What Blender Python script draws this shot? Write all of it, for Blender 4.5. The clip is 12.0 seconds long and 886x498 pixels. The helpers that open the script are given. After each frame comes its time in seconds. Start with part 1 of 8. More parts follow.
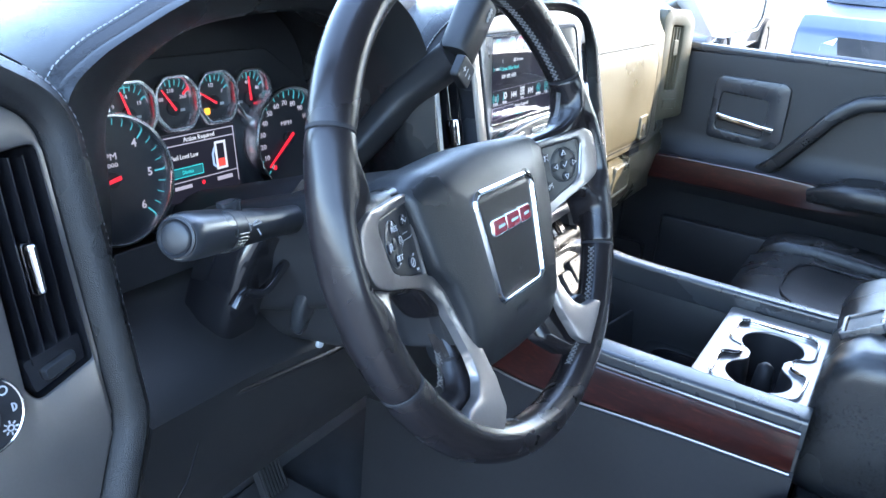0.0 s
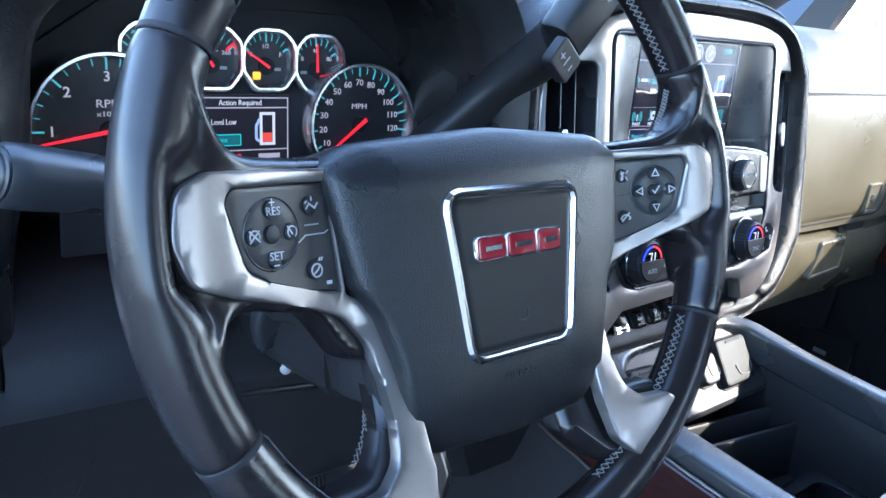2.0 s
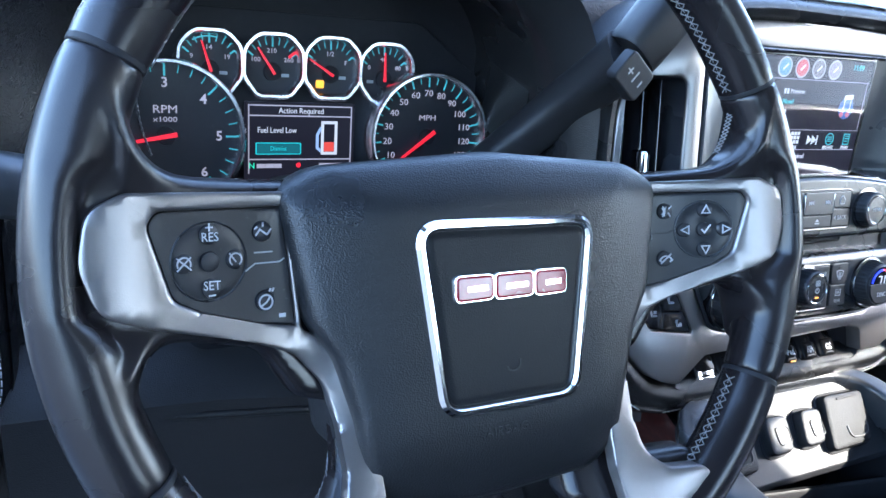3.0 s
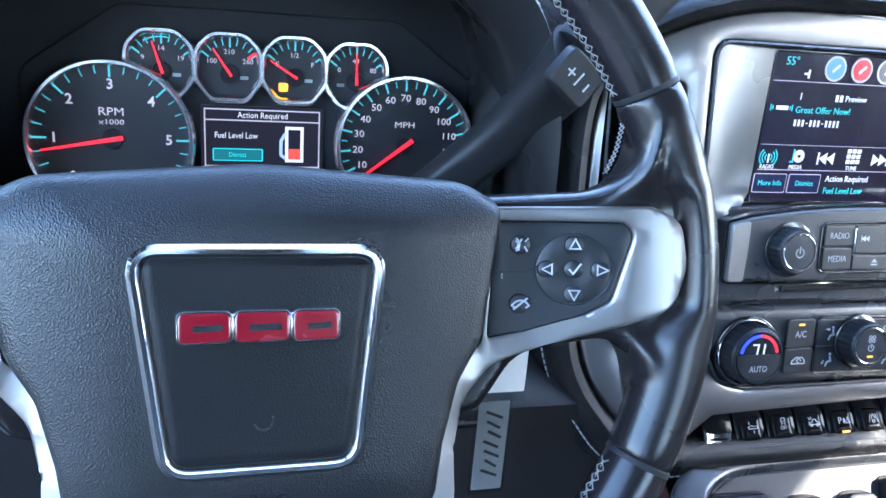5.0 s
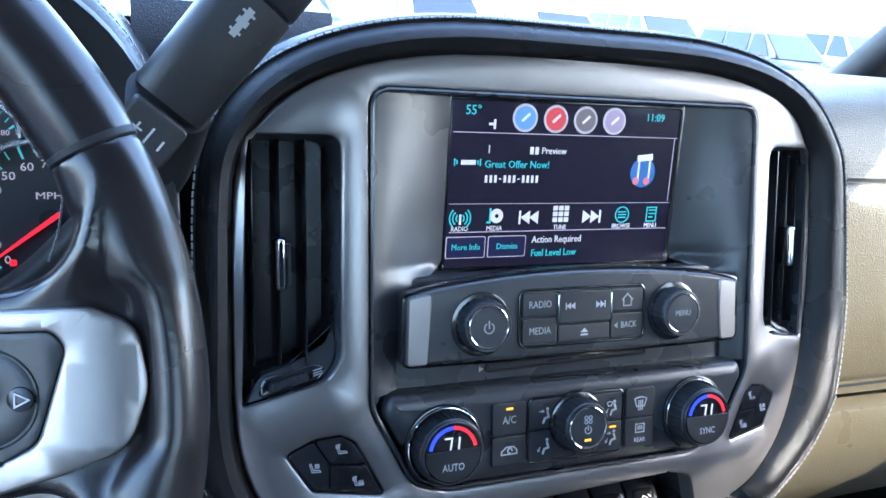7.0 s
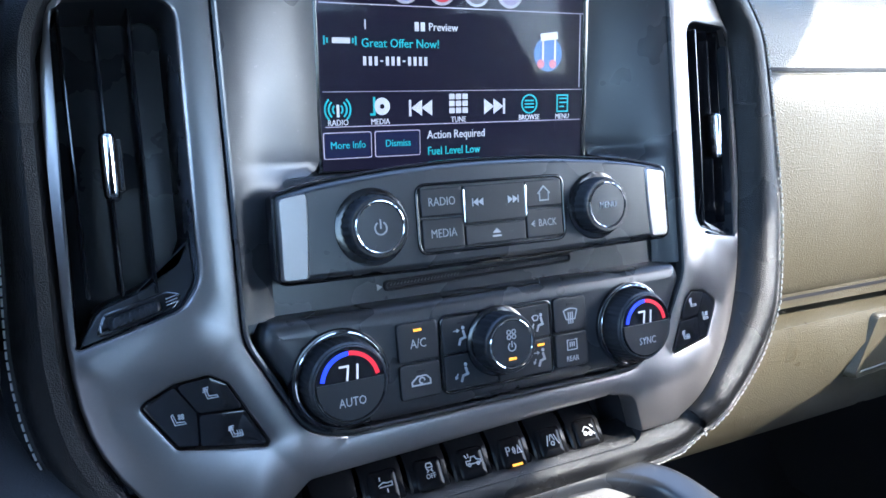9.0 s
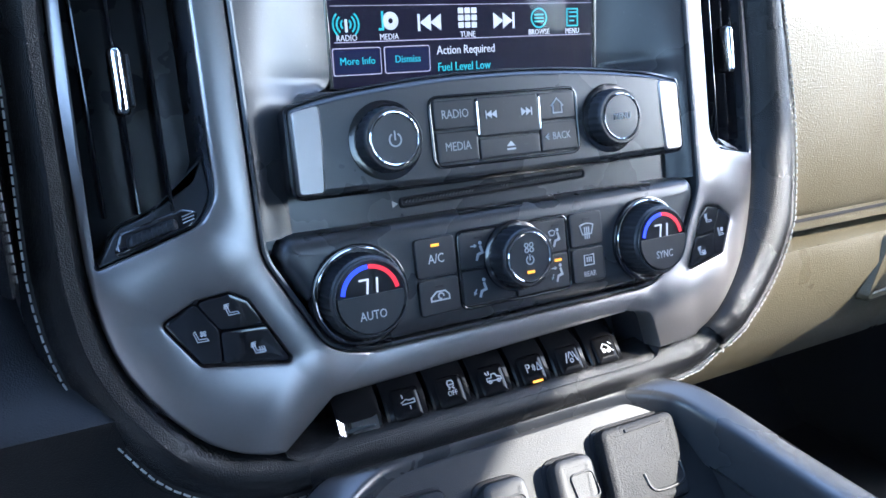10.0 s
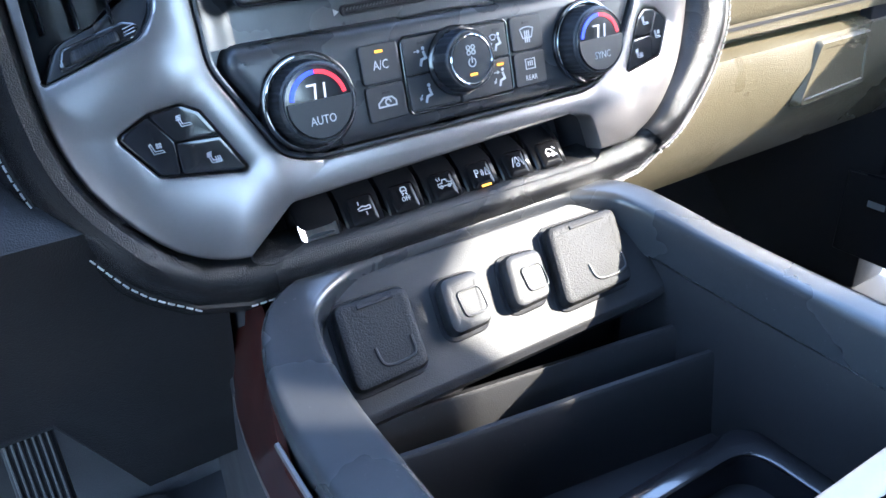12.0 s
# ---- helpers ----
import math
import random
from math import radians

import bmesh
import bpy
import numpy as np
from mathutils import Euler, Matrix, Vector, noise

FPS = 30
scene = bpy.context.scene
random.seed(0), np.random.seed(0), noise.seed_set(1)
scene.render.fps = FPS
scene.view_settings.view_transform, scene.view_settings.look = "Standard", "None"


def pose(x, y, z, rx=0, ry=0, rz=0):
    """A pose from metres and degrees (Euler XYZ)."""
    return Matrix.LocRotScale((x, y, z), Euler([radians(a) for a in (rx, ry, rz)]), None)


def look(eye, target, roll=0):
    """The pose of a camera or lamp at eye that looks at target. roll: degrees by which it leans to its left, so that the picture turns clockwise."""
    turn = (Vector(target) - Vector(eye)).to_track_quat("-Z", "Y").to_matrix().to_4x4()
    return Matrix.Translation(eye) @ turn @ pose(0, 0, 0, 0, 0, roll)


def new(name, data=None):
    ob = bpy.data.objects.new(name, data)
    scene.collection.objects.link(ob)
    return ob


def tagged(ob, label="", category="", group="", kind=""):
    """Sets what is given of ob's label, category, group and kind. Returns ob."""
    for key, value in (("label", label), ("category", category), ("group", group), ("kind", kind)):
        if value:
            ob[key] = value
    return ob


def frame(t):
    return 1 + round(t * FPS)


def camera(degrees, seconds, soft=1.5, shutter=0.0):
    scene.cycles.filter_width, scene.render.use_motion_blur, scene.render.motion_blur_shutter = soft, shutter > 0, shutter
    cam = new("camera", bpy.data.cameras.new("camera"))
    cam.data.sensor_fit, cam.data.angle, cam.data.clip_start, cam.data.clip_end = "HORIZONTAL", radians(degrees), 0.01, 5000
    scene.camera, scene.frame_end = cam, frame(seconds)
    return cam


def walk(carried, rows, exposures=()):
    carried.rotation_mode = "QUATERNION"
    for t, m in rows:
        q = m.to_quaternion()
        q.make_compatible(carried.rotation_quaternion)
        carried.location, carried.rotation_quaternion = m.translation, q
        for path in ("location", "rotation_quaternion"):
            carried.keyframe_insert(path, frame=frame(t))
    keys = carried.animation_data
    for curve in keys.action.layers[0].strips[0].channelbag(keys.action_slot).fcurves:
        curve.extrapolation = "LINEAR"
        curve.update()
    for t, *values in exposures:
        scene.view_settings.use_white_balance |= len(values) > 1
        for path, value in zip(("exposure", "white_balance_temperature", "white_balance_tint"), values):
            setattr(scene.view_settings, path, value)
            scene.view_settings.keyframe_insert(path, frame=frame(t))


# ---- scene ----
cam = camera(60.2, 12.0)
PATH = [
    (0, (-0.496, -0.241, 0.838), (1.1, 0.706, 0.091), 4.5),
    (0.5, (-0.454, -0.235, 0.814), (1.106, 0.78, 0.082), 5.9),
    (1, (-0.399, -0.235, 0.798), (1.091, 0.893, 0.084), 7.1),
    (1.5, (-0.328, -0.238, 0.785), (1.046, 1.034, 0.083), 7.7),
    (2, (-0.271, -0.258, 0.774), (0.961, 1.156, 0.079), 8.2),
    (2.5, (-0.227, -0.272, 0.777), (0.834, 1.265, 0.062), 8.1),
    (2.7, (-0.21, -0.266, 0.781), (0.792, 1.307, 0.06), 8.0),
    (4.3, (-0.077, -0.264, 0.788), (0.491, 1.488, 0.008), 6.3),
    (4.5, (-0.061, -0.266, 0.789), (0.48, 1.496, 0.013), 6.1),
    (5, (-0.005, -0.262, 0.787), (0.494, 1.519, 0.025), 5.7),
    (5.5, (0.042, -0.251, 0.779), (0.555, 1.537, 0.044), 5.6),
    (6, (0.08, -0.245, 0.783), (0.66, 1.541, 0.093), 5.8),
    (6.5, (0.13, -0.236, 0.787), (0.798, 1.541, 0.156), 5.7),
    (7, (0.174, -0.226, 0.784), (0.919, 1.532, 0.189), 5.4),
    (7.2, (0.189, -0.219, 0.78), (0.965, 1.529, 0.196), 5.4),
    (8.8, (0.223, -0.184, 0.706), (1.135, 1.513, 0.168), 2.2),
    (9, (0.223, -0.185, 0.699), (1.136, 1.509, 0.15), 1.7),
    (9.5, (0.215, -0.186, 0.683), (1.117, 1.504, 0.106), 0.4),
    (10, (0.214, -0.186, 0.672), (1.111, 1.485, 0.036), -0.3),
    (10.5, (0.215, -0.191, 0.661), (1.109, 1.459, -0.03), -1.1),
    (11, (0.211, -0.201, 0.646), (1.104, 1.423, -0.103), -2.0),
    (11.5, (0.206, -0.206, 0.646), (1.109, 1.359, -0.211), -2.2),
    (12, (0.201, -0.214, 0.648), (1.118, 1.282, -0.312), -2.7),
]
walk(cam, [(t, look(eye, target, roll)) for t, eye, target, roll in PATH],
     exposures=[(0.0, 4.4, 6400, 10), (1.5, 4.2, 6100, 10), (2.5, 4.0, 5850, 10), (4.5, 4.55, 5850, 10), (5.5, 4.6, 5900, 10), (7.0, 4.15, 5950, 10), (9.0, 3.95, 5650, 10), (11.0, 4.5, 5850, 10), (12.0, 4.85, 6000, 10)])


# world, sun, exposure
SUN = Vector((0.70, -0.51, 0.49)).normalized()
world = bpy.data.worlds.new("sky_world")
world.use_nodes = True
scene.world = world
_wn = world.node_tree.nodes
_sky = _wn.new("ShaderNodeTexSky")
_sky.sky_type = "NISHITA"
_sky.sun_disc = False
_sky.sun_elevation = math.asin(SUN.z)
_sky.sun_rotation = math.atan2(SUN.x, SUN.y)
_sky.air_density, _sky.dust_density = 1.0, 0.6
world.node_tree.links.new(_sky.outputs["Color"], _wn["Background"].inputs["Color"])
_wn["Background"].inputs["Strength"].default_value = 0.15
sun = new("sun", bpy.data.lights.new("sun", "SUN"))
sun.data.energy, sun.data.angle, sun.data.color = 1.05, radians(0.55), (1.0, 0.91, 0.76)
sun.matrix_basis = look(SUN * 20, (0, 0, 0))


# ---------------------------------------------------------------- materials
def nodes_of(name):
    m = bpy.data.materials.new(name)
    m.use_nodes = True
    nt = m.node_tree
    return m, nt, nt.nodes["Principled BSDF"]


def surface(name, colour, rough, metal=0.0, vary=0.12, patch=6.0, grain=0.0, grain_scale=900.0, cells=False,
            coat=0.0, rough_vary=0.12, spec=0.5, dust=0.0):
    """A procedural surface: colour drift at two scales, uneven gloss, fine relief and a little dust."""
    m, nt, b = nodes_of(name)
    N, L = nt.nodes.new, nt.links.new
    tc = N("ShaderNodeTexCoord")
    big = N("ShaderNodeTexNoise")
    big.inputs["Scale"].default_value, big.inputs["Detail"].default_value = patch, 4
    fine = N("ShaderNodeTexNoise")
    fine.inputs["Scale"].default_value, fine.inputs["Detail"].default_value = patch * 28, 3
    for n in (big, fine):
        L(tc.outputs["Object"], n.inputs["Vector"])
    add = N("ShaderNodeMath")
    add.operation = "MULTIPLY_ADD"
    L(fine.outputs["Fac"], add.inputs[0])
    add.inputs[1].default_value = 0.5
    L(big.outputs["Fac"], add.inputs[2])
    ramp = N("ShaderNodeMapRange")
    ramp.inputs["From Min"].default_value, ramp.inputs["From Max"].default_value = 0.4, 1.1
    ramp.inputs["To Min"].default_value, ramp.inputs["To Max"].default_value = 1 - vary, 1 + vary
    L(add.outputs[0], ramp.inputs["Value"])
    mul = N("ShaderNodeVectorMath")
    mul.operation = "SCALE"
    mul.inputs[0].default_value = colour
    L(ramp.outputs[0], mul.inputs["Scale"])
    last = mul.outputs[0]
    if dust:
        speck = N("ShaderNodeTexNoise")
        speck.inputs["Scale"].default_value, speck.inputs["Detail"].default_value = 420, 2
        L(tc.outputs["Object"], speck.inputs["Vector"])
        cut = N("ShaderNodeMapRange")
        cut.inputs["From Min"].default_value, cut.inputs["From Max"].default_value = 0.70, 0.78
        cut.inputs["To Max"].default_value = dust
        L(speck.outputs["Fac"], cut.inputs["Value"])
        mix = N("ShaderNodeMixRGB")
        L(cut.outputs[0], mix.inputs["Fac"])
        L(last, mix.inputs["Color1"])
        mix.inputs["Color2"].default_value = (0.35, 0.34, 0.33, 1)
        last = mix.outputs[0]
    L(last, b.inputs["Base Color"])
    rr = N("ShaderNodeMapRange")
    rr.inputs["From Min"].default_value, rr.inputs["From Max"].default_value = 0.35, 0.7
    rr.inputs["To Min"].default_value, rr.inputs["To Max"].default_value = max(0.02, rough - rough_vary), min(1, rough + rough_vary)
    L(big.outputs["Fac"], rr.inputs["Value"])
    L(rr.outputs[0], b.inputs["Roughness"])
    b.inputs["Metallic"].default_value = metal
    b.inputs["Specular IOR Level"].default_value = spec
    b.inputs["Coat Weight"].default_value, b.inputs["Coat Roughness"].default_value = coat, 0.06
    if grain:
        bump = N("ShaderNodeBump")
        bump.inputs["Strength"].default_value, bump.inputs["Distance"].default_value = grain, 0.0006
        if cells:
            g = N("ShaderNodeTexVoronoi")
            g.feature = "SMOOTH_F1"
            g.inputs["Scale"].default_value, g.inputs["Smoothness"].default_value = grain_scale, 0.35
            out = g.outputs["Distance"]
        else:
            g = N("ShaderNodeTexNoise")
            g.inputs["Scale"].default_value, g.inputs["Detail"].default_value = grain_scale, 2
            out = g.outputs["Fac"]
        L(tc.outputs["Object"], g.inputs["Vector"])
        L(out, bump.inputs["Height"])
        L(bump.outputs[0], b.inputs["Normal"])
    return m


def glowing(name, colour, strength):
    m, nt, b = nodes_of(name)
    b.inputs["Base Color"].default_value = (*[c * 0.4 for c in colour], 1)
    b.inputs["Emission Color"].default_value = (*colour, 1)
    b.inputs["Emission Strength"].default_value = strength
    b.inputs["Roughness"].default_value = 0.4
    return m


def wood_veneer(name):
    m, nt, b = nodes_of(name)
    N, L = nt.nodes.new, nt.links.new
    tc = N("ShaderNodeTexCoord")
    mp = N("ShaderNodeMapping")
    mp.inputs["Scale"].default_value = (30, 12, 42)
    L(tc.outputs["Object"], mp.inputs["Vector"])
    n1 = N("ShaderNodeTexNoise")
    n1.inputs["Scale"].default_value, n1.inputs["Detail"].default_value, n1.inputs["Distortion"].default_value = 1.6, 8, 2.2
    L(mp.outputs[0], n1.inputs["Vector"])
    n2 = N("ShaderNodeTexNoise")
    n2.inputs["Scale"].default_value, n2.inputs["Detail"].default_value = 11, 4
    L(mp.outputs[0], n2.inputs["Vector"])
    mx = N("ShaderNodeMath")
    mx.operation = "MULTIPLY_ADD"
    L(n2.outputs["Fac"], mx.inputs[0])
    mx.inputs[1].default_value = 0.35
    L(n1.outputs["Fac"], mx.inputs[2])
    cr = N("ShaderNodeValToRGB")
    cr.color_ramp.elements[0].position, cr.color_ramp.elements[0].color = 0.45, (0.014, 0.0045, 0.0040, 1)
    cr.color_ramp.elements[1].position, cr.color_ramp.elements[1].color = 0.92, (0.060, 0.014, 0.010, 1)
    e = cr.color_ramp.elements.new(0.68)
    e.color = (0.026, 0.0060, 0.0050, 1)
    L(mx.outputs[0], cr.inputs["Fac"])
    L(cr.outputs[0], b.inputs["Base Color"])
    b.inputs["Roughness"].default_value = 0.28
    b.inputs["Coat Weight"].default_value, b.inputs["Coat Roughness"].default_value = 0.8, 0.05
    return m


def pane_glass(name, tint=(1, 1, 1), gloss=0.04, power=5.0):
    m = bpy.data.materials.new(name)
    m.use_nodes = True
    nt = m.node_tree
    nt.nodes.remove(nt.nodes["Principled BSDF"])
    t, g, mx, fr = (nt.nodes.new(k) for k in ("ShaderNodeBsdfTransparent", "ShaderNodeBsdfGlossy", "ShaderNodeMixShader", "ShaderNodeLayerWeight"))
    t.inputs["Color"].default_value = (*tint, 1)
    g.inputs["Roughness"].default_value = 0.02
    pw, sc = nt.nodes.new("ShaderNodeMath"), nt.nodes.new("ShaderNodeMath")
    pw.operation, sc.operation = "POWER", "MULTIPLY_ADD"
    pw.inputs[1].default_value, sc.inputs[1].default_value, sc.inputs[2].default_value = power, 0.8, gloss
    nt.links.new(fr.outputs["Facing"], pw.inputs[0])
    nt.links.new(pw.outputs[0], sc.inputs[0])
    nt.links.new(sc.outputs[0], mx.inputs[0])
    nt.links.new(t.outputs[0], mx.inputs[1])
    nt.links.new(g.outputs[0], mx.inputs[2])
    nt.links.new(mx.outputs[0], nt.nodes["Material Output"].inputs["Surface"])
    return m


COARSE = surface("coarse_grained_leather", (0.012, 0.012, 0.013), 0.27, grain=0.52, grain_scale=1500, rough_vary=0.08, cells=True, vary=0.2, patch=9, spec=0.32)
LEATHER = surface("black_leather", (0.016, 0.016, 0.017), 0.27, grain=0.3, grain_scale=1000, rough_vary=0.05, cells=True, vary=0.2, patch=9, spec=0.5)
RIM_LEATHER = surface("smooth_black_leather", (0.012, 0.010, 0.011), 0.27, grain=0.05, grain_scale=1600, cells=True, vary=0.25, patch=14, spec=0.5, rough_vary=0.05)
PAD_LEATHER = surface("grained_airbag_vinyl", (0.013, 0.014, 0.016), 0.36, grain=0.36, grain_scale=1400, cells=True, vary=0.15, patch=10, spec=0.5)
INLAY = surface("fine_grained_vinyl", (0.009, 0.0095, 0.011), 0.42, grain=0.18, grain_scale=1400, cells=True, vary=0.15, patch=10, spec=0.3)
PLASTIC = surface("black_grained_plastic", (0.018, 0.018, 0.020), 0.46, grain=0.28, grain_scale=1300, vary=0.2, patch=7, dust=0.06, rough_vary=0.05, spec=0.44)
CAP = surface("coarse_grained_rubber", (0.014, 0.014, 0.015), 0.52, grain=0.7, grain_scale=900, vary=0.2, patch=20, rough_vary=0.05, spec=0.25)
SATIN = surface("dark_satin_plastic", (0.028, 0.030, 0.034), 0.29, grain=0.1, grain_scale=1500, vary=0.14, patch=12, dust=0.09, rough_vary=0.06, spec=0.6)
BUTTON = surface("button_rubber", (0.014, 0.015, 0.018), 0.40, grain=0.1, grain_scale=1500, vary=0.12, patch=20, dust=0.08)
PIANO = surface("gloss_black_plastic", (0.010, 0.010, 0.012), 0.16, vary=0.2, coat=0.6, rough_vary=0.05)
MATTE = surface("matte_black_plastic", (0.017, 0.017, 0.020), 0.62, vary=0.2, grain=0.1, grain_scale=1200, spec=0.3)
SILVER = surface("satin_silver_paint", (0.27, 0.252, 0.248), 0.33, metal=0.85, vary=0.05, patch=18, grain=0.06, grain_scale=1800, rough_vary=0.02)
CHROME = surface("chrome", (0.78, 0.78, 0.79), 0.09, metal=1.0, vary=0.04, rough_vary=0.04)
BEIGE = surface("cashmere_grained_plastic", (0.106, 0.091, 0.058), 0.36, grain=0.60, grain_scale=900, cells=True, vary=0.10, patch=8, dust=0.22)
WOOD = wood_veneer("burl_wood_veneer")
CARPET = surface("black_carpet", (0.034, 0.034, 0.038), 0.95, grain=1.0, grain_scale=900, vary=0.4, patch=30)
THREAD = surface("light_grey_thread", (0.42, 0.42, 0.42), 0.7, vary=0.15, patch=60)
MARK = surface("white_print", (0.44, 0.44, 0.46), 0.5, vary=0.08, patch=40)
DULL_MARK = surface("grey_print", (0.34, 0.35, 0.36), 0.5, vary=0.08, patch=40)
RED_ENAMEL = surface("red_enamel", (0.24, 0.008, 0.018), 0.22, coat=0.5, vary=0.15, patch=50)
RING_CHROME = surface("satin_chrome", (0.86, 0.86, 0.88), 0.24, metal=1.0, vary=0.04, rough_vary=0.05)
FACE = surface("gauge_face", (0.022, 0.022, 0.026), 0.55, vary=0.15, patch=20)
HEADLINER = surface("grey_headliner", (0.32, 0.32, 0.31), 0.9, grain=0.4, grain_scale=900)
PAPER = surface("white_paper", (0.72, 0.74, 0.72), 0.6, vary=0.05)
GLOW_WHITE = glowing("lit_white", (0.85, 0.87, 0.95), 0.046)
GLOW_CYAN = glowing("lit_cyan", (0.05, 0.65, 0.68), 0.05)
GLOW_TICK = glowing("lit_teal_tick", (0.10, 0.55, 0.62), 0.045)
GLOW_NUM = glowing("lit_numeral", (0.62, 0.58, 0.68), 0.038)
GLOW_RED = glowing("lit_red", (1.0, 0.025, 0.05), 0.062)
GLOW_BLUE = glowing("lit_blue", (0.03, 0.06, 1.0), 0.11)
GLOW_AMBER = glowing("lit_amber", (1.0, 0.38, 0.03), 0.13)
GLOW_GREEN = glowing("lit_green", (0.05, 0.7, 0.4), 0.09)
KNEE = surface("soft_black_vinyl", (0.017, 0.0167, 0.018), 0.42, grain=0.35, grain_scale=1200, cells=True, vary=0.2, patch=7, spec=0.32, rough_vary=0.06)
TOGGLE = surface("toggle_gloss_black", (0.008, 0.008, 0.009), 0.16, vary=0.15, patch=25, rough_vary=0.03, spec=0.10)
VENT_BLACK = surface("vent_black_plastic", (0.034, 0.036, 0.043), 0.30, vary=0.15, patch=25, rough_vary=0.06)
GLASS = pane_glass("window_glass")
TINTED = pane_glass("tinted_window_glass", (0.72, 0.74, 0.75))
CLEAR = pane_glass("clear_plastic", (0.9, 0.92, 0.92))


def lcd(name, base, strength):
    m, nt, b = nodes_of(name)
    b.inputs["Base Color"].default_value = (0.004, 0.004, 0.006, 1)
    b.inputs["Roughness"].default_value = 0.30
    b.inputs["Emission Color"].default_value = (*base, 1)
    b.inputs["Emission Strength"].default_value = strength
    b.inputs["Specular IOR Level"].default_value = 0.12
    return m


SCREEN = lcd("display_glass", (0.010, 0.009, 0.022), 0.09)

# ---------------------------------------------------------------- tools


def plane_at(o, lean):
    """Local frame: x to the right, y up along a panel that leans forward, z out of the panel to the rear."""
    a = radians(lean)
    v, n = Vector((0, math.sin(a), math.cos(a))), Vector((0, -math.cos(a), math.sin(a)))
    return Matrix(((1, v.x, n.x, o[0]), (0, v.y, n.y, o[1]), (0, v.z, n.z, o[2]), (0, 0, 0, 1)))


STACK = plane_at((0.448, 0.1773, 0.60), 12.9)
CLUS = plane_at((0.0, 0.346, 0.66), 8)
WHEEL = plane_at((0, 0, 0.65), 18.8)
OUTLET = plane_at((0.448, 0.118, 0.390), 45)


def thing(name, at, label, category, group="", kind=""):
    ob = new(name)
    ob.empty_display_size = 0.02
    ob.location = at
    return tagged(ob, label, category, group, kind)


def part(name, bm, material, parent, label="", m=None, smooth=40, warp=None):
    """Links a bmesh as one mesh object under a thing or a part. m: local frame of its points."""
    if warp:
        for v in bm.verts:
            v.co = warp(v.co)
    if m is not None:
        bm.transform(m)
    bmesh.ops.recalc_face_normals(bm, faces=bm.faces)
    me = bpy.data.meshes.new(name)
    bm.to_mesh(me)
    bm.free()
    if smooth:
        me.shade_smooth()
        me.set_sharp_from_angle(angle=radians(smooth))
    me.materials.append(material)
    ob = new(name, me)
    if parent is not None:
        ob.parent = parent
        if parent.type == "EMPTY":
            ob.matrix_parent_inverse = Matrix.Translation(-parent.location)
    if label:
        ob["label"] = label
    return ob


def lone(name, bm, material, label, category, group="", kind="", m=None, smooth=40, warp=None):
    return tagged(part(name, bm, material, None, "", m, smooth, warp), label, category, group, kind)


def rpoly(pts, r=0.004, seg=5):
    """A closed outline with its corners rounded. A point may carry its own radius as a third number."""
    out, n = [], len(pts)
    for i in range(n):
        p0, p1, p2 = (Vector(pts[(i + k) % n][:2]) for k in (-1, 0, 1))
        rad = pts[i][2] if len(pts[i]) > 2 else r
        a, b = (p0 - p1), (p2 - p1)
        la, lb = a.length, b.length
        if rad <= 0 or la < 1e-6 or lb < 1e-6:
            out.append(p1)
            continue
        a /= la
        b /= lb
        ang = a.angle(b)
        if ang > 3.05:
            out.append(p1)
            continue
        d = min(rad / math.tan(ang / 2), la * 0.48, lb * 0.48)
        s, e = p1 + a * d, p1 + b * d
        for k in range(seg + 1):
            t = k / seg
            out.append(s * (1 - t) ** 2 + p1 * 2 * t * (1 - t) + e * t * t)
    return out


def smooth_line(pts, per=6):
    out, n = [], len(pts)
    P = [Vector(p) for p in pts]
    for i in range(n - 1):
        p1, p2 = P[i], P[i + 1]
        p0 = P[i - 1] if i else p1 * 2 - p2
        p3 = P[i + 2] if i + 2 < n else p2 * 2 - p1
        for k in range(per):
            t = k / per
            out.append(0.5 * ((2 * p1) + (p2 - p0) * t + (2 * p0 - 5 * p1 + 4 * p2 - p3) * t * t + (3 * p1 - p0 - 3 * p2 + p3) * t ** 3))
    return out + [P[-1]]


def area(pts):
    return 0.5 * sum(pts[i - 1][0] * pts[i][1] - pts[i][0] * pts[i - 1][1] for i in range(len(pts)))


def grow(pts, d):
    """An outline moved outwards by d."""
    s, n, out = (1 if area(pts) > 0 else -1), len(pts), []
    for i in range(n):
        a, b, c = (Vector(pts[(i + k) % n][:2]) for k in (-1, 0, 1))
        e1, e2 = (b - a), (c - b)
        if e1.length < 1e-9 or e2.length < 1e-9:
            e1 = e2 = (c - a)
        n1, n2 = Vector((e1.y, -e1.x)).normalized() * s, Vector((e2.y, -e2.x)).normalized() * s
        h = (n1 + n2)
        if h.length < 1e-6:
            h = n1
        h.normalize()
        out.append(b + h * (d / max(0.4, h.dot(n1))))
    # corners that turned inside out close to one point
    for _ in range(2):
        rev = [(out[(i + 1) % n] - out[i]).dot(Vector(pts[(i + 1) % n][:2]) - Vector(pts[i][:2])) < -1e-12 for i in range(n)]
        if not any(rev) or all(rev):
            break
        st = rev.index(False)
        i = 0
        while i < n:
            k = (st + i) % n
            if rev[k]:
                run = [k]
                while rev[(run[-1] + 1) % n]:
                    run.append((run[-1] + 1) % n)
                ids = run + [(run[-1] + 1) % n]
                mid = (out[ids[0]] + out[ids[-1]]) / 2
                for q in ids:
                    out[q] = mid.copy()
                i += len(ids)
            else:
                i += 1
    return out


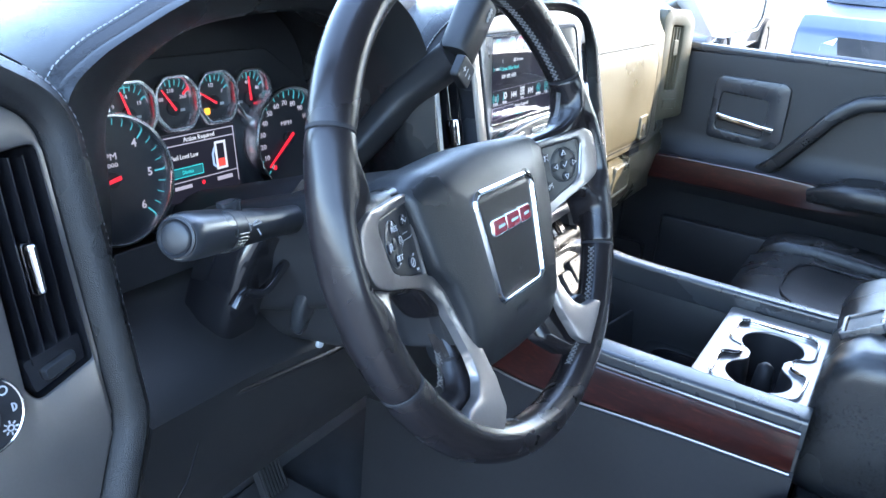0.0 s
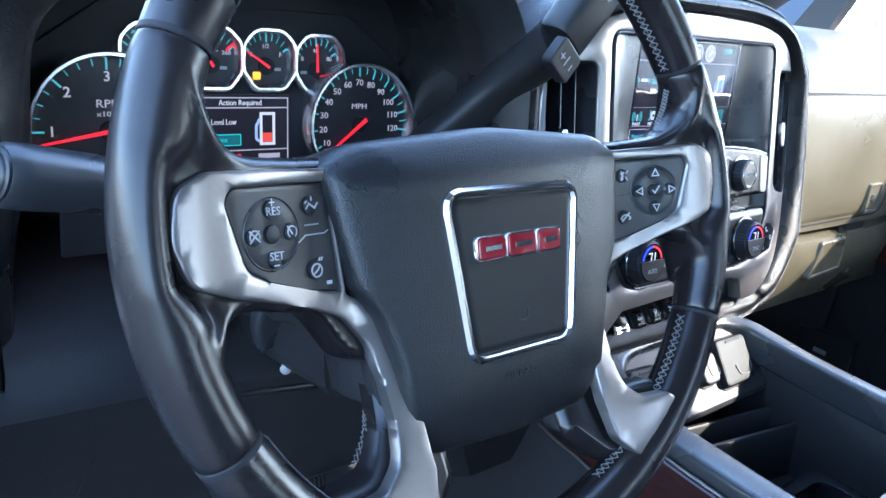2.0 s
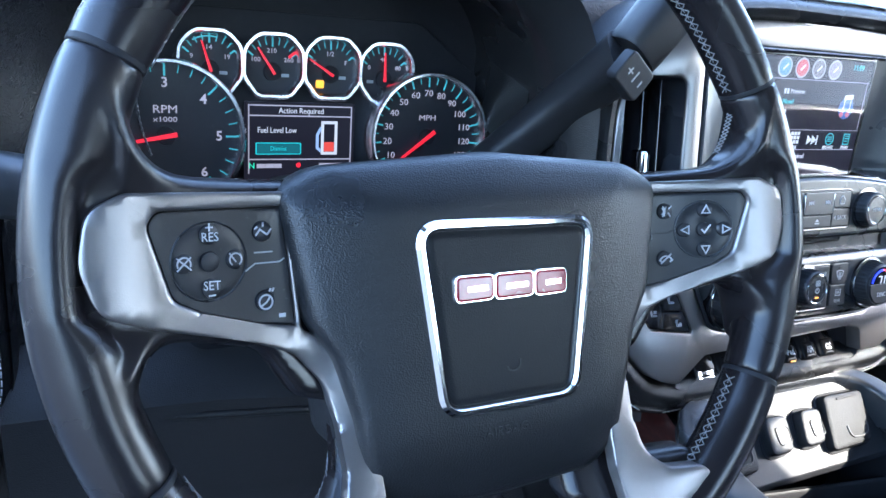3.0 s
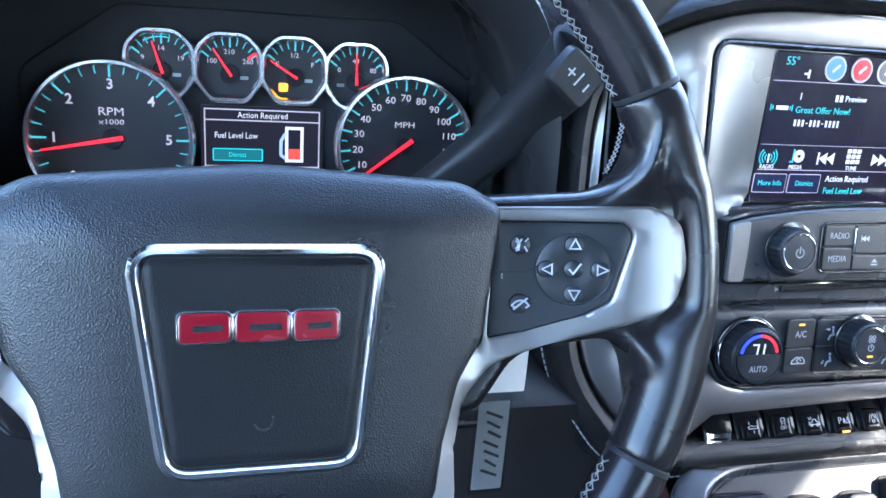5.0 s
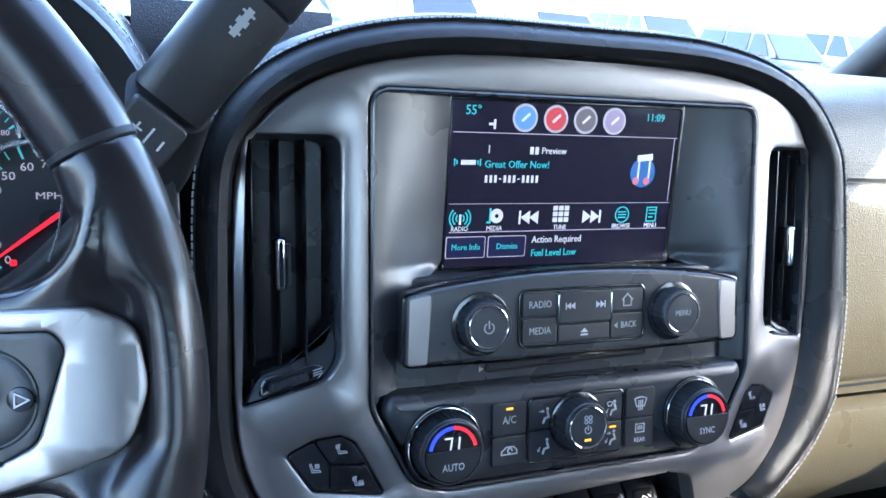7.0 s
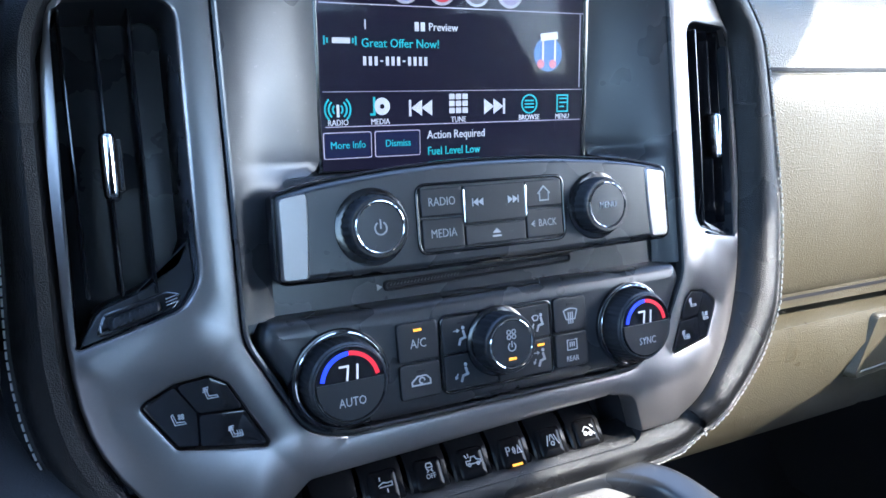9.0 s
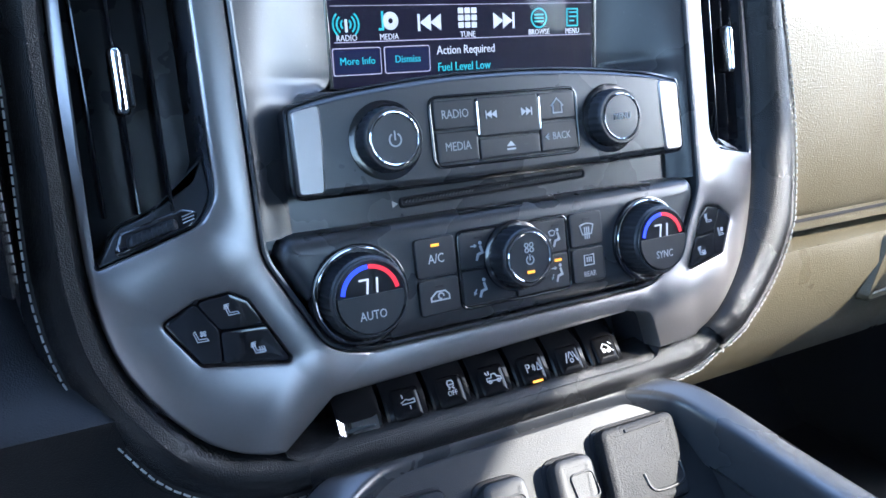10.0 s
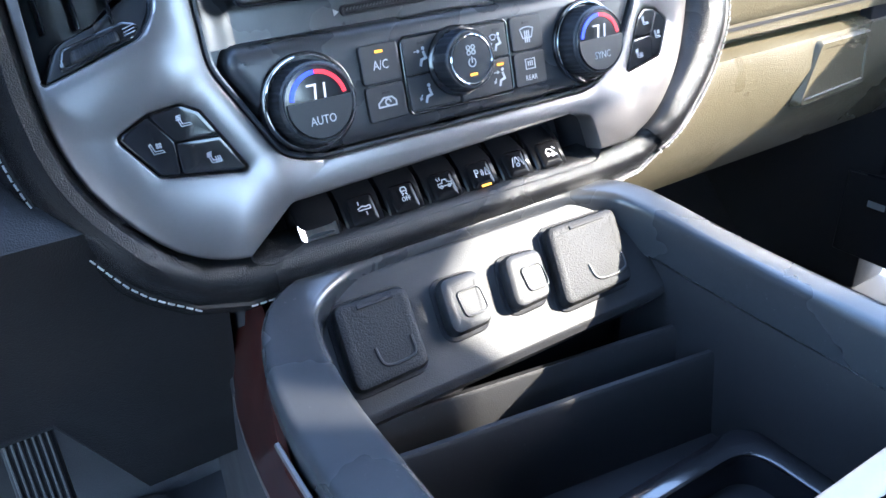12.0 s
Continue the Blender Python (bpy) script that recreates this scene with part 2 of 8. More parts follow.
def skin(bm, loops, closed=True, cap0=False, cap1=False):
    """Joins loops of equal count with faces."""
    rows = [[bm.verts.new(p) for p in lp] for lp in loops]
    n = len(rows[0])
    for a, b in zip(rows, rows[1:]):
        for i in range(n if closed else n - 1):
            j = (i + 1) % n
            bm.faces.new((a[i], a[j], b[j], b[i]))
    if cap0:
        bm.faces.new(rows[0][::-1])
    if cap1:
        bm.faces.new(rows[-1])
    return rows


def raised(outline, levels, cap0=False, cap1=True, bm=None):
    """A block over an outline; levels are (outward offset, height) from the bottom up."""
    bm = bm or bmesh.new()
    if cap1:
        levels = list(levels) + [(levels[-1][0] - 0.0006, levels[-1][1])]
    rows = skin(bm, [[(p.x, p.y, h) for p in grow(outline, d)] for d, h in levels], True, cap0, False)
    if cap1:
        close_top(bm, rows[-1])
    return bm


def close_top(bm, ring):
    """Closes a loop with a fan where its middle sees all of it, else with one face."""
    n = len(ring)
    c = Vector((0, 0, 0))
    for v in ring:
        c += v.co / n
    pts = [v.co - c for v in ring]
    cr = [pts[i - 1].x * pts[i].y - pts[i].x * pts[i - 1].y for i in range(n)]
    good = sum(x for x in cr if x > 0)
    bad = -sum(x for x in cr if x < 0)
    if min(good, bad) < 0.03 * max(good, bad):
        m = bm.verts.new(c)
        for i in range(n):
            bm.faces.new((ring[i - 1], ring[i], m))
    else:
        bm.faces.new(ring)


def dome(outline, centre, rings, height):
    """A crowned cover: rings are (scale about the centre, drop); height gives the relief at a point."""
    bm = bmesh.new()
    c = Vector(centre)
    loops = []
    for k, drop in rings:
        lp = []
        for p in outline:
            q = c + (Vector(p[:2]) - c) * k
            lp.append((q.x, q.y, height(q.x, q.y) + drop))
        loops.append(lp)
    skin(bm, loops, True, False, True)
    return bm


def slab(outline, n0, n1, bev=0.001, cap0=True, bm=None):
    return raised(outline, [(0, n0), (0, n1 - bev), (-bev * 0.3, n1 - bev * 0.3), (-bev, n1)], cap0, True, bm)


def rect(u0, v0, u1, v1, r=0.002, seg=4):
    return rpoly([(u0, v0), (u1, v0), (u1, v1), (u0, v1)], r, seg)


def disc(u, v, r, seg=40):
    return [Vector((u + r * math.cos(2 * math.pi * i / seg), v + r * math.sin(2 * math.pi * i / seg))) for i in range(seg)]


def lathe(u, v, prof, seg=40, bm=None):
    """A turned body round the panel's normal; prof is (radius, height)."""
    bm = bm or bmesh.new()
    skin(bm, [[(u + r * math.cos(2 * math.pi * i / seg), v + r * math.sin(2 * math.pi * i / seg), h) for i in range(seg)] for r, h in prof], True, False, True)
    return bm


def plate(outer, holes, n0, n1, bev=0.0015, cut=0):
    """A plate with holes through it and softened front edges."""
    bm = bmesh.new()
    edges = []
    for lp in [outer] + list(holes):
        vs = [bm.verts.new((p[0], p[1], n1)) for p in lp]
        edges += [bm.edges.new((vs[i - 1], vs[i])) for i in range(len(vs))]
    bmesh.ops.triangle_fill(bm, use_beauty=True, use_dissolve=False, edges=edges)
    border = [e for e in bm.edges if len(e.link_faces) == 1]
    ext = bmesh.ops.extrude_edge_only(bm, edges=border)
    vs = [g for g in ext["geom"] if isinstance(g, bmesh.types.BMVert)]
    for v in vs:
        v.co.z = n0
    if bev:
        bmesh.ops.bevel(bm, geom=[e for e in border if e.is_valid], offset=bev, segments=2, affect="EDGES", profile=0.5)
    return bm


def sweep(path, section, closed=False, up=(0, 0, 1), cap=True, bm=None, scale=None):
    """A section (2D) carried along a path in space."""
    bm = bm or bmesh.new()
    P = [Vector(p) for p in path]
    n, loops, up = len(P), [], Vector(up)
    for i in range(n):
        a = P[i - 1] if (i or closed) else P[i]
        b = P[(i + 1) % n] if (i < n - 1 or closed) else P[i]
        t = (b - a).normalized()
        x = t.cross(up)
        x = x.normalized() if x.length > 1e-6 else Vector((1, 0, 0))
        y = x.cross(t).normalized()
        k = scale[i] if scale else 1
        loops.append([P[i] + x * (q[0] * k) + y * (q[1] * k) for q in section])
    if closed:
        loops.append(loops[0])
        skin(bm, loops)
        bmesh.ops.remove_doubles(bm, verts=bm.verts, dist=1e-6)
    else:
        skin(bm, loops, True, cap, cap)
    return bm


def round_section(r, seg=10, ry=None):
    return [(r * math.cos(2 * math.pi * i / seg), (ry or r) * math.sin(2 * math.pi * i / seg)) for i in range(seg)]


def box(x0, y0, z0, x1, y1, z1, bev=0.004, bm=None, seg=2):
    b2 = bmesh.new()
    bmesh.ops.create_cube(b2, size=1, matrix=Matrix.Translation(((x0 + x1) / 2, (y0 + y1) / 2, (z0 + z1) / 2)) @ Matrix.Diagonal((abs(x1 - x0), abs(y1 - y0), abs(z1 - z0), 1)))
    if bev:
        bmesh.ops.bevel(b2, geom=b2.edges[:], offset=bev, segments=seg, affect="EDGES", profile=0.5)
    if bm is None:
        return b2
    me = bpy.data.meshes.new("tmp")
    b2.to_mesh(me)
    b2.free()
    bm.from_mesh(me)
    bpy.data.meshes.remove(me)
    return bm


def strokes(lines, w, n, depth=0.0004, bm=None):
    """Thin raised strokes on a panel: one mitred band along each polyline."""
    bm = bm or bmesh.new()
    for ln in lines:
        p = []
        for q in ln:
            q = Vector(q)
            if not p or (q - p[-1]).length > 1e-6:
                p.append(q)
        if len(p) < 2:
            continue
        shut = len(p) > 3 and (p[0] - p[-1]).length < 1e-5
        seg = [(b - a).normalized() for a, b in zip(p, p[1:])]
        loops = []
        for k, c in enumerate(p):
            d0 = seg[k - 1] if k > 0 else (seg[-1] if shut else seg[0])
            d1 = seg[k] if k < len(seg) else (seg[0] if shut else seg[-1])
            if not shut and k == 0:
                c = c - d1 * w * 0.4
            if not shut and k == len(p) - 1:
                c = c + d0 * w * 0.4
            m = d0 + d1
            if m.length < 0.3:
                m = d1
            m = m.normalized()
            s = Vector((-m.y, m.x)) * (w / 2) / max(0.6, abs(m.dot(d1)))
            loops.append([((c + s).x, (c + s).y, n), ((c - s).x, (c - s).y, n), ((c - s).x, (c - s).y, n + depth), ((c + s).x, (c + s).y, n + depth)])
        skin(bm, loops, True, True, True)
    return bm


def lettering(txt, size, u, v, n, material, parent, m, align="CENTER", name="lettering", label="", stretch=1.0, bold=0.0, turn=0.0):
    """Words as a thin mesh on a panel."""
    cu = bpy.data.curves.new("letters", "FONT")
    cu.body, cu.size, cu.align_x, cu.align_y, cu.extrude, cu.offset = txt, size, align, "CENTER", 0.0002, bold
    cu.resolution_u = 2
    ob = bpy.data.objects.new("letters", cu)
    scene.collection.objects.link(ob)
    dg = bpy.context.evaluated_depsgraph_get()
    me = bpy.data.meshes.new_from_object(ob.evaluated_get(dg))
    bpy.data.objects.remove(ob)
    bm = bmesh.new()
    bm.from_mesh(me)
    bpy.data.meshes.remove(me)
    bm.transform(Matrix.Translation((u, v, n)) @ Matrix.Rotation(turn, 4, "Z") @ Matrix.Diagonal((stretch, 1, 1, 1)))
    return part(name, bm, material, parent, label, m, smooth=0)


def marks(name, lines, w, n, material, parent, m, warp=None):
    """Each printed stroke as a part of its own."""
    for ln in lines:
        part(name, strokes([ln], w, n), material, parent, m=m, smooth=0, warp=warp)


def arc(u, v, r, a0, a1, seg=16):
    """Degrees, anticlockwise from the right."""
    return [Vector((u + r * math.cos(radians(a0 + (a1 - a0) * i / seg)), v + r * math.sin(radians(a0 + (a1 - a0) * i / seg)))) for i in range(seg + 1)]


def stitches(path, length, gap, r, material, parent, normal, name="stitching"):
    """A row of thread stitches along a path in space, standing proud of the seam."""
    bm = bmesh.new()
    P = [Vector(p) for p in path]
    pos, want = 0.0, 0.0
    for a, b in zip(P, P[1:]):
        L = (b - a).length
        if L < 1e-9:
            continue
        d = (b - a) / L
        while want < pos + L:
            s = a + d * (want - pos)
            e = s + d * length
            mid = (s + e) / 2 + Vector(normal) * r * 0.9
            sweep([s, mid, e], round_section(r, 5), up=normal, bm=bm)
            want += length + gap
        pos += L
    return part(name, bm, material, parent, "light grey thread stitching")

# ---------------------------------------------------------------- setting: ground, cab shell
def grid_sheet(x0, y0, x1, y1, z, n, amp=0.0):
    bm = bmesh.new()
    vs = [[bm.verts.new((x0 + (x1 - x0) * i / n, y0 + (y1 - y0) * j / n, z + amp * noise.noise((i * 0.7, j * 0.7, 3)))) for j in range(n + 1)] for i in range(n + 1)]
    for i in range(n):
        for j in range(n):
            bm.faces.new((vs[i][j], vs[i + 1][j], vs[i + 1][j + 1], vs[i][j + 1]))
    return bm


ASPHALT = surface("pale_worn_asphalt", (0.085, 0.085, 0.085), 0.85, grain=0.8, grain_scale=60, vary=0.25, patch=0.6)
lone("ground", grid_sheet(-400, -400, 400, 400, -0.78, 24), ASPHALT, "pale grey asphalt of a car lot", "ground", kind="structure")

# Emissive ring stands in for the bright, burnt-out distance round the lot.
GLOW_RING, _nt, _b = nodes_of("glowing_distance")
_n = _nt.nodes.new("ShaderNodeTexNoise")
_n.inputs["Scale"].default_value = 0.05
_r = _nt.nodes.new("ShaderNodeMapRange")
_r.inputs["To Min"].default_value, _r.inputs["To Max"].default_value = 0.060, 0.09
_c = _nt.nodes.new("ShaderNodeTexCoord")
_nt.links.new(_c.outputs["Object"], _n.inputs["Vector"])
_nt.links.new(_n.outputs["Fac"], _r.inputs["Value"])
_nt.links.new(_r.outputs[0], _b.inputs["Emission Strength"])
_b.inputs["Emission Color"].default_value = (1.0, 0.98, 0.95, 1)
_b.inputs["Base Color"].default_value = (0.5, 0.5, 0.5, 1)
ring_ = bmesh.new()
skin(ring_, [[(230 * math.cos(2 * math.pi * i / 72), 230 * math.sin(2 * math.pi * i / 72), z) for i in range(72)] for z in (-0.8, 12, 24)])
lone("backdrop", ring_, GLOW_RING, "glowing ring standing in for the bright distance round the lot", "backdrop", kind="structure")

# floor of the cab
lone("floor", box(-0.46, -1.45, -0.06, 1.33, 0.78, 0.0, 0), CARPET, "black carpeted cab floor", "floor", kind="structure")
# footwell front, sloping up to the firewall
fw = bmesh.new()
skin(fw, [[(x, 0.50, 0.0), (x, 0.72, 0.22), (x, 0.74, 0.45), (x, 0.78, 0.45), (x, 0.78, 0.0)] for x in (-0.44, 1.31)], True, True, True)
lone("firewall", fw, CARPET, "black carpeted footwell wall below the dashboard", "wall", kind="structure")
rw = bmesh.new()
for x0_, z0_, x1_, z1_ in ((-0.46, 0.0, 1.33, 0.76), (-0.46, 1.14, 1.33, 1.25), (-0.46, 0.76, -0.24, 1.14), (1.11, 0.76, 1.33, 1.14)):
    box(x0_, -1.50, z0_, x1_, -1.45, z1_, 0, bm=rw)
lone("wall_rear", rw, PLASTIC, "plain rear wall of the cab round its window", "wall", kind="structure")
w2 = lone("window_2", box(-0.25, -1.478, 0.75, 1.12, -1.472, 1.15, 0), TINTED, "dark tinted rear window of the cab", "rear window", kind="structure")
w2.visible_shadow = False
# roof as one shell
roof = box(-0.42, -1.45, 1.19, 1.33, 0.02, 1.27, 0.02)
lone("ceiling", roof, HEADLINER, "light grey cloth headliner", "ceiling", kind="structure")


def pillar(name, a, b, w, label):
    sec = rpoly([(-w, -w * 0.6), (w, -w * 0.6), (w, w * 0.6), (-w, w * 0.6)], w * 0.5, 4)
    return lone(name, sweep([a, (Vector(a) + Vector(b)) / 2 + Vector((0, 0.02, 0.02)), b], sec), PLASTIC, label, "pillar", kind="structure")


pillar("pillar_1", (1.30, 0.74, 0.72), (1.19, 0.0, 1.26), 0.05, "black plastic windscreen pillar beside the passenger door")
pillar("pillar_2", (-0.43, 0.74, 0.72), (-0.32, 0.0, 1.26), 0.05, "black plastic windscreen pillar beside the driver's opening")
pillar("pillar_3", (1.29, -0.66, 0.0), (1.21, -0.70, 1.26), 0.06, "dark door post behind the passenger seat")
pillar("pillar_4", (-0.42, -0.66, 0.0), (-0.34, -0.70, 1.26), 0.06, "dark door post behind the driver's seat")
for nm, x in (("wall_left", -0.42), ("wall_right", 1.29)):
    sw = bmesh.new()
    for y0, z0, y1, z1 in ((-1.45, 0.0, -0.70, 0.78), (-1.45, 1.10, -0.70, 1.20), (-1.45, 0.78, -1.36, 1.10), (-0.78, 0.78, -0.70, 1.10)):
        box(x - 0.02, y0, z0, x + 0.02, y1, z1, 0, bm=sw)
    lone(nm, sw, PLASTIC, "plain side wall of the rear cab with its window", "wall", kind="structure")
    sp = lone("window_3" if x < 0 else "window_4", box(x - 0.003, -1.37, 0.77, x + 0.003, -0.77, 1.11, 0), TINTED, "dark tinted rear side window", "side window", kind="structure")
    sp.visible_shadow = False
lone("sill", box(-0.46, -0.66, -0.06, -0.38, 0.6, 0.05, 0.015), PLASTIC, "black door sill at the driver's opening", "sill", kind="structure")

lone("kick_panel", box(1.25, 0.30, 0.0, 1.335, 0.80, 0.66, 0.01), PLASTIC, "black kick panel beside the passenger footwell", "panel", kind="structure")
lone("kick_panel", box(-0.47, 0.42, 0.0, -0.41, 0.80, 0.66, 0.01), PLASTIC, "black kick panel beside the driver's footwell", "panel", kind="structure")
# windscreen
ws = bmesh.new()
skin(ws, [[(x, 0.86 - 0.06 * (2 * (x - 0.44) / 1.7) ** 2, 0.70), (x, 0.44 - 0.05 * (2 * (x - 0.44) / 1.7) ** 2, 1.03), (x, 0.03, 1.265)] for x in [-0.42 + 1.72 * i / 12 for i in range(13)]], False)
w1 = lone("window_1", ws, GLASS, "clear raked windscreen", "windscreen", kind="structure")
w1.visible_shadow = False
lone("cowl", box(-0.5, 0.82, 0.50, 1.38, 1.0, 0.66, 0.02), PLASTIC, "black cowl outside the foot of the windscreen", "cowl", kind="structure")


# ---------------------------------------------------------------- passenger door with its window
def passenger_door():
    d = thing("door_1", (1.30, 0, 0), "black passenger door with wood trim strip and chrome handle", "door", kind="structure")
    # panel profile across the door, swept along it; the armrest bulges into the cab
    prof = [(1.33, 0.705), (1.285, 0.712), (1.262, 0.700), (1.262, 0.66), (1.268, 0.53), (1.262, 0.495), (1.245, 0.478), (1.225, 0.470), (1.215, 0.462),
            (1.213, 0.435), (1.225, 0.41), (1.25, 0.39), (1.262, 0.33), (1.265, 0.10), (1.275, 0.05), (1.33, 0.05)]
    prof = [(x, z - 0.05 if z > 0.2 else z) for x, z in prof]
    low = Matrix.Translation((0, 0, -0.05))
    ys = [-0.66, -0.5, -0.38, -0.28, -0.18, -0.10, 0.0, 0.1, 0.2, 0.28, 0.34, 0.42, 0.56]
    loops = []
    for y in ys:
        k = max(0.0, min(1.0, (0.36 - y) / 0.10))
        lp = []
        for x, z in prof:
            bulge = min(0, x - 1.262)
            rise = 0.02 * (0.36 - y) if z > 0.55 else 0.0
            lp.append((x - bulge * (1 - k), y, z + rise))
        loops.append(lp)
    part("panel", skin_bm(loops), PLASTIC, d)
    # arm pull, a rounded pod that climbs to the rear
    pull = bmesh.new()
    path = smooth_line([(1.264, 0.03, 0.405), (1.252, -0.017, 0.446), (1.248, -0.071, 0.514), (1.245, -0.12, 0.574), (1.243, -0.19, 0.605), (1.243, -0.40, 0.615), (1.25, -0.60, 0.605)], 5)
    sweep(path, rpoly([(-0.02, -0.016), (0.016, -0.016), (0.016, 0.016), (-0.02, 0.016)], 0.013, 4), bm=pull)
    part("arm_pull", pull, LEATHER, d, "black padded pull bar")
    rest = bmesh.new()
    sweep(smooth_line([(1.215, -0.10, 0.455), (1.205, -0.20, 0.475), (1.2, -0.4, 0.48), (1.2, -0.62, 0.48)], 4), rpoly([(-0.055, -0.028), (0.05, -0.028), (0.05, 0.028), (-0.055, 0.028)], 0.024, 5), bm=rest, scale=[min(1, 0.5 + 0.17 * i) for i in range(13)])
    part("armrest", rest, LEATHER, d, "black padded armrest", m=low)
    # speaker pocket below
    trim = bmesh.new()
    tp = smooth_line([(1.243, 0.31, 0.395), (1.222, 0.27, 0.425), (1.2105, 0.22, 0.438), (1.2085, 0.10, 0.440), (1.2085, -0.02, 0.440), (1.209, -0.14, 0.436), (1.212, -0.20, 0.43)], 5)
    sweep(tp, rpoly([(-0.006, -0.028), (0.006, -0.028), (0.006, 0.028), (-0.006, 0.028)], 0.004, 3), bm=trim, scale=[min(1, 0.45 + 0.08 * i, 0.45 + 0.08 * (30 - i)) for i in range(31)])
    part("wood_strip", trim, WOOD, d, "glossy red-brown burl wood strip", m=Matrix.Translation((0, 0, -0.038)))
    # handle bezel and lever; local frame on the door: x to the rear of the car, y up, z into the cab
    H = Matrix(((0, 0, -1, 1.266), (-1, 0, 0, 0.063), (0, 1, 0, 0.542), (0, 0, 0, 1)))
    out = rpoly([(-0.078, -0.066), (0.066, -0.072), (0.080, -0.050), (0.078, 0.060), (0.066, 0.070), (-0.066, 0.070), (-0.078, 0.058)], 0.012, 4)
    hole = rpoly([(-0.062, -0.045), (0.040, -0.052), (0.040, 0.030), (-0.062, 0.036)], 0.010, 4)
    part("handle_bezel", plate(out, [hole], -0.004, 0.010, 0.003), SATIN, d, m=H)
    part("handle_cup", raised(grow(hole, 0.002), [(0, 0.006), (-0.004, -0.012)], False, True), MATTE, d, m=H)
    part("door_lever", sweep([(-0.062, -0.016, 0.010), (-0.03, -0.020, 0.016), (0.03, -0.026, 0.018), (0.058, -0.030, 0.012)], rpoly([(-0.007, -0.006), (0.007, -0.006), (0.007, 0.006), (-0.007, 0.006)], 0.004, 3)), CHROME, d, "chrome lever", m=H)
    for k in range(2):
        sw = part("window_switch", box(1.222, 0.185 - 0.055 * k, 0.466, 1.242, 0.212 - 0.055 * k, 0.4735 + 0.003, 0.002), PIANO, d, m=low)
    bm = box(1.262, -0.64, 0.705, 1.288, 0.44, 0.722, 0.004)
    part("belt_moulding", bm, SATIN, d, "grey moulding along the window", m=low)
    part("map_pocket", box(1.235, -0.45, 0.12, 1.262, 0.20, 0.28, 0.012), PLASTIC, d)
    # Unseen top and rear edges are shaped to bound the sun on the console.
    fr = bmesh.new()
    skin(fr, [[(x, -0.69, 0.68), (x, -0.64, 1.20), (x, -0.30, 1.23), (x, -0.10, 1.235), (x, 0.50, 0.86), (x, 0.60, 0.68), (x, 0.52, 0.68), (x, 0.46, 0.82), (x, -0.06, 1.095), (x, -0.20, 1.060), (x, -0.30, 1.000), (x, -0.37, 0.985), (x, -0.43, 1.025), (x, -0.552, 1.040), (x, -0.590, 0.68)] for x in (1.285, 1.315)], True, True, True)
    part("window_frame", fr, PLASTIC, d)
    g = bmesh.new()
    skin(g, [[(1.298, -0.66, 0.65), (1.298, 0.58, 0.65)], [(1.29, -0.62, 1.20), (1.29, -0.08, 1.23)]], False)
    p = part("pane", g, GLASS, d, "clear side window")
    p.visible_shadow = False
    return d


def skin_bm(loops, closed=True, cap=True):
    bm = bmesh.new()
    skin(bm, loops, closed, cap, cap)
    return bm


passenger_door()


# ---------------------------------------------------------------- dashboard
dash = thing("dashboard", (0.44, 0.5, 0.4), "black and cashmere dashboard with stitched seams and silver trim", "dashboard")


def prof_x(xs, prof, close=True):
    """A yz profile carried across the car; prof may be a function of x."""
    return skin_bm([[(x, y, z) for y, z in (prof(x) if callable(prof) else prof)] for x in xs], close, True)


# upper pad, running right across under the windscreen
top = [(0.40, 0.732), (0.44, 0.742), (0.60, 0.738), (0.80, 0.715), (0.87, 0.68), (0.87, 0.60), (0.40, 0.60)]
part("top_pad", prof_x([-0.45 + 0.06 * i for i in range(31)], top), LEATHER, dash, "black padded dash top")

# instrument hood: an arch with a padded front lip
HOOD_IN = [(-0.193, 0.532), (-0.190, 0.575), (-0.177, 0.645), (-0.173, 0.69), (-0.165, 0.714), (-0.148, 0.731), (-0.123, 0.747), (-0.091, 0.760), (-0.051, 0.767), (0.01, 0.771), (0.07, 0.767), (0.115, 0.755), (0.148, 0.735), (0.168, 0.705), (0.177, 0.66), (0.180, 0.60), (0.180, 0.545)]
HOOD_OUT = [(-0.225, 0.532), (-0.230, 0.60), (-0.234, 0.655), (-0.232, 0.70), (-0.220, 0.735), (-0.195, 0.755), (-0.160, 0.771), (-0.118, 0.788), (-0.06, 0.806), (0.01, 0.814), (0.07, 0.808), (0.12, 0.792), (0.158, 0.768), (0.182, 0.735), (0.194, 0.69), (0.196, 0.62), (0.196, 0.545)]


def hood_row(k, y, dz=0.0, out=0.0):
    """The hood's edge between its inner (0) and outer (1) outline; out spreads it further."""
    a, b = smooth_line(HOOD_IN, 4), smooth_line(HOOD_OUT, 4)
    pts = [p + (q - p) * k for p, q in zip(a, b)]
    res = []
    for p in pts:
        d = (p - Vector((0.0, 0.60))).normalized() * out
        res.append((p.x + d.x, y + 0.12 * (p.y - 0.72), p.y + d.y + dz))
    return res


hood = bmesh.new()
skin(hood, [hood_row(0.25, 0.376), hood_row(0.10, 0.31), hood_row(0.02, 0.255), hood_row(0.0, 0.236), hood_row(0.12, 0.226), hood_row(0.40, 0.215), hood_row(0.75, 0.203), hood_row(0.93, 0.198), hood_row(0.99, 0.202), hood_row(1.0, 0.207, -0.001)], False)
part("instrument_hood", hood, LEATHER, dash, "black padded funnel round the instruments")
cap_ = bmesh.new()
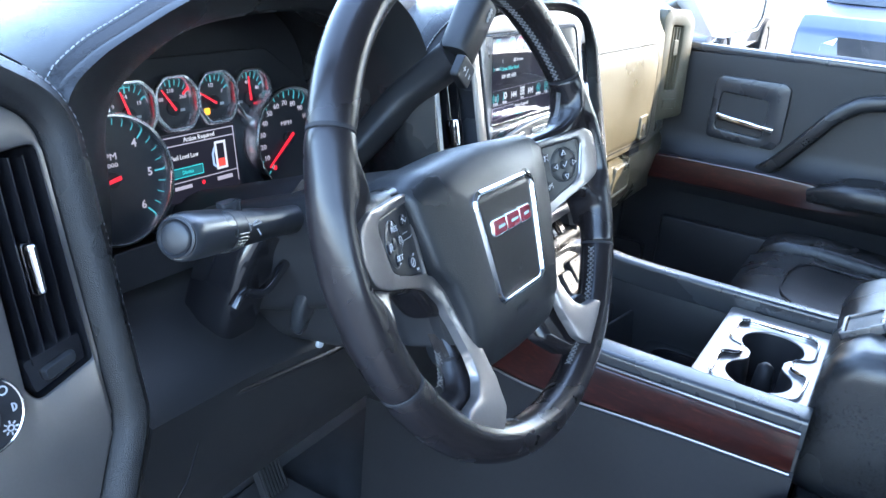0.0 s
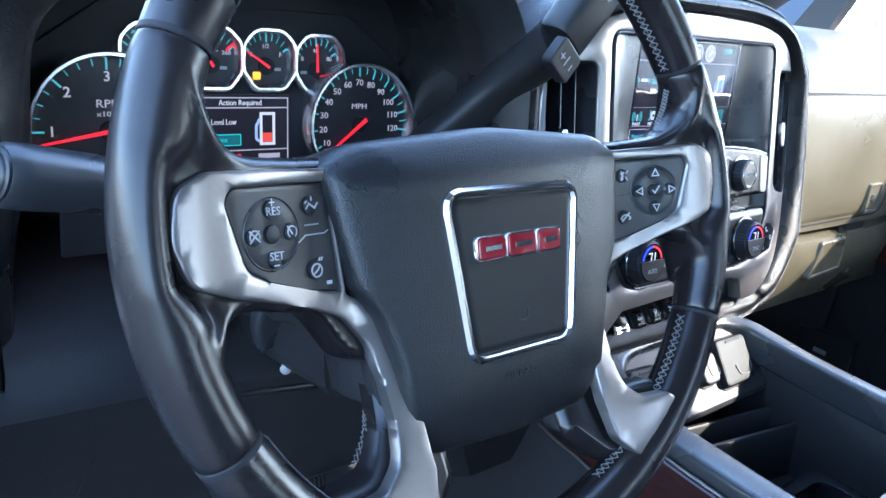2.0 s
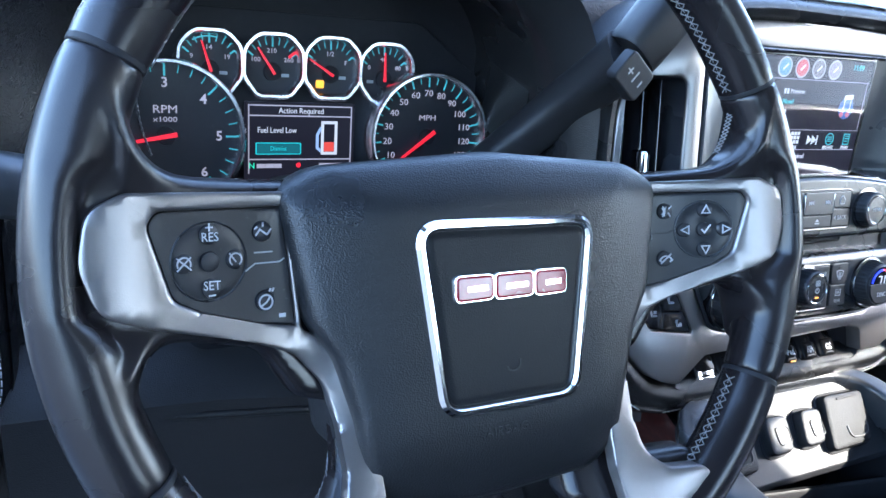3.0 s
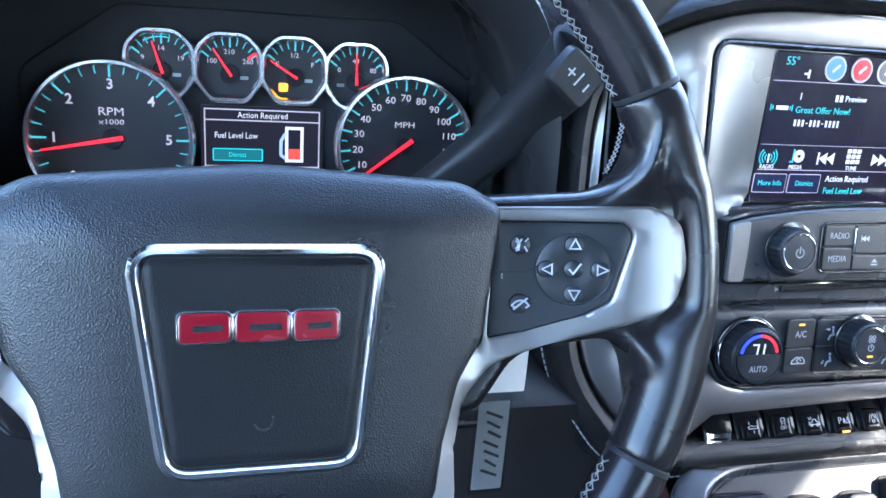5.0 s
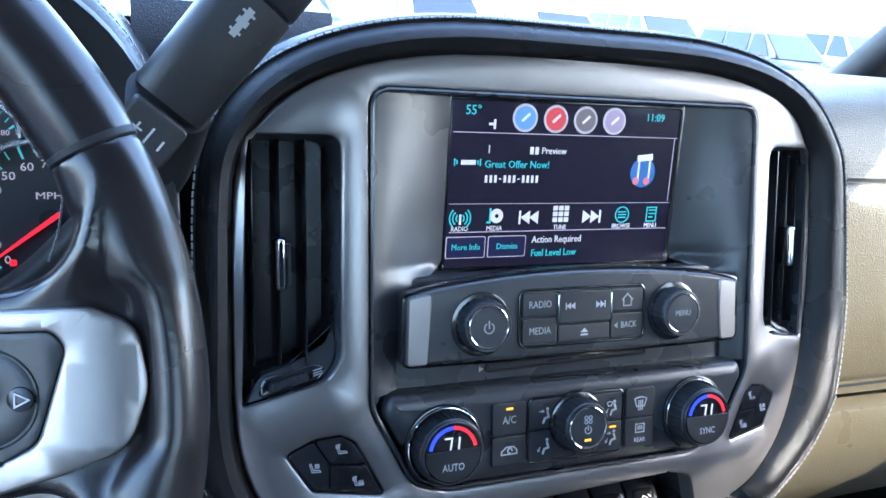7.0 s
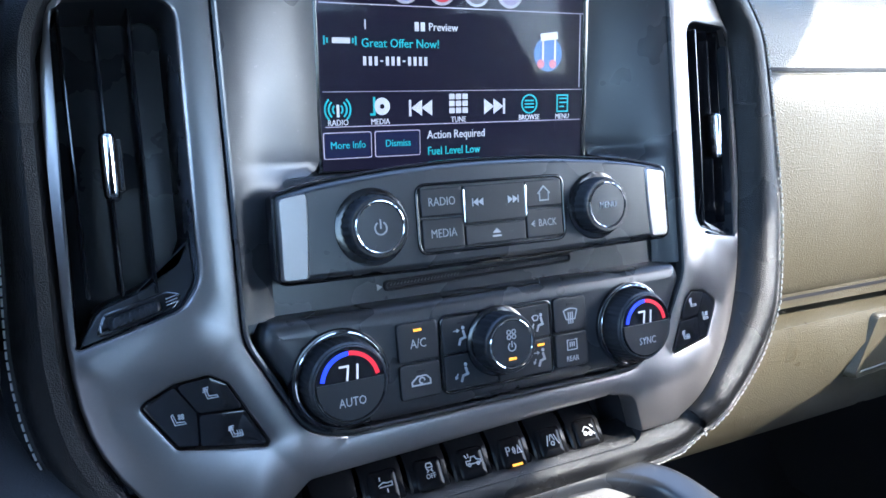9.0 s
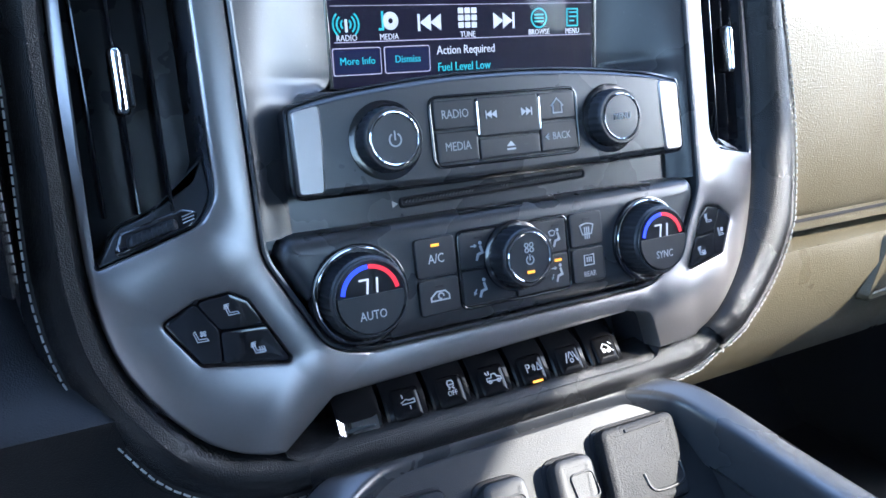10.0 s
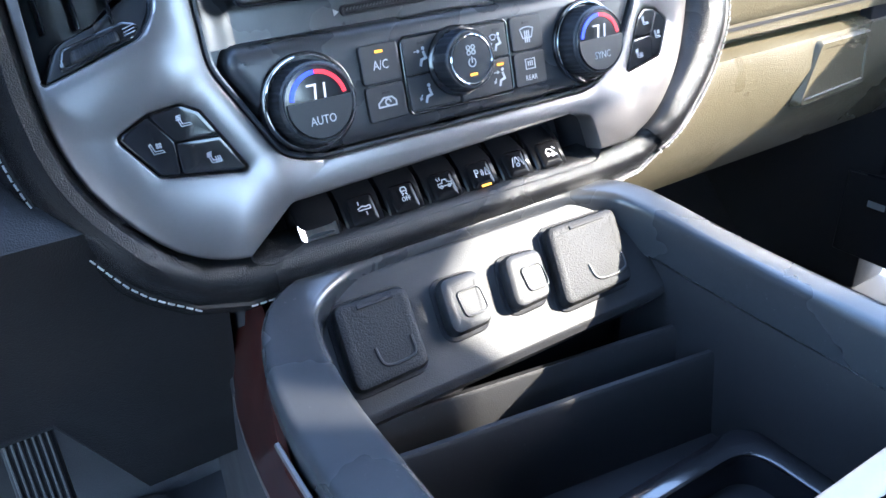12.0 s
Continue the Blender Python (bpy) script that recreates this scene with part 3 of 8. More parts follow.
skin(cap_, [hood_row(1.0, 0.207, -0.001), hood_row(1.0, 0.210, 0.002), hood_row(1.0, 0.222, 0.004, 0.002), hood_row(1.0, 0.30, 0.0, 0.006), hood_row(0.95, 0.45, -0.012, 0.01), hood_row(0.9, 0.70, -0.05, 0.01)], False)
part("hood_top", cap_, LEATHER, dash, "black leather hood top with stitched edge")
stitches(hood_row(1.0, 0.2155, 0.0042, 0.001), 0.0034, 0.0014, 0.0004, THREAD, dash, (0, -0.3, 1), "hood_stitching")
# shoulder between hood and driver's end
sh = bmesh.new()
SHO = smooth_line([(-0.46, 0.742), (-0.40, 0.757), (-0.32, 0.762), (-0.26, 0.757), (-0.222, 0.738)], 5)
skin(sh, [[(p.x, y, p.y + dz) for p in SHO] for y, dz in ((0.215, -0.05), (0.222, -0.008), (0.235, 0.0), (0.32, 0.002), (0.50, -0.014), (0.80, -0.06))], False)
part("shoulder", sh, LEATHER, dash, "black leather shoulder of the dash top")

# lower fascia behind wheel and stack, knee bolster under the column
def knee(x):
    k = max(0.0, min(1.0, (x - 0.16) / 0.14))
    a = max(0.0, min(1.0, (-0.10 - x) / 0.14))
    s = -0.018 * a if x > -0.22 else 0.06
    up = 0.12 * max(0.0, -x)
    g = max(0.0, min(1.0, (x - 0.19) / 0.035))
    return [(0.40, 0.545), (0.262 + s, 0.545), (0.235 + s, 0.530 + 0.4 * up), (0.205 + s, 0.508 - 0.01 * k + 0.8 * up), (0.170 + s, 0.489 - 0.004 * k + up), (0.164 + s, 0.482 + up), (0.166 + s, 0.470 + up), (0.182, 0.40), (0.193 + 0.005 * g, 0.362 - 0.032 * g), (0.204 + 0.011 * g, 0.350 - 0.080 * g), (0.235, 0.345 - 0.090 * g), (0.40, 0.340 - 0.090 * g)]


part("knee_bolster", prof_x([-0.44, -0.34, -0.26, -0.225] + [-0.215 + 0.04 * i for i in range(12)] + [0.262, 0.292], knee), KNEE, dash, "black lower dash panel under the column")
part("crease", sweep(smooth_line([(x_, 0.1655, 0.4705 + 0.12 * max(0.0, -x_)) for x_ in (-0.205, -0.15, -0.10, -0.05, 0.0, 0.05, 0.11, 0.17)], 3), round_section(0.0030, 10)), COARSE, dash, "raised glossy crease")
part("access_panel", slab(rect(-0.155, 0.555, -0.075, 0.590, 0.003), 0, 0.002, 0.001), MATTE, dash, m=Matrix(((1, 0, 0, 0), (0, 0, -1, 0.262), (0, 1, 0, 0), (0, 0, 0, 1))))
seam = strokes([[(-0.16, 0.4835), (-0.162, 0.46), (-0.175, 0.43), (-0.21, 0.395), (-0.28, 0.375)]], 0.0012, 0, 0.001)
part("panel_seam", seam, MATTE, dash, m=Matrix(((1, 0, 0, 0), (0, 0, -1, 0.166), (0, 1, 0, 0), (0, 0, 0, 1))))
part("back_fascia", prof_x([-0.44, 0.30], [(0.41, 0.76), (0.372, 0.76), (0.372, 0.54), (0.41, 0.54)]), MATTE, dash)
part("side_fascia", prof_x([0.175, 0.20, 0.235, 0.27, 0.30], [(0.44, 0.770), (0.36, 0.785), (0.30, 0.775), (0.276, 0.74), (0.268, 0.70), (0.262, 0.62), (0.262, 0.52), (0.272, 0.40), (0.40, 0.40)]), LEATHER, dash)


# passenger side in cashmere
def cashmere(x):
    e = max(0.0, (x - 1.10) / 0.17)
    w = 0.012 * math.sin((x - 0.62) * 3)
    return [(0.64, 0.737), (0.50, 0.752), (0.36, 0.757), (0.30, 0.752), (0.268, 0.738), (0.252, 0.715), (0.246 - w + 0.02 * e, 0.69), (0.240 - w + 0.02 * e, 0.60), (0.236 - w + 0.02 * e, 0.50), (0.234 - w + 0.02 * e, 0.474),
            (0.246, 0.470), (0.246, 0.464), (0.222 + 0.02 * e, 0.458), (0.215 + 0.02 * e, 0.43), (0.225 + 0.02 * e, 0.38), (0.25, 0.335), (0.285, 0.312), (0.33, 0.305), (0.64, 0.305)]


part("passenger_panel", prof_x([0.64 + 0.035 * i for i in range(19)], cashmere), BEIGE, dash, "cashmere beige grained panel, sunlit")
# upper glove door: outline on the face
GB = plane_at((0.0, 0.2405, 0.60), 3)
door_o = rpoly([(0.690, -0.116, 0.02), (1.095, -0.114, 0.03), (1.105, 0.045, 0.03), (1.075, 0.075, 0.03), (0.705, 0.075, 0.02), (0.690, 0.055, 0.02)], 0.02, 6)
gd = part("glove_door", dome(door_o, (0.89, 0.0), [(1.006, -0.035), (1.004, -0.014), (1.0, -0.010), (0.985, -0.006), (0.96, -0.0035), (0.90, -0.0015), (0.7, 0), (0.4, 0), (0.1, 0)], lambda u, v: 0.0062 + 0.012 * math.sin((u - 0.62) * 3)), BEIGE, dash, "cashmere glove box door", m=GB)
part("door_seam", strokes([grow(door_o, 0.0022) + [grow(door_o, 0.0022)[0]]], 0.0030, 0.0006, 0.0005), MATTE, dash, "dark gap round the glove box door", m=GB, warp=lambda co: Vector((co.x, co.y, co.z + 0.0006 + 0.012 * math.sin((co.x - 0.62) * 3))))
part("glove_latch", raised(rect(1.012, -0.110, 1.060, -0.062, 0.006), [(0.001, 0.006), (0.001, 0.0180), (-0.001, 0.0212), (-0.004, 0.0212), (-0.005, 0.0190)]), BEIGE, gd, "latch plate", m=GB)
part("keyhole", lathe(1.036, -0.086, [(0.0075, 0.017), (0.0070, 0.0212), (0.0055, 0.0216), (0.0, 0.0212)], 20), SILVER, gd, "round keyhole", m=GB)
part("latch_slot", raised(rect(1.000, -0.150, 1.062, -0.126, 0.004), [(0, -0.006), (0, 0.0060), (-0.001, 0.0068)]), MATTE, gd, "dark slot under the latch", m=GB)
part("lower_latch", raised(rpoly([(0.880, -0.205), (0.985, -0.200), (0.985, -0.150), (0.905, -0.150)], 0.005), [(0.005, 0.0), (0.004, 0.015), (0.001, 0.0185), (-0.004, 0.0185), (-0.005, 0.0170)]), BEIGE, dash, "lower glove box latch", m=GB)
# end vent by the door, turned towards the driver
EV = Matrix.Translation((1.195, 0.228, 0.60)) @ Matrix.Rotation(radians(-26), 4, "Z") @ plane_at((0, 0, 0), 3)
ev = rpoly([(-0.046, -0.095), (0.046, -0.085), (0.050, 0.115), (0.030, 0.140), (-0.030, 0.140), (-0.046, 0.125)], 0.014, 5)
evh = rpoly([(-0.018, -0.030), (0.014, -0.026), (0.016, 0.106), (-0.016, 0.108)], 0.006, 4)
end_vent = thing("air_vent", (1.195, 0.24, 0.62), "cashmere-framed upright air vent at the dash end", "air vent")
part("vent_frame", plate(ev, [evh], -0.045, 0.010, 0.005), BEIGE, end_vent, m=EV)
part("vent_backing", slab(grow(evh, 0.003), -0.040, -0.034), MATTE, end_vent, m=EV)
for k in range(3):
    part("slat", slab(rect(-0.0105 + 0.009 * k, -0.026, -0.0075 + 0.009 * k, 0.104, 0.001), -0.03, 0.006), BEIGE, end_vent, m=EV)
part("vent_thumb", slab(rect(-0.006, 0.045, 0.007, 0.078, 0.003), -0.01, 0.008, 0.002), BEIGE, end_vent, m=EV)
part("vent_sill", slab(rect(-0.022, -0.068, 0.018, -0.046, 0.004), 0.0, 0.014, 0.003), BEIGE, end_vent, m=EV)


# ---------------------------------------------------------------- centre stack
def recede(co):
    e = max(0.0, abs(co.x) - 0.145)
    return Vector((co.x, co.y, co.z - 2.6 * e * e - 0.05 * e))


HALF = [(0.09, 0.1635), (0.15, 0.1535), (0.19, 0.136), (0.2125, 0.110), (0.2205, 0.078), (0.222, 0.0), (0.2215, -0.06), (0.2125, -0.099), (0.189, -0.132), (0.167, -0.1465), (0.147, -0.151)]
stack = thing("centre_stack", (0.448, 0.2, 0.43), "silver-trimmed centre stack framed in stitched black leather", "centre stack")
# full outer outline, anticlockwise from the lower left
RIGHT = HALF[:5] + [(0.222, 0.02), (0.2190, -0.035), (0.2085, -0.073), (0.190, -0.107), (0.166, -0.131), (0.147, -0.143), (0.128, -0.151)]
right = [Vector(p) for p in RIGHT[::-1]]
left = [Vector((-p[0], p[1])) for p in HALF]
outer = smooth_line([(0.128, -0.151)] + [p for p in right[1:]] + [(0, 0.1645)] + left, 3)
notch = rpoly([(-0.147, -0.151, 0), (-0.118, -0.1285, 0.006), (0.078, -0.1215, 0.012), (0.098, -0.1265, 0.01), (0.1035, -0.151, 0)], 0.006, 4)
silver_outline = outer + [Vector((-0.1465, -0.151))] + [p for p in notch if -0.1465 < p.x < 0.1030] + [Vector((0.1035, -0.151))]
INNER = rpoly([(-0.1455, 0.142, 0.014), (-0.1455, -0.052, 0.03), (-0.118, -0.104, 0.03), (-0.095, -0.1095, 0.02), (0.100, -0.1095, 0.03), (0.126, -0.092, 0.03), (0.1465, -0.052, 0.03), (0.1455, 0.142, 0.014)], 0.012, 6)
L_VENT = rpoly([(-0.2165, 0.113, 0.008), (-0.2185, -0.0475, 0.002), (-0.172, -0.0325, 0.014), (-0.1625, -0.020, 0.02), (-0.162, 0.113, 0.010)], 0.01, 5)
R_VENT = rpoly([(0.162, 0.113, 0.010), (0.1625, -0.018, 0.02), (0.172, -0.0285, 0.014), (0.2140, -0.0345, 0.002), (0.2165, 0.113, 0.008)], 0.01, 5)
L_SEAT = rpoly([(-0.1955, -0.0765), (-0.1785, -0.0675), (-0.163, -0.0655), (-0.1545, -0.0705), (-0.1370, -0.1035), (-0.1385, -0.1055), (-0.1800, -0.0995)], 0.004, 4)
R_SEAT = [Vector((0.1335 + (-p.x - 0.1375) * 0.79, p.y + 0.001)) for p in L_SEAT][::-1]
bezel = plate(silver_outline, [INNER, L_VENT, R_VENT, L_SEAT, R_SEAT], -0.016, 0.0, 0.0022)
part("silver_bezel", bezel, SILVER, stack, "satin silver trim plate", m=STACK, warp=recede)

# padded leather surround
full = smooth_line([(-0.147, -0.151), (0.0, -0.1515), (0.128, -0.151)] + right[1:] + [Vector((0, 0.1645))] + left[:-1], 4)
lev = [(-0.002, -0.016), (0.001, -0.003), (0.004, 0.004), (0.009, 0.0075), (0.0135, 0.0065), (0.0165, 0.0035), (0.0185, 0.0003), (0.0195, -0.0018), (0.0205, -0.0026), (0.0218, -0.0016), (0.0240, -0.0045), (0.0272, -0.016), (0.034, -0.085)]


def surround_level(d, n):
    out = []
    for p, q in zip(grow(full, d), full):
        k = 1.0
        if q.y < -0.10:
            k = 1.0 + 0.38 * min(1.0, (-0.10 - q.y) / 0.05)
        if q.x < -0.10:
            k = max(k, 1.0 + 0.15 * max(0.0, min(1.0, (0.04 - q.y) / 0.09)))
        if q.x > 0.10:
            k = max(k, 1.0 + 0.75 * max(0.0, min(1.0, (0.15 - q.y) / 0.16)) * (1.0 - 0.5 * max(0.0, min(1.0, (-0.10 - q.y) / 0.05))))
        w = q + (p - q) * k
        co = recede(Vector((w.x, w.y, n)))
        if q.x > 0.10:
            rise = 0.0150 * max(0.0, min(1.0, (q.y + 0.125) / 0.05)) * max(0.0, min(1.0, (d - 0.002) / 0.018)) * max(0.0, min(1.0, (0.15 - q.y) / 0.05)) * max(0.0, min(1.0, (0.032 - d) / 0.006))
            co.z += rise
            co.z = n + rise + 0.35 * (co.z - n - rise) + 0.65 * recede(Vector((q.x, q.y, 0.0))).z
        co.z -= 0.012 * max(0.0, min(1.0, (-0.13 - q.y) / 0.02))
        out.append(co)
    return out


sb = bmesh.new()
skin(sb, [surround_level(*lv) for lv in lev])
part("leather_surround", sb, COARSE, stack, "padded black leather surround with stitched seam", m=STACK)
stitches([STACK @ p for p in surround_level(0.0222, -0.0012)], 0.0036, 0.0014, 0.00055, THREAD, stack, (0, -1, 0.2), "surround_stitching")
part("stack_core", slab(grow(full, 0.012), -0.09, -0.052, 0.01), MATTE, stack, m=STACK, warp=recede)


# dark inner panel: floor of the recess, screen wings, lower climate field
n_floor = -0.010
part("inner_panel", raised(INNER, [(-0.0005, -0.001), (-0.0012, -0.0005), (-0.0022, -0.002), (-0.004, -0.034)], False, True), SATIN, stack, "dark grey satin inner panel", m=STACK)
part("middle_plate", slab(rpoly([(-0.1420, -0.052), (0.1430, -0.052), (0.1420, 0.027), (-0.1420, 0.027)], 0.003), -0.034, n_floor, 0.002), SATIN, stack, m=STACK)
part("lower_plate", slab(rpoly([(-0.1425, -0.0530), (-0.1160, -0.1010), (-0.0940, -0.1065), (0.0990, -0.1065), (0.1240, -0.0900), (0.1430, -0.0530)], 0.006), -0.034, n_floor - 0.001, 0.002), SATIN, stack, m=STACK)
# bead round the recess
part("inner_lip", raised(INNER, [(-0.0002, -0.002), (-0.0004, 0.001), (-0.0016, 0.0018), (-0.0028, 0.001), (-0.003, -0.004)], False, False), SATIN, stack, m=STACK)


def screen_at(v):
    """Depth of the display face, which stands more upright than the stack."""
    return -0.0120 - 0.135 * (0.137 - v)


def wing(s):
    """Side cheek of the screen recess, running down beside the radio."""
    loops = []
    for v, u1, n1 in ((0.139, 0.0895, None), (0.12, 0.0895, None), (0.10, 0.0895, None), (0.08, 0.0895, None), (0.06, 0.0895, None), (0.045, 0.0895, None), (0.036, 0.0895, None), (0.031, 0.0925, None), (0.0265, 0.103, -0.0135), (0.020, 0.120, -0.0085), (0.012, 0.1255, -0.0075), (-0.01, 0.1265, -0.0075), (-0.03, 0.1265, -0.0080), (-0.044, 0.1265, -0.0085)):
        n1 = screen_at(v) + 0.0008 if n1 is None else n1
        row = []
        for k in range(9):
            f = k / 8
            g_ = f * f * (3 - 2 * f) * 0.55 + f * 0.45
            row.append((s * (0.1425 + (u1 - 0.1425) * f), v, -0.0004 + (n1 + 0.0004) * g_))
        loops.append(row)
    bm = bmesh.new()
    skin(bm, loops, False)
    part("screen_wing", bm, SATIN, stack, "satin side cheek of the screen recess", m=STACK, smooth=80)


wing(-1)
wing(1)
part("screen_ledge", raised(rpoly([(-0.14, 0.1415), (-0.14, 0.1390), (0.14, 0.1390), (0.14, 0.1415)], 0.001), [(0, -0.020), (0, 0.0005), (-0.0008, 0.0012)]), PIANO, stack, m=STACK)

# display
SCR = STACK @ Matrix.Translation((0, 0.0835, screen_at(0.0835))) @ Matrix.Rotation(math.atan(0.135), 4, "X")
display = thing("touch_screen", (0.448, 0.2, 0.64), "lit colour touch screen showing radio and fuel warning", "screen")
part("display_frame", plate(rect(-0.0905, -0.0555, 0.0905, 0.0570, 0.002), [rect(-0.0880, -0.0540, 0.0865, 0.0545, 0.001)], -0.006, 0.001, 0.0006), PIANO, display, m=SCR)
part("display_glass", slab(rect(-0.0885, -0.0545, 0.0870, 0.0550, 0.001), -0.004, 0.0, 0.0003), SCREEN, display, "dark lit glass", m=SCR)
E0 = 0.0004


def ui(name, bm, material, label=""):
    return part(name, bm, material, display, label, m=SCR, smooth=0)


def ui_low(name, bm, material):
    return part(name, bm, material, display, "", m=SCR @ Matrix.Translation((0, -0.0085, 0)), smooth=0)


def ui_note(name, bm, material):
    return part(name, bm, material, display, "", m=SCR @ Matrix.Translation((-0.0062, 0.0035, 0)), smooth=0)


LINE = glowing("screen_line", (0.62, 0.56, 0.72), 0.055)
ui("rule", strokes([[(-0.0865, 0.0347), (0.0865, 0.0347)], [(-0.0855, -0.0303), (0.0855, -0.0303)], [(0.0845, 0.0340), (0.0845, -0.010)]], 0.0005, E0, 0.0002), LINE)
ui("rule", strokes([[(-0.0865, -0.0115), (0.0865, -0.0115)]], 0.0003, E0, 0.0002), LINE)
tx = lambda s, size, u, v, mt, al="LEFT", st=0.95: lettering(s, size, u, v, E0, mt, display, SCR, al, "screen_text", "", st)
tx("55°", 0.0085, -0.0790, 0.0485, GLOW_CYAN)
tx("11:09", 0.0075, 0.0740, 0.0482, GLOW_CYAN, "RIGHT")
tx("1", 0.0075, -0.0625, 0.0239, GLOW_WHITE)
tx("Preview", 0.0062, -0.0222, 0.0237, GLOW_WHITE)
for i in range(2):
    ui("bar", strokes([[(-0.0296 + 0.0038 * i, 0.0252), (-0.0296 + 0.0038 * i, 0.0224)]], 0.0026, E0, 0.0002), GLOW_WHITE)
tx("Great Offer Now!", 0.0068, -0.0634, 0.0143, GLOW_CYAN)
for i in range(12):
    if i in (3, 7):
        ui("bar", strokes([[(-0.0622 + 0.0034 * i, 0.0049), (-0.0612 + 0.0034 * i, 0.0049)]], 0.0008, E0, 0.0002), GLOW_WHITE)
    else:
        ui("bar", strokes([[(-0.0617 + 0.0034 * i, 0.0066), (-0.0617 + 0.0034 * i, 0.0032)]], 0.0018, E0, 0.0002), GLOW_WHITE)
ui("muted_icon", strokes([[(-0.0615, 0.0403), (-0.0585, 0.0403)], [(-0.0580, 0.0428), (-0.0580, 0.0378)]], 0.0016, E0, 0.0002), GLOW_WHITE)
ICON_RING = glowing("icon_ring", (0.50, 0.50, 0.56), 0.055)
for i, c in enumerate(((0.10, 0.28, 0.55), (0.55, 0.05, 0.06), (0.14, 0.13, 0.15), (0.30, 0.26, 0.40))):
    u = -0.0364 + 0.0229 * i
    ui("round_icon", slab(disc(u, 0.0450, 0.0092, 28), E0, E0 + 0.0002, 0.0001, False), ICON_RING)
    ui("round_icon", slab(disc(u, 0.0450, 0.0076, 28), E0, E0 + 0.0005, 0.0001, False), glowing("icon_%s" % "abcd"[i], c, 0.07))
    ui("icon_mark", strokes([[(u - 0.002, 0.0433), (u + 0.0025, 0.0473)]], 0.0018, E0 + 0.0006, 0.0001), GLOW_WHITE)
# station mark and music note
for i in range(3):
    ui("station_mark", strokes([[(-0.0788 + 0.0033 * i, 0.0155), (-0.0776 + 0.0033 * i, 0.0155)]], 0.0030, E0, 0.0002), GLOW_WHITE, "white station mark")
ui("station_mark", strokes([[(-0.0845, 0.0135), (-0.0845, 0.0175)], [(-0.0828, 0.0145), (-0.0828, 0.0165)], [(-0.0665, 0.0135), (-0.0665, 0.0175)], [(-0.0682, 0.0145), (-0.0682, 0.0165)]], 0.0009, E0, 0.0002), GLOW_CYAN)
ui_note("note_halo", slab(disc(0.0665, 0.0065, 0.0105, 24), E0, E0 + 0.0001, 0.0001, False), glowing("note_blue", (0.01, 0.10, 0.30), 0.10))
ui_note("music_note", strokes([[(0.0625, 0.002), (0.0625, 0.0165)], [(0.0715, 0.002), (0.0715, 0.0175)]], 0.0013, E0 + 0.0003, 0.0002), glowing("note_violet", (0.55, 0.5, 0.75), 0.10))
ui_note("music_note", strokes([[(0.0625, 0.0165), (0.0715, 0.0175)]], 0.0045, E0 + 0.0004, 0.0002), GLOW_WHITE)
ui_note("note_head", slab(disc(0.0608, 0.0005, 0.0027, 14), E0 + 0.0004, E0 + 0.0006, 0.0001, False), glowing("note_red", (0.45, 0.12, 0.16), 0.10))
ui_note("note_head", slab(disc(0.0698, 0.0005, 0.0027, 14), E0 + 0.0004, E0 + 0.0006, 0.0001, False), glowing("note_red2", (0.45, 0.12, 0.16), 0.10))
# row of soft keys
for i, s in enumerate(("RADIO", "MEDIA", "", "TUNE", "", "BROWSE", "MENU")):
    u = -0.0783 + 0.0250 * i
    if s:
        tx(s, 0.0046, u, -0.0282, GLOW_WHITE, "CENTER", 0.85)
u0 = -0.0783
ui_low("radio_icon", strokes([arc(u0, -0.0125, 0.0028, -40, 40, 6), arc(u0, -0.0125, 0.0028, 140, 220, 6), arc(u0, -0.0125, 0.0052, -45, 45, 8), arc(u0, -0.0125, 0.0052, 135, 225, 8), arc(u0, -0.0125, 0.0074, -45, 45, 8), arc(u0, -0.0125, 0.0074, 135, 225, 8)], 0.0009, E0, 0.0002), GLOW_CYAN)
ui_low("radio_icon", strokes([[(u0, -0.0160), (u0, -0.0105)]], 0.0015, E0 + 0.0002, 0.0002), GLOW_WHITE)
u1 = u0 + 0.0250
ui_low("media_icon", slab(disc(u1 + 0.0012, -0.0112, 0.0048, 20), E0, E0 + 0.0002, 0.0001, False), GLOW_WHITE)
ui_low("media_icon", slab(disc(u1 + 0.0012, -0.0112, 0.0014, 12), E0 + 0.0002, E0 + 0.0004, 0.0001, False), SCREEN)
ui_low("media_icon", strokes([[(u1 - 0.0035, -0.0065), (u1 - 0.0035, -0.015)], [(u1 - 0.0055, -0.0155), (u1 - 0.0035, -0.0155)]], 0.0013, E0, 0.0002), GLOW_CYAN)


def tri(bm, u, v, w, h, n, d=0.0003):
    q = [(u, v - h), (u, v + h), (u + w, v)]
    if w > 0:
        q = q[::-1]
    skin(bm, [[(*p, n) for p in q], [(*p, n + d) for p in q]], True, False, True)


us, ue = u0 + 2 * 0.0250, u0 + 4 * 0.0250
for uu, sg in ((us, -1), (ue, 1)):
    sk = bmesh.new()
    tri(sk, uu - sg * 0.0075, -0.0125, sg * 0.0068, 0.0045, E0)
    tri(sk, uu - sg * 0.0010, -0.0125, sg * 0.0068, 0.0045, E0)
    strokes([[(uu + sg * 0.0065, -0.0165), (uu + sg * 0.0065, -0.0085)]], 0.0014, E0, 0.0003, bm=sk)
    ui_low("skip_icon", sk, GLOW_WHITE)
ut = u0 + 3 * 0.0250
tb = bmesh.new()
for i in range(3):
    for j in range(3):
        slab(rect(ut - 0.0062 + 0.0044 * i, -0.0160 + 0.0040 * j, ut - 0.0026 + 0.0044 * i, -0.0128 + 0.0040 * j, 0.0003, 1), E0, E0 + 0.0002, 0.0001, False, bm=tb)
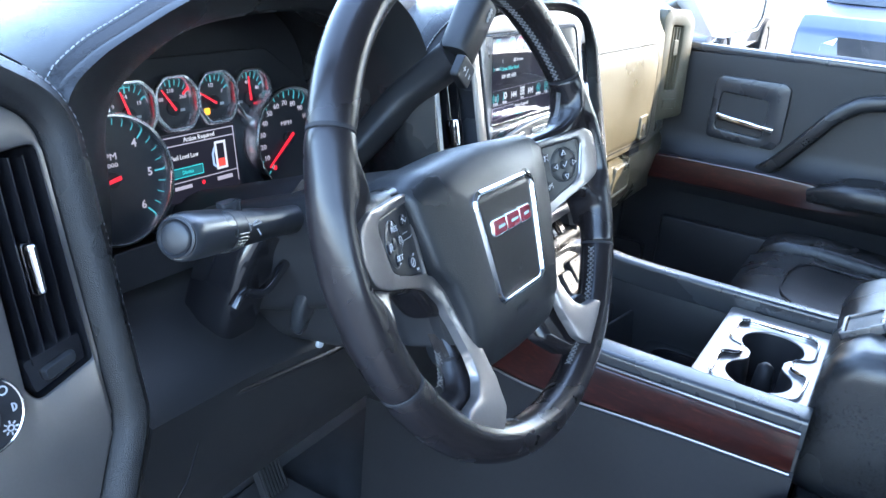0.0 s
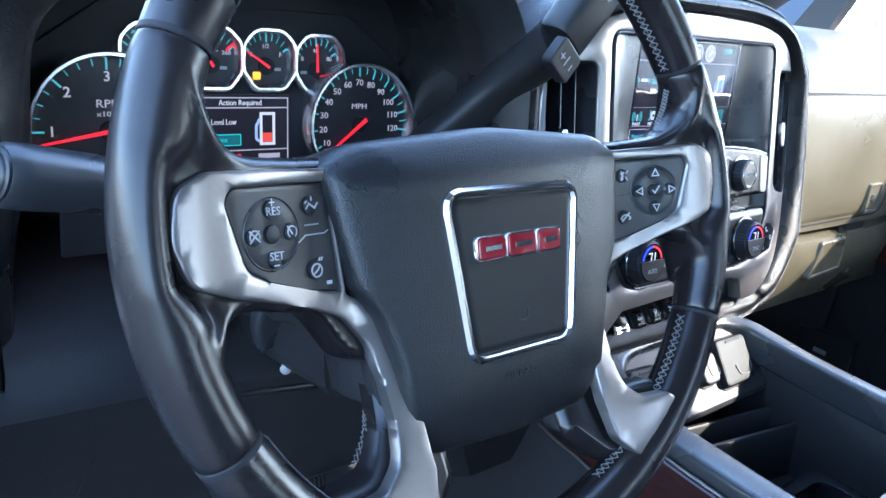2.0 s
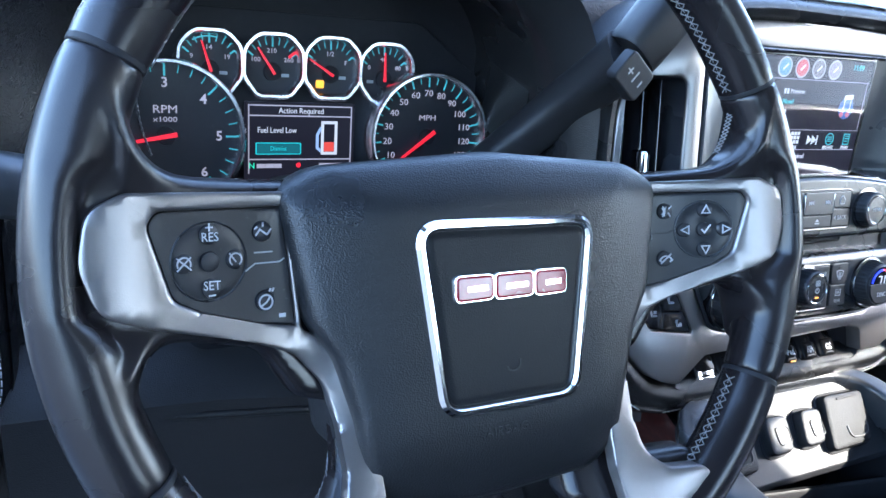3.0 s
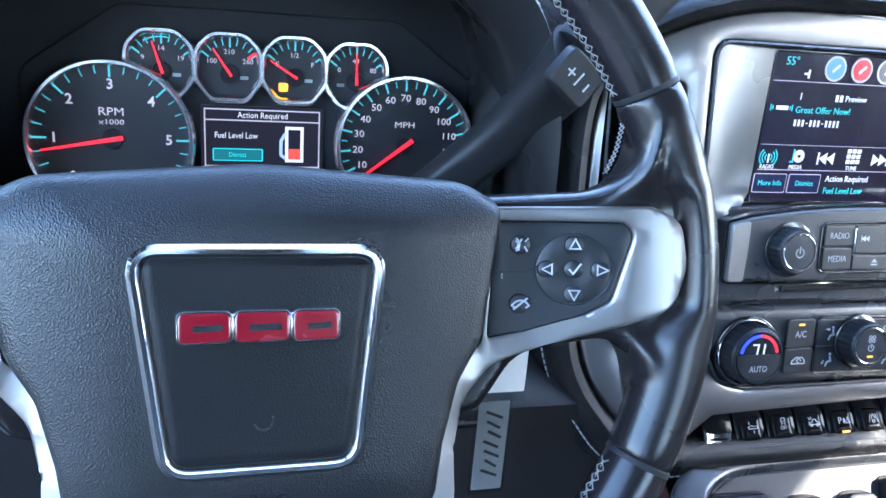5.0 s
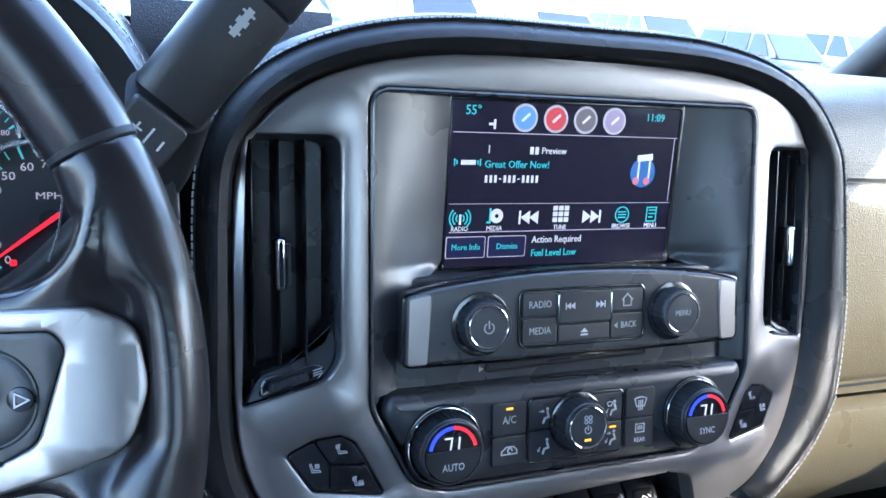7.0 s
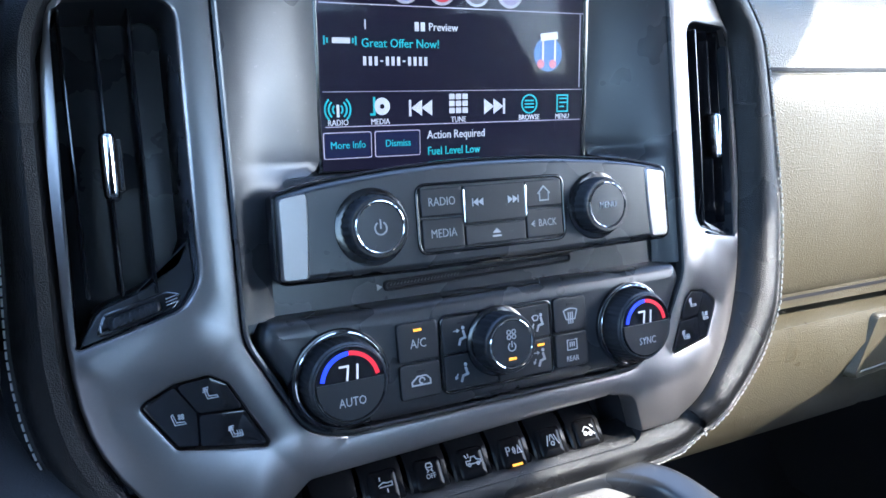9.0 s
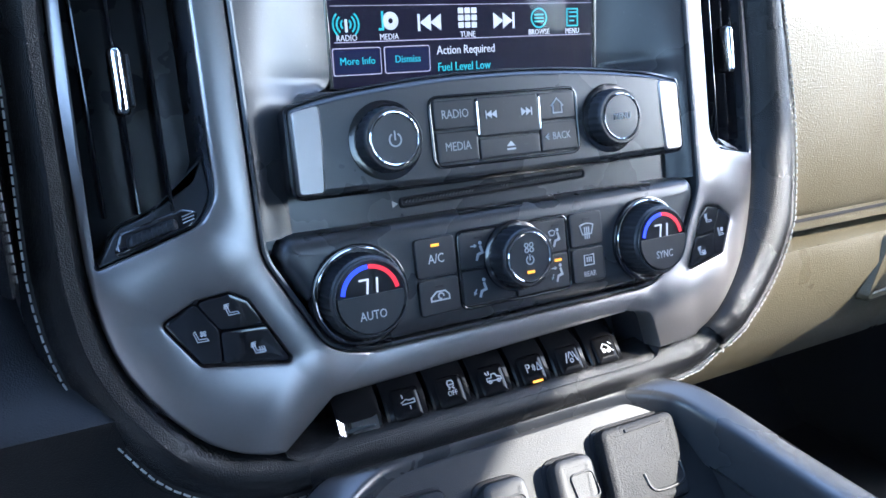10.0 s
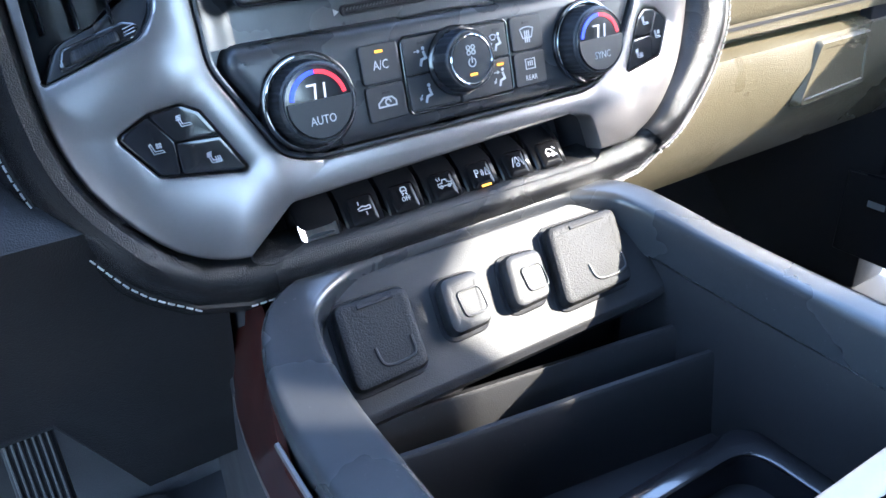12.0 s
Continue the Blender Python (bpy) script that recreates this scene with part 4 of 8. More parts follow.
ui_low("tune_icon", tb, GLOW_WHITE)
ub = u0 + 5 * 0.0250
ui_low("browse_icon", strokes([arc(ub, -0.0115, 0.0055, 0, 360, 20), [(ub - 0.003, -0.0095), (ub + 0.003, -0.0095)], [(ub - 0.003, -0.0115), (ub + 0.003, -0.0115)], [(ub - 0.003, -0.0135), (ub + 0.003, -0.0135)]], 0.0009, E0, 0.0002), GLOW_CYAN)
um = u0 + 6 * 0.0250
ui_low("menu_icon", strokes([[(um - 0.004, -0.0165), (um - 0.004, -0.0065), (um + 0.004, -0.0065), (um + 0.004, -0.0165), (um - 0.004, -0.0165)], [(um - 0.002, -0.0085), (um + 0.003, -0.0085)], [(um - 0.002, -0.0110), (um + 0.003, -0.0110)], [(um - 0.002, -0.0135), (um + 0.001, -0.0135)]], 0.0009, E0, 0.0002), GLOW_CYAN)
# warning with two soft buttons
for u, s in ((-0.0732, "More Info"), (-0.0430, "Dismiss")):
    ui("soft_button", slab(rect(u - 0.0142, -0.0478, u + 0.0142, -0.0332, 0.0015), E0, E0 + 0.0003, 0.0002, False), LINE)
    ui("soft_button", slab(rect(u - 0.0137, -0.0473, u + 0.0137, -0.0337, 0.0012), E0, E0 + 0.0005, 0.0002, False), lcd("button_navy", (0.010, 0.012, 0.04), 0.12))
    lettering(s, 0.0056, u, -0.0404, E0 + 0.0006, GLOW_CYAN, display, SCR, "CENTER", "screen_text", "", 0.92)
tx("Action Required", 0.0068, -0.0242, -0.0366, GLOW_WHITE, "LEFT", 0.86)
tx("Fuel Level Low", 0.0068, -0.0242, -0.0460, GLOW_CYAN, "LEFT", 0.86)
cover = part("cover_glass", box(-0.0884, -0.0544, 0.0012, 0.0869, 0.0549, 0.0017, 0), pane_glass("screen_cover_glass", (0.96, 0.96, 0.97), 0.006, 3.2), display, "clear reflecting cover", m=SCR, smooth=0)
cover.visible_shadow = False

# ---- radio pod
pod_o = smooth_line([(-0.126, 0.018), (-0.100, 0.0235), (-0.05, 0.0285), (0.0, 0.030), (0.05, 0.0285), (0.100, 0.0235), (0.126, 0.018)], 4)
pod = pod_o[::-1] + rpoly([(-0.127, -0.025), (-0.05, -0.026), (0.05, -0.026), (0.127, -0.025)], 0.0, 1)
pod = rpoly([(p.x, p.y, 0.006 if abs(p.x) > 0.1255 else 0.0) for p in pod], 0.004, 4)
radio = thing("radio_panel", (0.448, 0.17, 0.58), "dark radio control panel with two knurled knobs and keys", "radio")
part("pod", raised(pod, [(0, -0.012), (0, 0.006), (-0.0008, 0.0085), (-0.003, 0.0100)], False, True), SATIN, radio, m=STACK)
part("pod_edge", raised(pod, [(0.0002, -0.01), (0.0018, 0.004), (0.0014, 0.0072), (0.0002, 0.0078), (-0.0002, 0.005)], False, False), PIANO, radio, "dark gloss edge", m=STACK)
for s in (-1, 1):
    d_ = 0.0 if s < 0 else 0.0025
    o = rpoly([(s * 0.1262 - d_, -0.0242), (s * 0.1125 - d_, -0.0245), (s * 0.1105 - d_, 0.000), (s * 0.1100 - d_, 0.0195), (s * 0.1250 - d_, 0.0170)], 0.003, 4)
    part("silver_cheek", raised(o if s < 0 else o[::-1], [(0, 0.004), (0, 0.0100), (-0.001, 0.0112)]), SILVER, radio, "silver end plate", m=STACK)


def ribbed(u, v, r, h0, h1, ribs, parent, name, material=BUTTON):
    bm = bmesh.new()
    seg = ribs * 4
    loops = []
    for rr, h, k in ((r * 1.02, h0, 0), (r, h0 + 0.002, 1), (r * 0.985, h1 - 0.0035, 1), (r * 0.95, h1 - 0.001, 0.3), (r * 0.90, h1, 0)):
        loops.append([(u + (rr - k * 0.0006 * (i % 4 < 2)) * math.cos(2 * math.pi * i / seg), v + (rr - k * 0.0006 * (i % 4 < 2)) * math.sin(2 * math.pi * i / seg), h) for i in range(seg)])
    skin(bm, loops, True, False, True)
    return part(name, bm, material, parent, m=STACK, smooth=30)


def ring_band(u, v, r0, r1, h0, h1, seg=48):
    return skin_bm([[(u + r * math.cos(2 * math.pi * i / seg), v + r * math.sin(2 * math.pi * i / seg), h) for i in range(seg)] for r, h in ((r1, h0), (r1, h1 - 0.0004), ((r0 + r1) / 2, h1), (r0, h1 - 0.0004), (r0, h0))], True, False)


for u, word in ((-0.0770, ""), (0.0678, "MENU")):
    part("knob_seat", lathe(u, -0.0012, [(0.0205, 0.009), (0.0202, 0.0108), (0.0180, 0.0112)]), PIANO, radio, m=STACK)
    kn = ribbed(u, -0.0012, 0.0168, 0.009, 0.0212, 26, radio, "knob")
    part("knob_ring", ring_band(u, -0.0012, 0.0124, 0.0136, 0.0192, 0.0220), CHROME, kn, "thin chrome ring", m=STACK)
    part("knob_face", lathe(u, -0.0012, [(0.0124, 0.0197), (0.0122, 0.0214), (0.0, 0.0216)]), SATIN, kn, m=STACK)
    if word:
        lettering(word, 0.0054, u, -0.0012, 0.0218, DULL_MARK, kn, STACK, stretch=0.85)
    else:
        part("power_mark", strokes([arc(u, -0.0017, 0.0032, 125, 415, 14), [(u, -0.0017), (u, 0.0025)]], 0.0008, 0.0217), DULL_MARK, kn, m=STACK)
kf = rect(-0.0500, -0.0175, 0.0430, 0.0175, 0.005, 5)
part("key_field", plate(grow(kf, 0.0018), [kf], 0.009, 0.0112, 0.0006), PIANO, radio, m=STACK)
keys = [(-0.0455, 0.0, -0.0205, 0.0155, "RADIO"), (-0.0455, -0.0175, -0.0205, -0.001, "MEDIA"), (0.0205, 0.0, 0.0455, 0.0155, "home"), (0.0205, -0.0175, 0.0455, -0.001, "BACK"), (-0.0195, -0.0175, 0.0195, -0.0065, "eject"), (-0.0195, -0.0055, 0.0195, 0.0155, "seek")]
for a, b, c, d, s in keys:
    a, b, c, d = a - 0.0035, b + 0.001, c - 0.0035, d + 0.001
    h = 0.0128 if s == "seek" else 0.0118
    k = part("key", slab(rect(a, b, c, d, 0.0012), 0.008, h, 0.0007, False), BUTTON, radio, m=STACK)
    u, v = (a + c) / 2, (b + d) / 2
    if s in ("RADIO", "MEDIA"):
        lettering(s, 0.0066, u, v, h, DULL_MARK, k, STACK, stretch=0.82)
    elif s == "BACK":
        lettering("BACK", 0.0060, u + 0.0015, v, h, DULL_MARK, k, STACK, stretch=0.82)
        part("key_mark", strokes([[(u - 0.0075, v), (u - 0.0095, v)], [(u - 0.0075, v + 0.0015), (u - 0.0095, v), (u - 0.0075, v - 0.0015)]], 0.0006, h), DULL_MARK, k, m=STACK)
    elif s == "home":
        part("key_mark", strokes([[(u - 0.004, v), (u, v + 0.004), (u + 0.004, v)], [(u - 0.003, v), (u - 0.003, v - 0.004), (u + 0.003, v - 0.004), (u + 0.003, v)]], 0.0008, h), DULL_MARK, k, m=STACK)
    elif s == "eject":
        e = bmesh.new()
        q = [(u - 0.0028, v), (u + 0.0028, v), (u, v + 0.0028)]
        skin(e, [[(*p, h) for p in q], [(*p, h + 0.0003) for p in q]], True, False, True)
        strokes([[(u - 0.0024, v - 0.0016), (u + 0.0024, v - 0.0016)]], 0.0010, h, bm=e)
        part("key_mark", e, MARK, k, m=STACK)
    else:
        e = bmesh.new()
        for sg, uu in ((-1, u - 0.0115), (1, u + 0.0115)):
            tri(e, uu - sg * 0.0035, v + 0.001, sg * 0.0032, 0.0022, h)
            tri(e, uu - sg * 0.0003, v + 0.001, sg * 0.0032, 0.0022, h)
            strokes([[(uu + sg * 0.0032, v - 0.001), (uu + sg * 0.0032, v + 0.003)]], 0.0006, h, bm=e)
        part("key_mark", e, MARK, k, m=STACK)
for s in (-1, 1):
    part("chrome_tick", slab(rect(s * 0.0200 - 0.0041, -0.0035, s * 0.0200 - 0.0029, 0.0145, 0.0004, 2), 0.010, 0.0132, 0.0004), CHROME, radio, m=STACK)
# disc slot
slot = thing("disc_slot", (0.448, 0.18, 0.56), "narrow black disc slot under the radio", "disc slot")
part("slot_mouth", raised(rpoly([(-0.0640, -0.0370), (0.0600, -0.0345), (0.0605, -0.0305), (-0.0640, -0.0330)], 0.0018, 4), [(0.0012, n_floor - 0.001), (0.0010, n_floor + 0.0016), (0, n_floor + 0.0020), (-0.0008, n_floor + 0.0006)], False, True), MATTE, slot, m=STACK)
part("slot_ribs", strokes([[(-0.061 + 0.0021 * i, -0.0348 + 0.000045 * i), (-0.0602 + 0.0021 * i, -0.0340 + 0.000045 * i)] for i in range(54)], 0.0006, n_floor + 0.0007, 0.0005), SATIN, slot, m=STACK)
tm = bmesh.new()
tri(tm, -0.0692, -0.0352, 0.0034, 0.0019, n_floor + 0.0003)
part("slot_mark", tm, DULL_MARK, slot, m=STACK)

# ---- climate field
SD = STACK @ Matrix.Translation((0, 0, 0.003))
climate = thing("climate_panel", (0.448, 0.16, 0.50), "dark climate control panel with dials reading 71", "climate control")
cf = rpoly([(-0.1385, -0.054, 0.012), (-0.1135, -0.0995, 0.03), (-0.093, -0.1060, 0.02), (0.099, -0.1060, 0.03), (0.1225, -0.0905, 0.03), (0.1410, -0.054, 0.012), (0.1370, -0.0435, 0.008), (-0.1340, -0.0435, 0.008)], 0.01, 7)
part("field", raised(cf, [(0.001, n_floor - 0.001), (0.0, -0.004), (-0.0008, -0.0005), (-0.0025, 0.0018), (-0.0055, 0.0030), (-0.010, 0.0034)], False, True), SATIN, climate, m=STACK)
for u, word in ((-0.0988, "AUTO"), (0.0940, "SYNC")):
    v = -0.0778
    part("dial_seat", ring_band(u, v, 0.0240, 0.0264, -0.002, 0.0062), PIANO, climate, m=STACK)
    part("dial_ring", ring_band(u, v, 0.0239, 0.0248, 0.004, 0.0070), CHROME, climate, "thin bright ring", m=STACK)
    dl = ribbed(u, v, 0.0222, 0.000, 0.0180, 40, climate, "dial")
    uf, vf = u, v
    part("dial_face", lathe(uf, vf, [(0.0190, 0.014), (0.0188, 0.0156), (0.0, 0.0158)]), PIANO, dl, m=SD)
    part("dial_rim", ring_band(uf, vf, 0.0188, 0.0195, 0.0145, 0.0164), SATIN, dl, m=SD)
    sec = arc(uf, vf, 0.0178, 174, 366, 24)
    lo = bmesh.new()
    skin(lo, [[(p.x, p.y, 0.0157) for p in sec], [(p.x, p.y, 0.0167) for p in sec]], True, False, True)
    part("dial_button", lo, BUTTON, dl, m=SD)
    lettering(word, 0.0064, uf, vf - 0.0088, 0.0168, MARK, dl, SD, stretch=0.82)
    part("cold_arc", strokes([arc(uf, vf + 0.001, 0.0148, 94, 168, 14)], 0.0022, 0.0159), GLOW_BLUE, dl, "lit blue arc", m=SD)
    part("warm_arc", strokes([arc(uf, vf + 0.001, 0.0148, 12, 86, 14)], 0.0022, 0.0159), GLOW_RED, dl, "lit red arc", m=SD)
    part("temperature", strokes([[(uf - 0.0052, vf + 0.0094), (uf - 0.0008, vf + 0.0094), (uf - 0.0018, vf + 0.0026)], [(uf + 0.0042, vf + 0.0094), (uf + 0.0036, vf + 0.0026)]], 0.0010, 0.0159), GLOW_WHITE, dl, "lit numerals 71", m=SD)


def arrow(a, b, h):
    """A stroke from a to b with a small head."""
    a, b = Vector(a), Vector(b)
    d = (b - a).normalized()
    p = Vector((-d.y, d.x))
    return [[a, b], [b - d * h + p * h * 0.7, b, b - d * h - p * h * 0.7]]


def airflow(u, v, h, parent, kind):
    """Seated outline and arrows, as printed on the mode keys."""
    bm = slab(disc(u + 0.0010, v + 0.0042, 0.00105, 12), h, h + 0.0004, 0.0001, False)
    strokes([[(u + 0.0010, v + 0.0022), (u + 0.0020, v - 0.0012), (u - 0.0010, v - 0.0020), (u - 0.0020, v - 0.0048)]], 0.0014, h, bm=bm)
    ln = []
    if kind in (0, 2):
        ln += arrow((u - 0.0050, v + 0.0030), (u - 0.0018, v + 0.0030), 0.0010)
    if kind in (1, 2, 3):
        ln += arrow((u - 0.0042, v - 0.0006), (u - 0.0056, v - 0.0032), 0.0010)
    if kind == 3:
        ln += [arc(u - 0.0028, v + 0.0010, 0.0034, 50, 130, 6), [(u - 0.0050, v + 0.0036), (u - 0.0040, v + 0.0014), (u - 0.0016, v + 0.0014), (u - 0.0006, v + 0.0036)]]
    strokes(ln, 0.0006, h, bm=bm)
    part("key_mark", bm, MARK, parent, m=STACK)


ck = rpoly([(-0.0400, -0.0965), (0.0328, -0.0972), (0.0328, -0.0552), (-0.0390, -0.0547)], 0.004, 4)
part("key_field", plate(grow(ck, 0.0014), [ck], 0.002, 0.0056, 0.0006), PIANO, climate, m=STACK)
cl = [(-0.0628, -0.0775, -0.0378, -0.0560, "ac"), (-0.0628, -0.0980, -0.0378, -0.0785, "recirc"), (-0.0350, -0.0768, -0.0010, -0.0565, 0), (-0.0350, -0.0970, -0.0010, -0.0776, 1),
      (0.0010, -0.0768, 0.0390, -0.0572, 3), (0.0010, -0.0980, 0.0390, -0.0776, 2), (0.0425, -0.0765, 0.0672, -0.0560, "demist"), (0.0425, -0.0980, 0.0672, -0.0775, "rear")]
for a, b, c, d, s in cl:
    a, c, b, d = a * 0.965 - 0.0055, c * 0.965 - 0.0055, b + 0.0013, d + 0.0013
    h = 0.0055
    k = part("key", slab(rect(a, b, c, d, 0.0025 if isinstance(s, str) else 0.0012), 0.001, h, 0.0006, False), BUTTON, climate, m=STACK)
    u, v = (a + c) / 2, (b + d) / 2
    lit = s in ("ac", 2)
    if s not in (1,):
        part("indicator", strokes([[(u - 0.0018, d - 0.0042), (u + 0.0018, d - 0.0042)]] if isinstance(s, str) else [[((-0.0272 if s in (0, 1) else 0.0250) - 0.0018, d - 0.0036), ((-0.0272 if s in (0, 1) else 0.0250) + 0.0018, d - 0.0036)]], 0.0014, h), GLOW_AMBER if lit else MATTE, k, "lit amber lamp" if lit else "", m=STACK)
    if s == "ac":
        lettering("A/C", 0.0072, u, v - 0.001, h, MARK, k, STACK, stretch=0.82)
    elif s == "rear":
        lettering("REAR", 0.0046, u, v - 0.0055, h, MARK, k, STACK, stretch=0.85)
        part("key_mark", strokes([[(u - 0.0035, v + 0.006), (u + 0.0035, v + 0.006), (u + 0.0035, v), (u - 0.0035, v), (u - 0.0035, v + 0.006)], [(u - 0.0015, v + 0.002), (u - 0.0015, v + 0.0045)], [(u, v + 0.002), (u, v + 0.0045)], [(u + 0.0015, v + 0.002), (u + 0.0015, v + 0.0045)]], 0.0006, h), MARK, k, m=STACK)
    elif s == "demist":
        part("key_mark", strokes([arc(u, v - 0.007, 0.0105, 62, 118, 8), [(u - 0.0049, v + 0.0022), (u - 0.0032, v - 0.003), (u + 0.0032, v - 0.003), (u + 0.0049, v + 0.0022)], [(u - 0.0015, v + 0.001), (u - 0.0015, v - 0.0055)], [(u, v + 0.001), (u, v - 0.0055)], [(u + 0.0015, v + 0.001), (u + 0.0015, v - 0.0055)]], 0.0007, h), MARK, k, m=STACK)
    elif s == "recirc":
        part("key_mark", strokes([[(u - 0.0055, v - 0.002), (u - 0.0055, v), (u - 0.002, v + 0.0028), (u + 0.0032, v + 0.0028), (u + 0.0055, v + 0.0005), (u + 0.0055, v - 0.002), (u - 0.0055, v - 0.002)], arc(u + 0.0005, v + 0.0003, 0.0016, 0, 270, 8)], 0.0008, h), MARK, k, m=STACK)
    else:
        airflow(-0.0272 if s in (0, 1) else 0.0250, v - 0.0008, h, k, s)
uf, vf = -0.0045, -0.0725
part("knob_seat", lathe(uf, vf, [(0.0205, 0.004), (0.0202, 0.0072), (0.0185, 0.0078)]), PIANO, climate, m=STACK)
fk = ribbed(uf, vf, 0.0175, 0.005, 0.0205, 24, climate, "fan_knob")
part("knob_ring", ring_band(uf, vf, 0.0130, 0.0142, 0.0185, 0.0214), CHROME, fk, "thin chrome ring", m=STACK)
part("knob_face", lathe(uf, vf, [(0.0130, 0.0190), (0.0128, 0.0206), (0.0, 0.0208)]), SATIN, fk, m=STACK)
part("knob_mark", strokes([arc(uf - 0.0016, vf + 0.0068, 0.0012, 0, 360, 8), arc(uf + 0.0016, vf + 0.0068, 0.0012, 0, 360, 8), arc(uf - 0.0016, vf + 0.0040, 0.0012, 0, 360, 8), arc(uf + 0.0016, vf + 0.0040, 0.0012, 0, 360, 8), arc(uf, vf - 0.0015, 0.0024, 125, 415, 10), [(uf, vf - 0.0015), (uf, vf + 0.0015)]], 0.0006, 0.0208), DULL_MARK, fk, m=STACK)
part("indicator", strokes([[(uf - 0.0018, vf - 0.0082), (uf + 0.0018, vf - 0.0082)]], 0.0014, 0.0208), GLOW_AMBER, fk, "lit amber lamp", m=STACK)


# ---- seat heater clusters
def seat_icon(u, v, h, parent, extra, m, warp=None):
    """A seat in outline; extra 1 or 2 adds heat lines on the back or the cushion, 0 a small fan."""
    ln = [[(-0.0040, 0.0034), (-0.0030, 0.0042), (-0.0012, -0.0010), (0.0034, -0.0010), (0.0042, -0.0024), (-0.0022, -0.0026), (-0.0040, 0.0034)]]
    if extra:
        ln += [[(-0.0046 + 0.0002 * i, 0.0018 + 0.0012 * i), (-0.0018 + 0.0002 * i, 0.0022 + 0.0012 * i)] for i in range(3)]
    if extra == 2:
        ln += [[(0.0004 + 0.0014 * i, -0.0030), (0.0010 + 0.0014 * i, -0.0008), (0.0004 + 0.0014 * i, 0.0010)] for i in range(3)]
    if not extra:
        ln += [arc(0.0016, 0.0022, 0.0007, 0, 360, 8)] + [arc(0.0016 + 0.0013 * math.cos(a), 0.0022 + 0.0013 * math.sin(a), 0.0006, 0, 360, 6) for a in (0.8, 2.4, 3.9, 5.5)]
    ln = [[(u + q[0] * 0.78, v + q[1] * 0.78) for q in p] for p in ln]
    part("key_mark", strokes(ln, 0.00045, h), MARK, parent, m=m, warp=warp)


for s in (-1, 1):
    cl_t = thing("seat_heater_switch", STACK @ Vector((s * 0.167, -0.085, 0)), "gloss black seat heating and cooling keys in the silver trim", "seat switch", "seat switches")
    o = L_SEAT if s < 0 else R_SEAT
    part("switch_backing", slab(grow(o, 0.0005), -0.012, -0.006), MATTE, cl_t, m=STACK, warp=recede)
    tri_keys = [rpoly([(-0.1935, -0.0768), (-0.1792, -0.0692), (-0.1700, -0.0835), (-0.1705, -0.0992), (-0.1795, -0.0978)], 0.002, 3),
                rpoly([(-0.1780, -0.0685), (-0.1630, -0.0668), (-0.1555, -0.0712), (-0.1485, -0.0840), (-0.1690, -0.0828)], 0.002, 3),
                rpoly([(-0.1690, -0.0845), (-0.1480, -0.0856), (-0.1388, -0.1030), (-0.1400, -0.1040), (-0.1692, -0.0994)], 0.002, 3)]
    for i, q in enumerate(tri_keys):
        if s > 0:
            q = [Vector((0.1335 + (-p.x - 0.1375) * 0.79, p.y + 0.001)) for p in q][::-1]
        k = part("key", raised(q, [(0.0005, -0.008), (0.0005, -0.0012), (0.0001, -0.0006), (-0.0008, -0.0005)], False, True), PIANO, cl_t, m=STACK, warp=recede)
        cx, cy = sum(p.x for p in q) / len(q), sum(p.y for p in q) / len(q)
        seat_icon(cx, cy, -0.0004, k, i, STACK, recede)


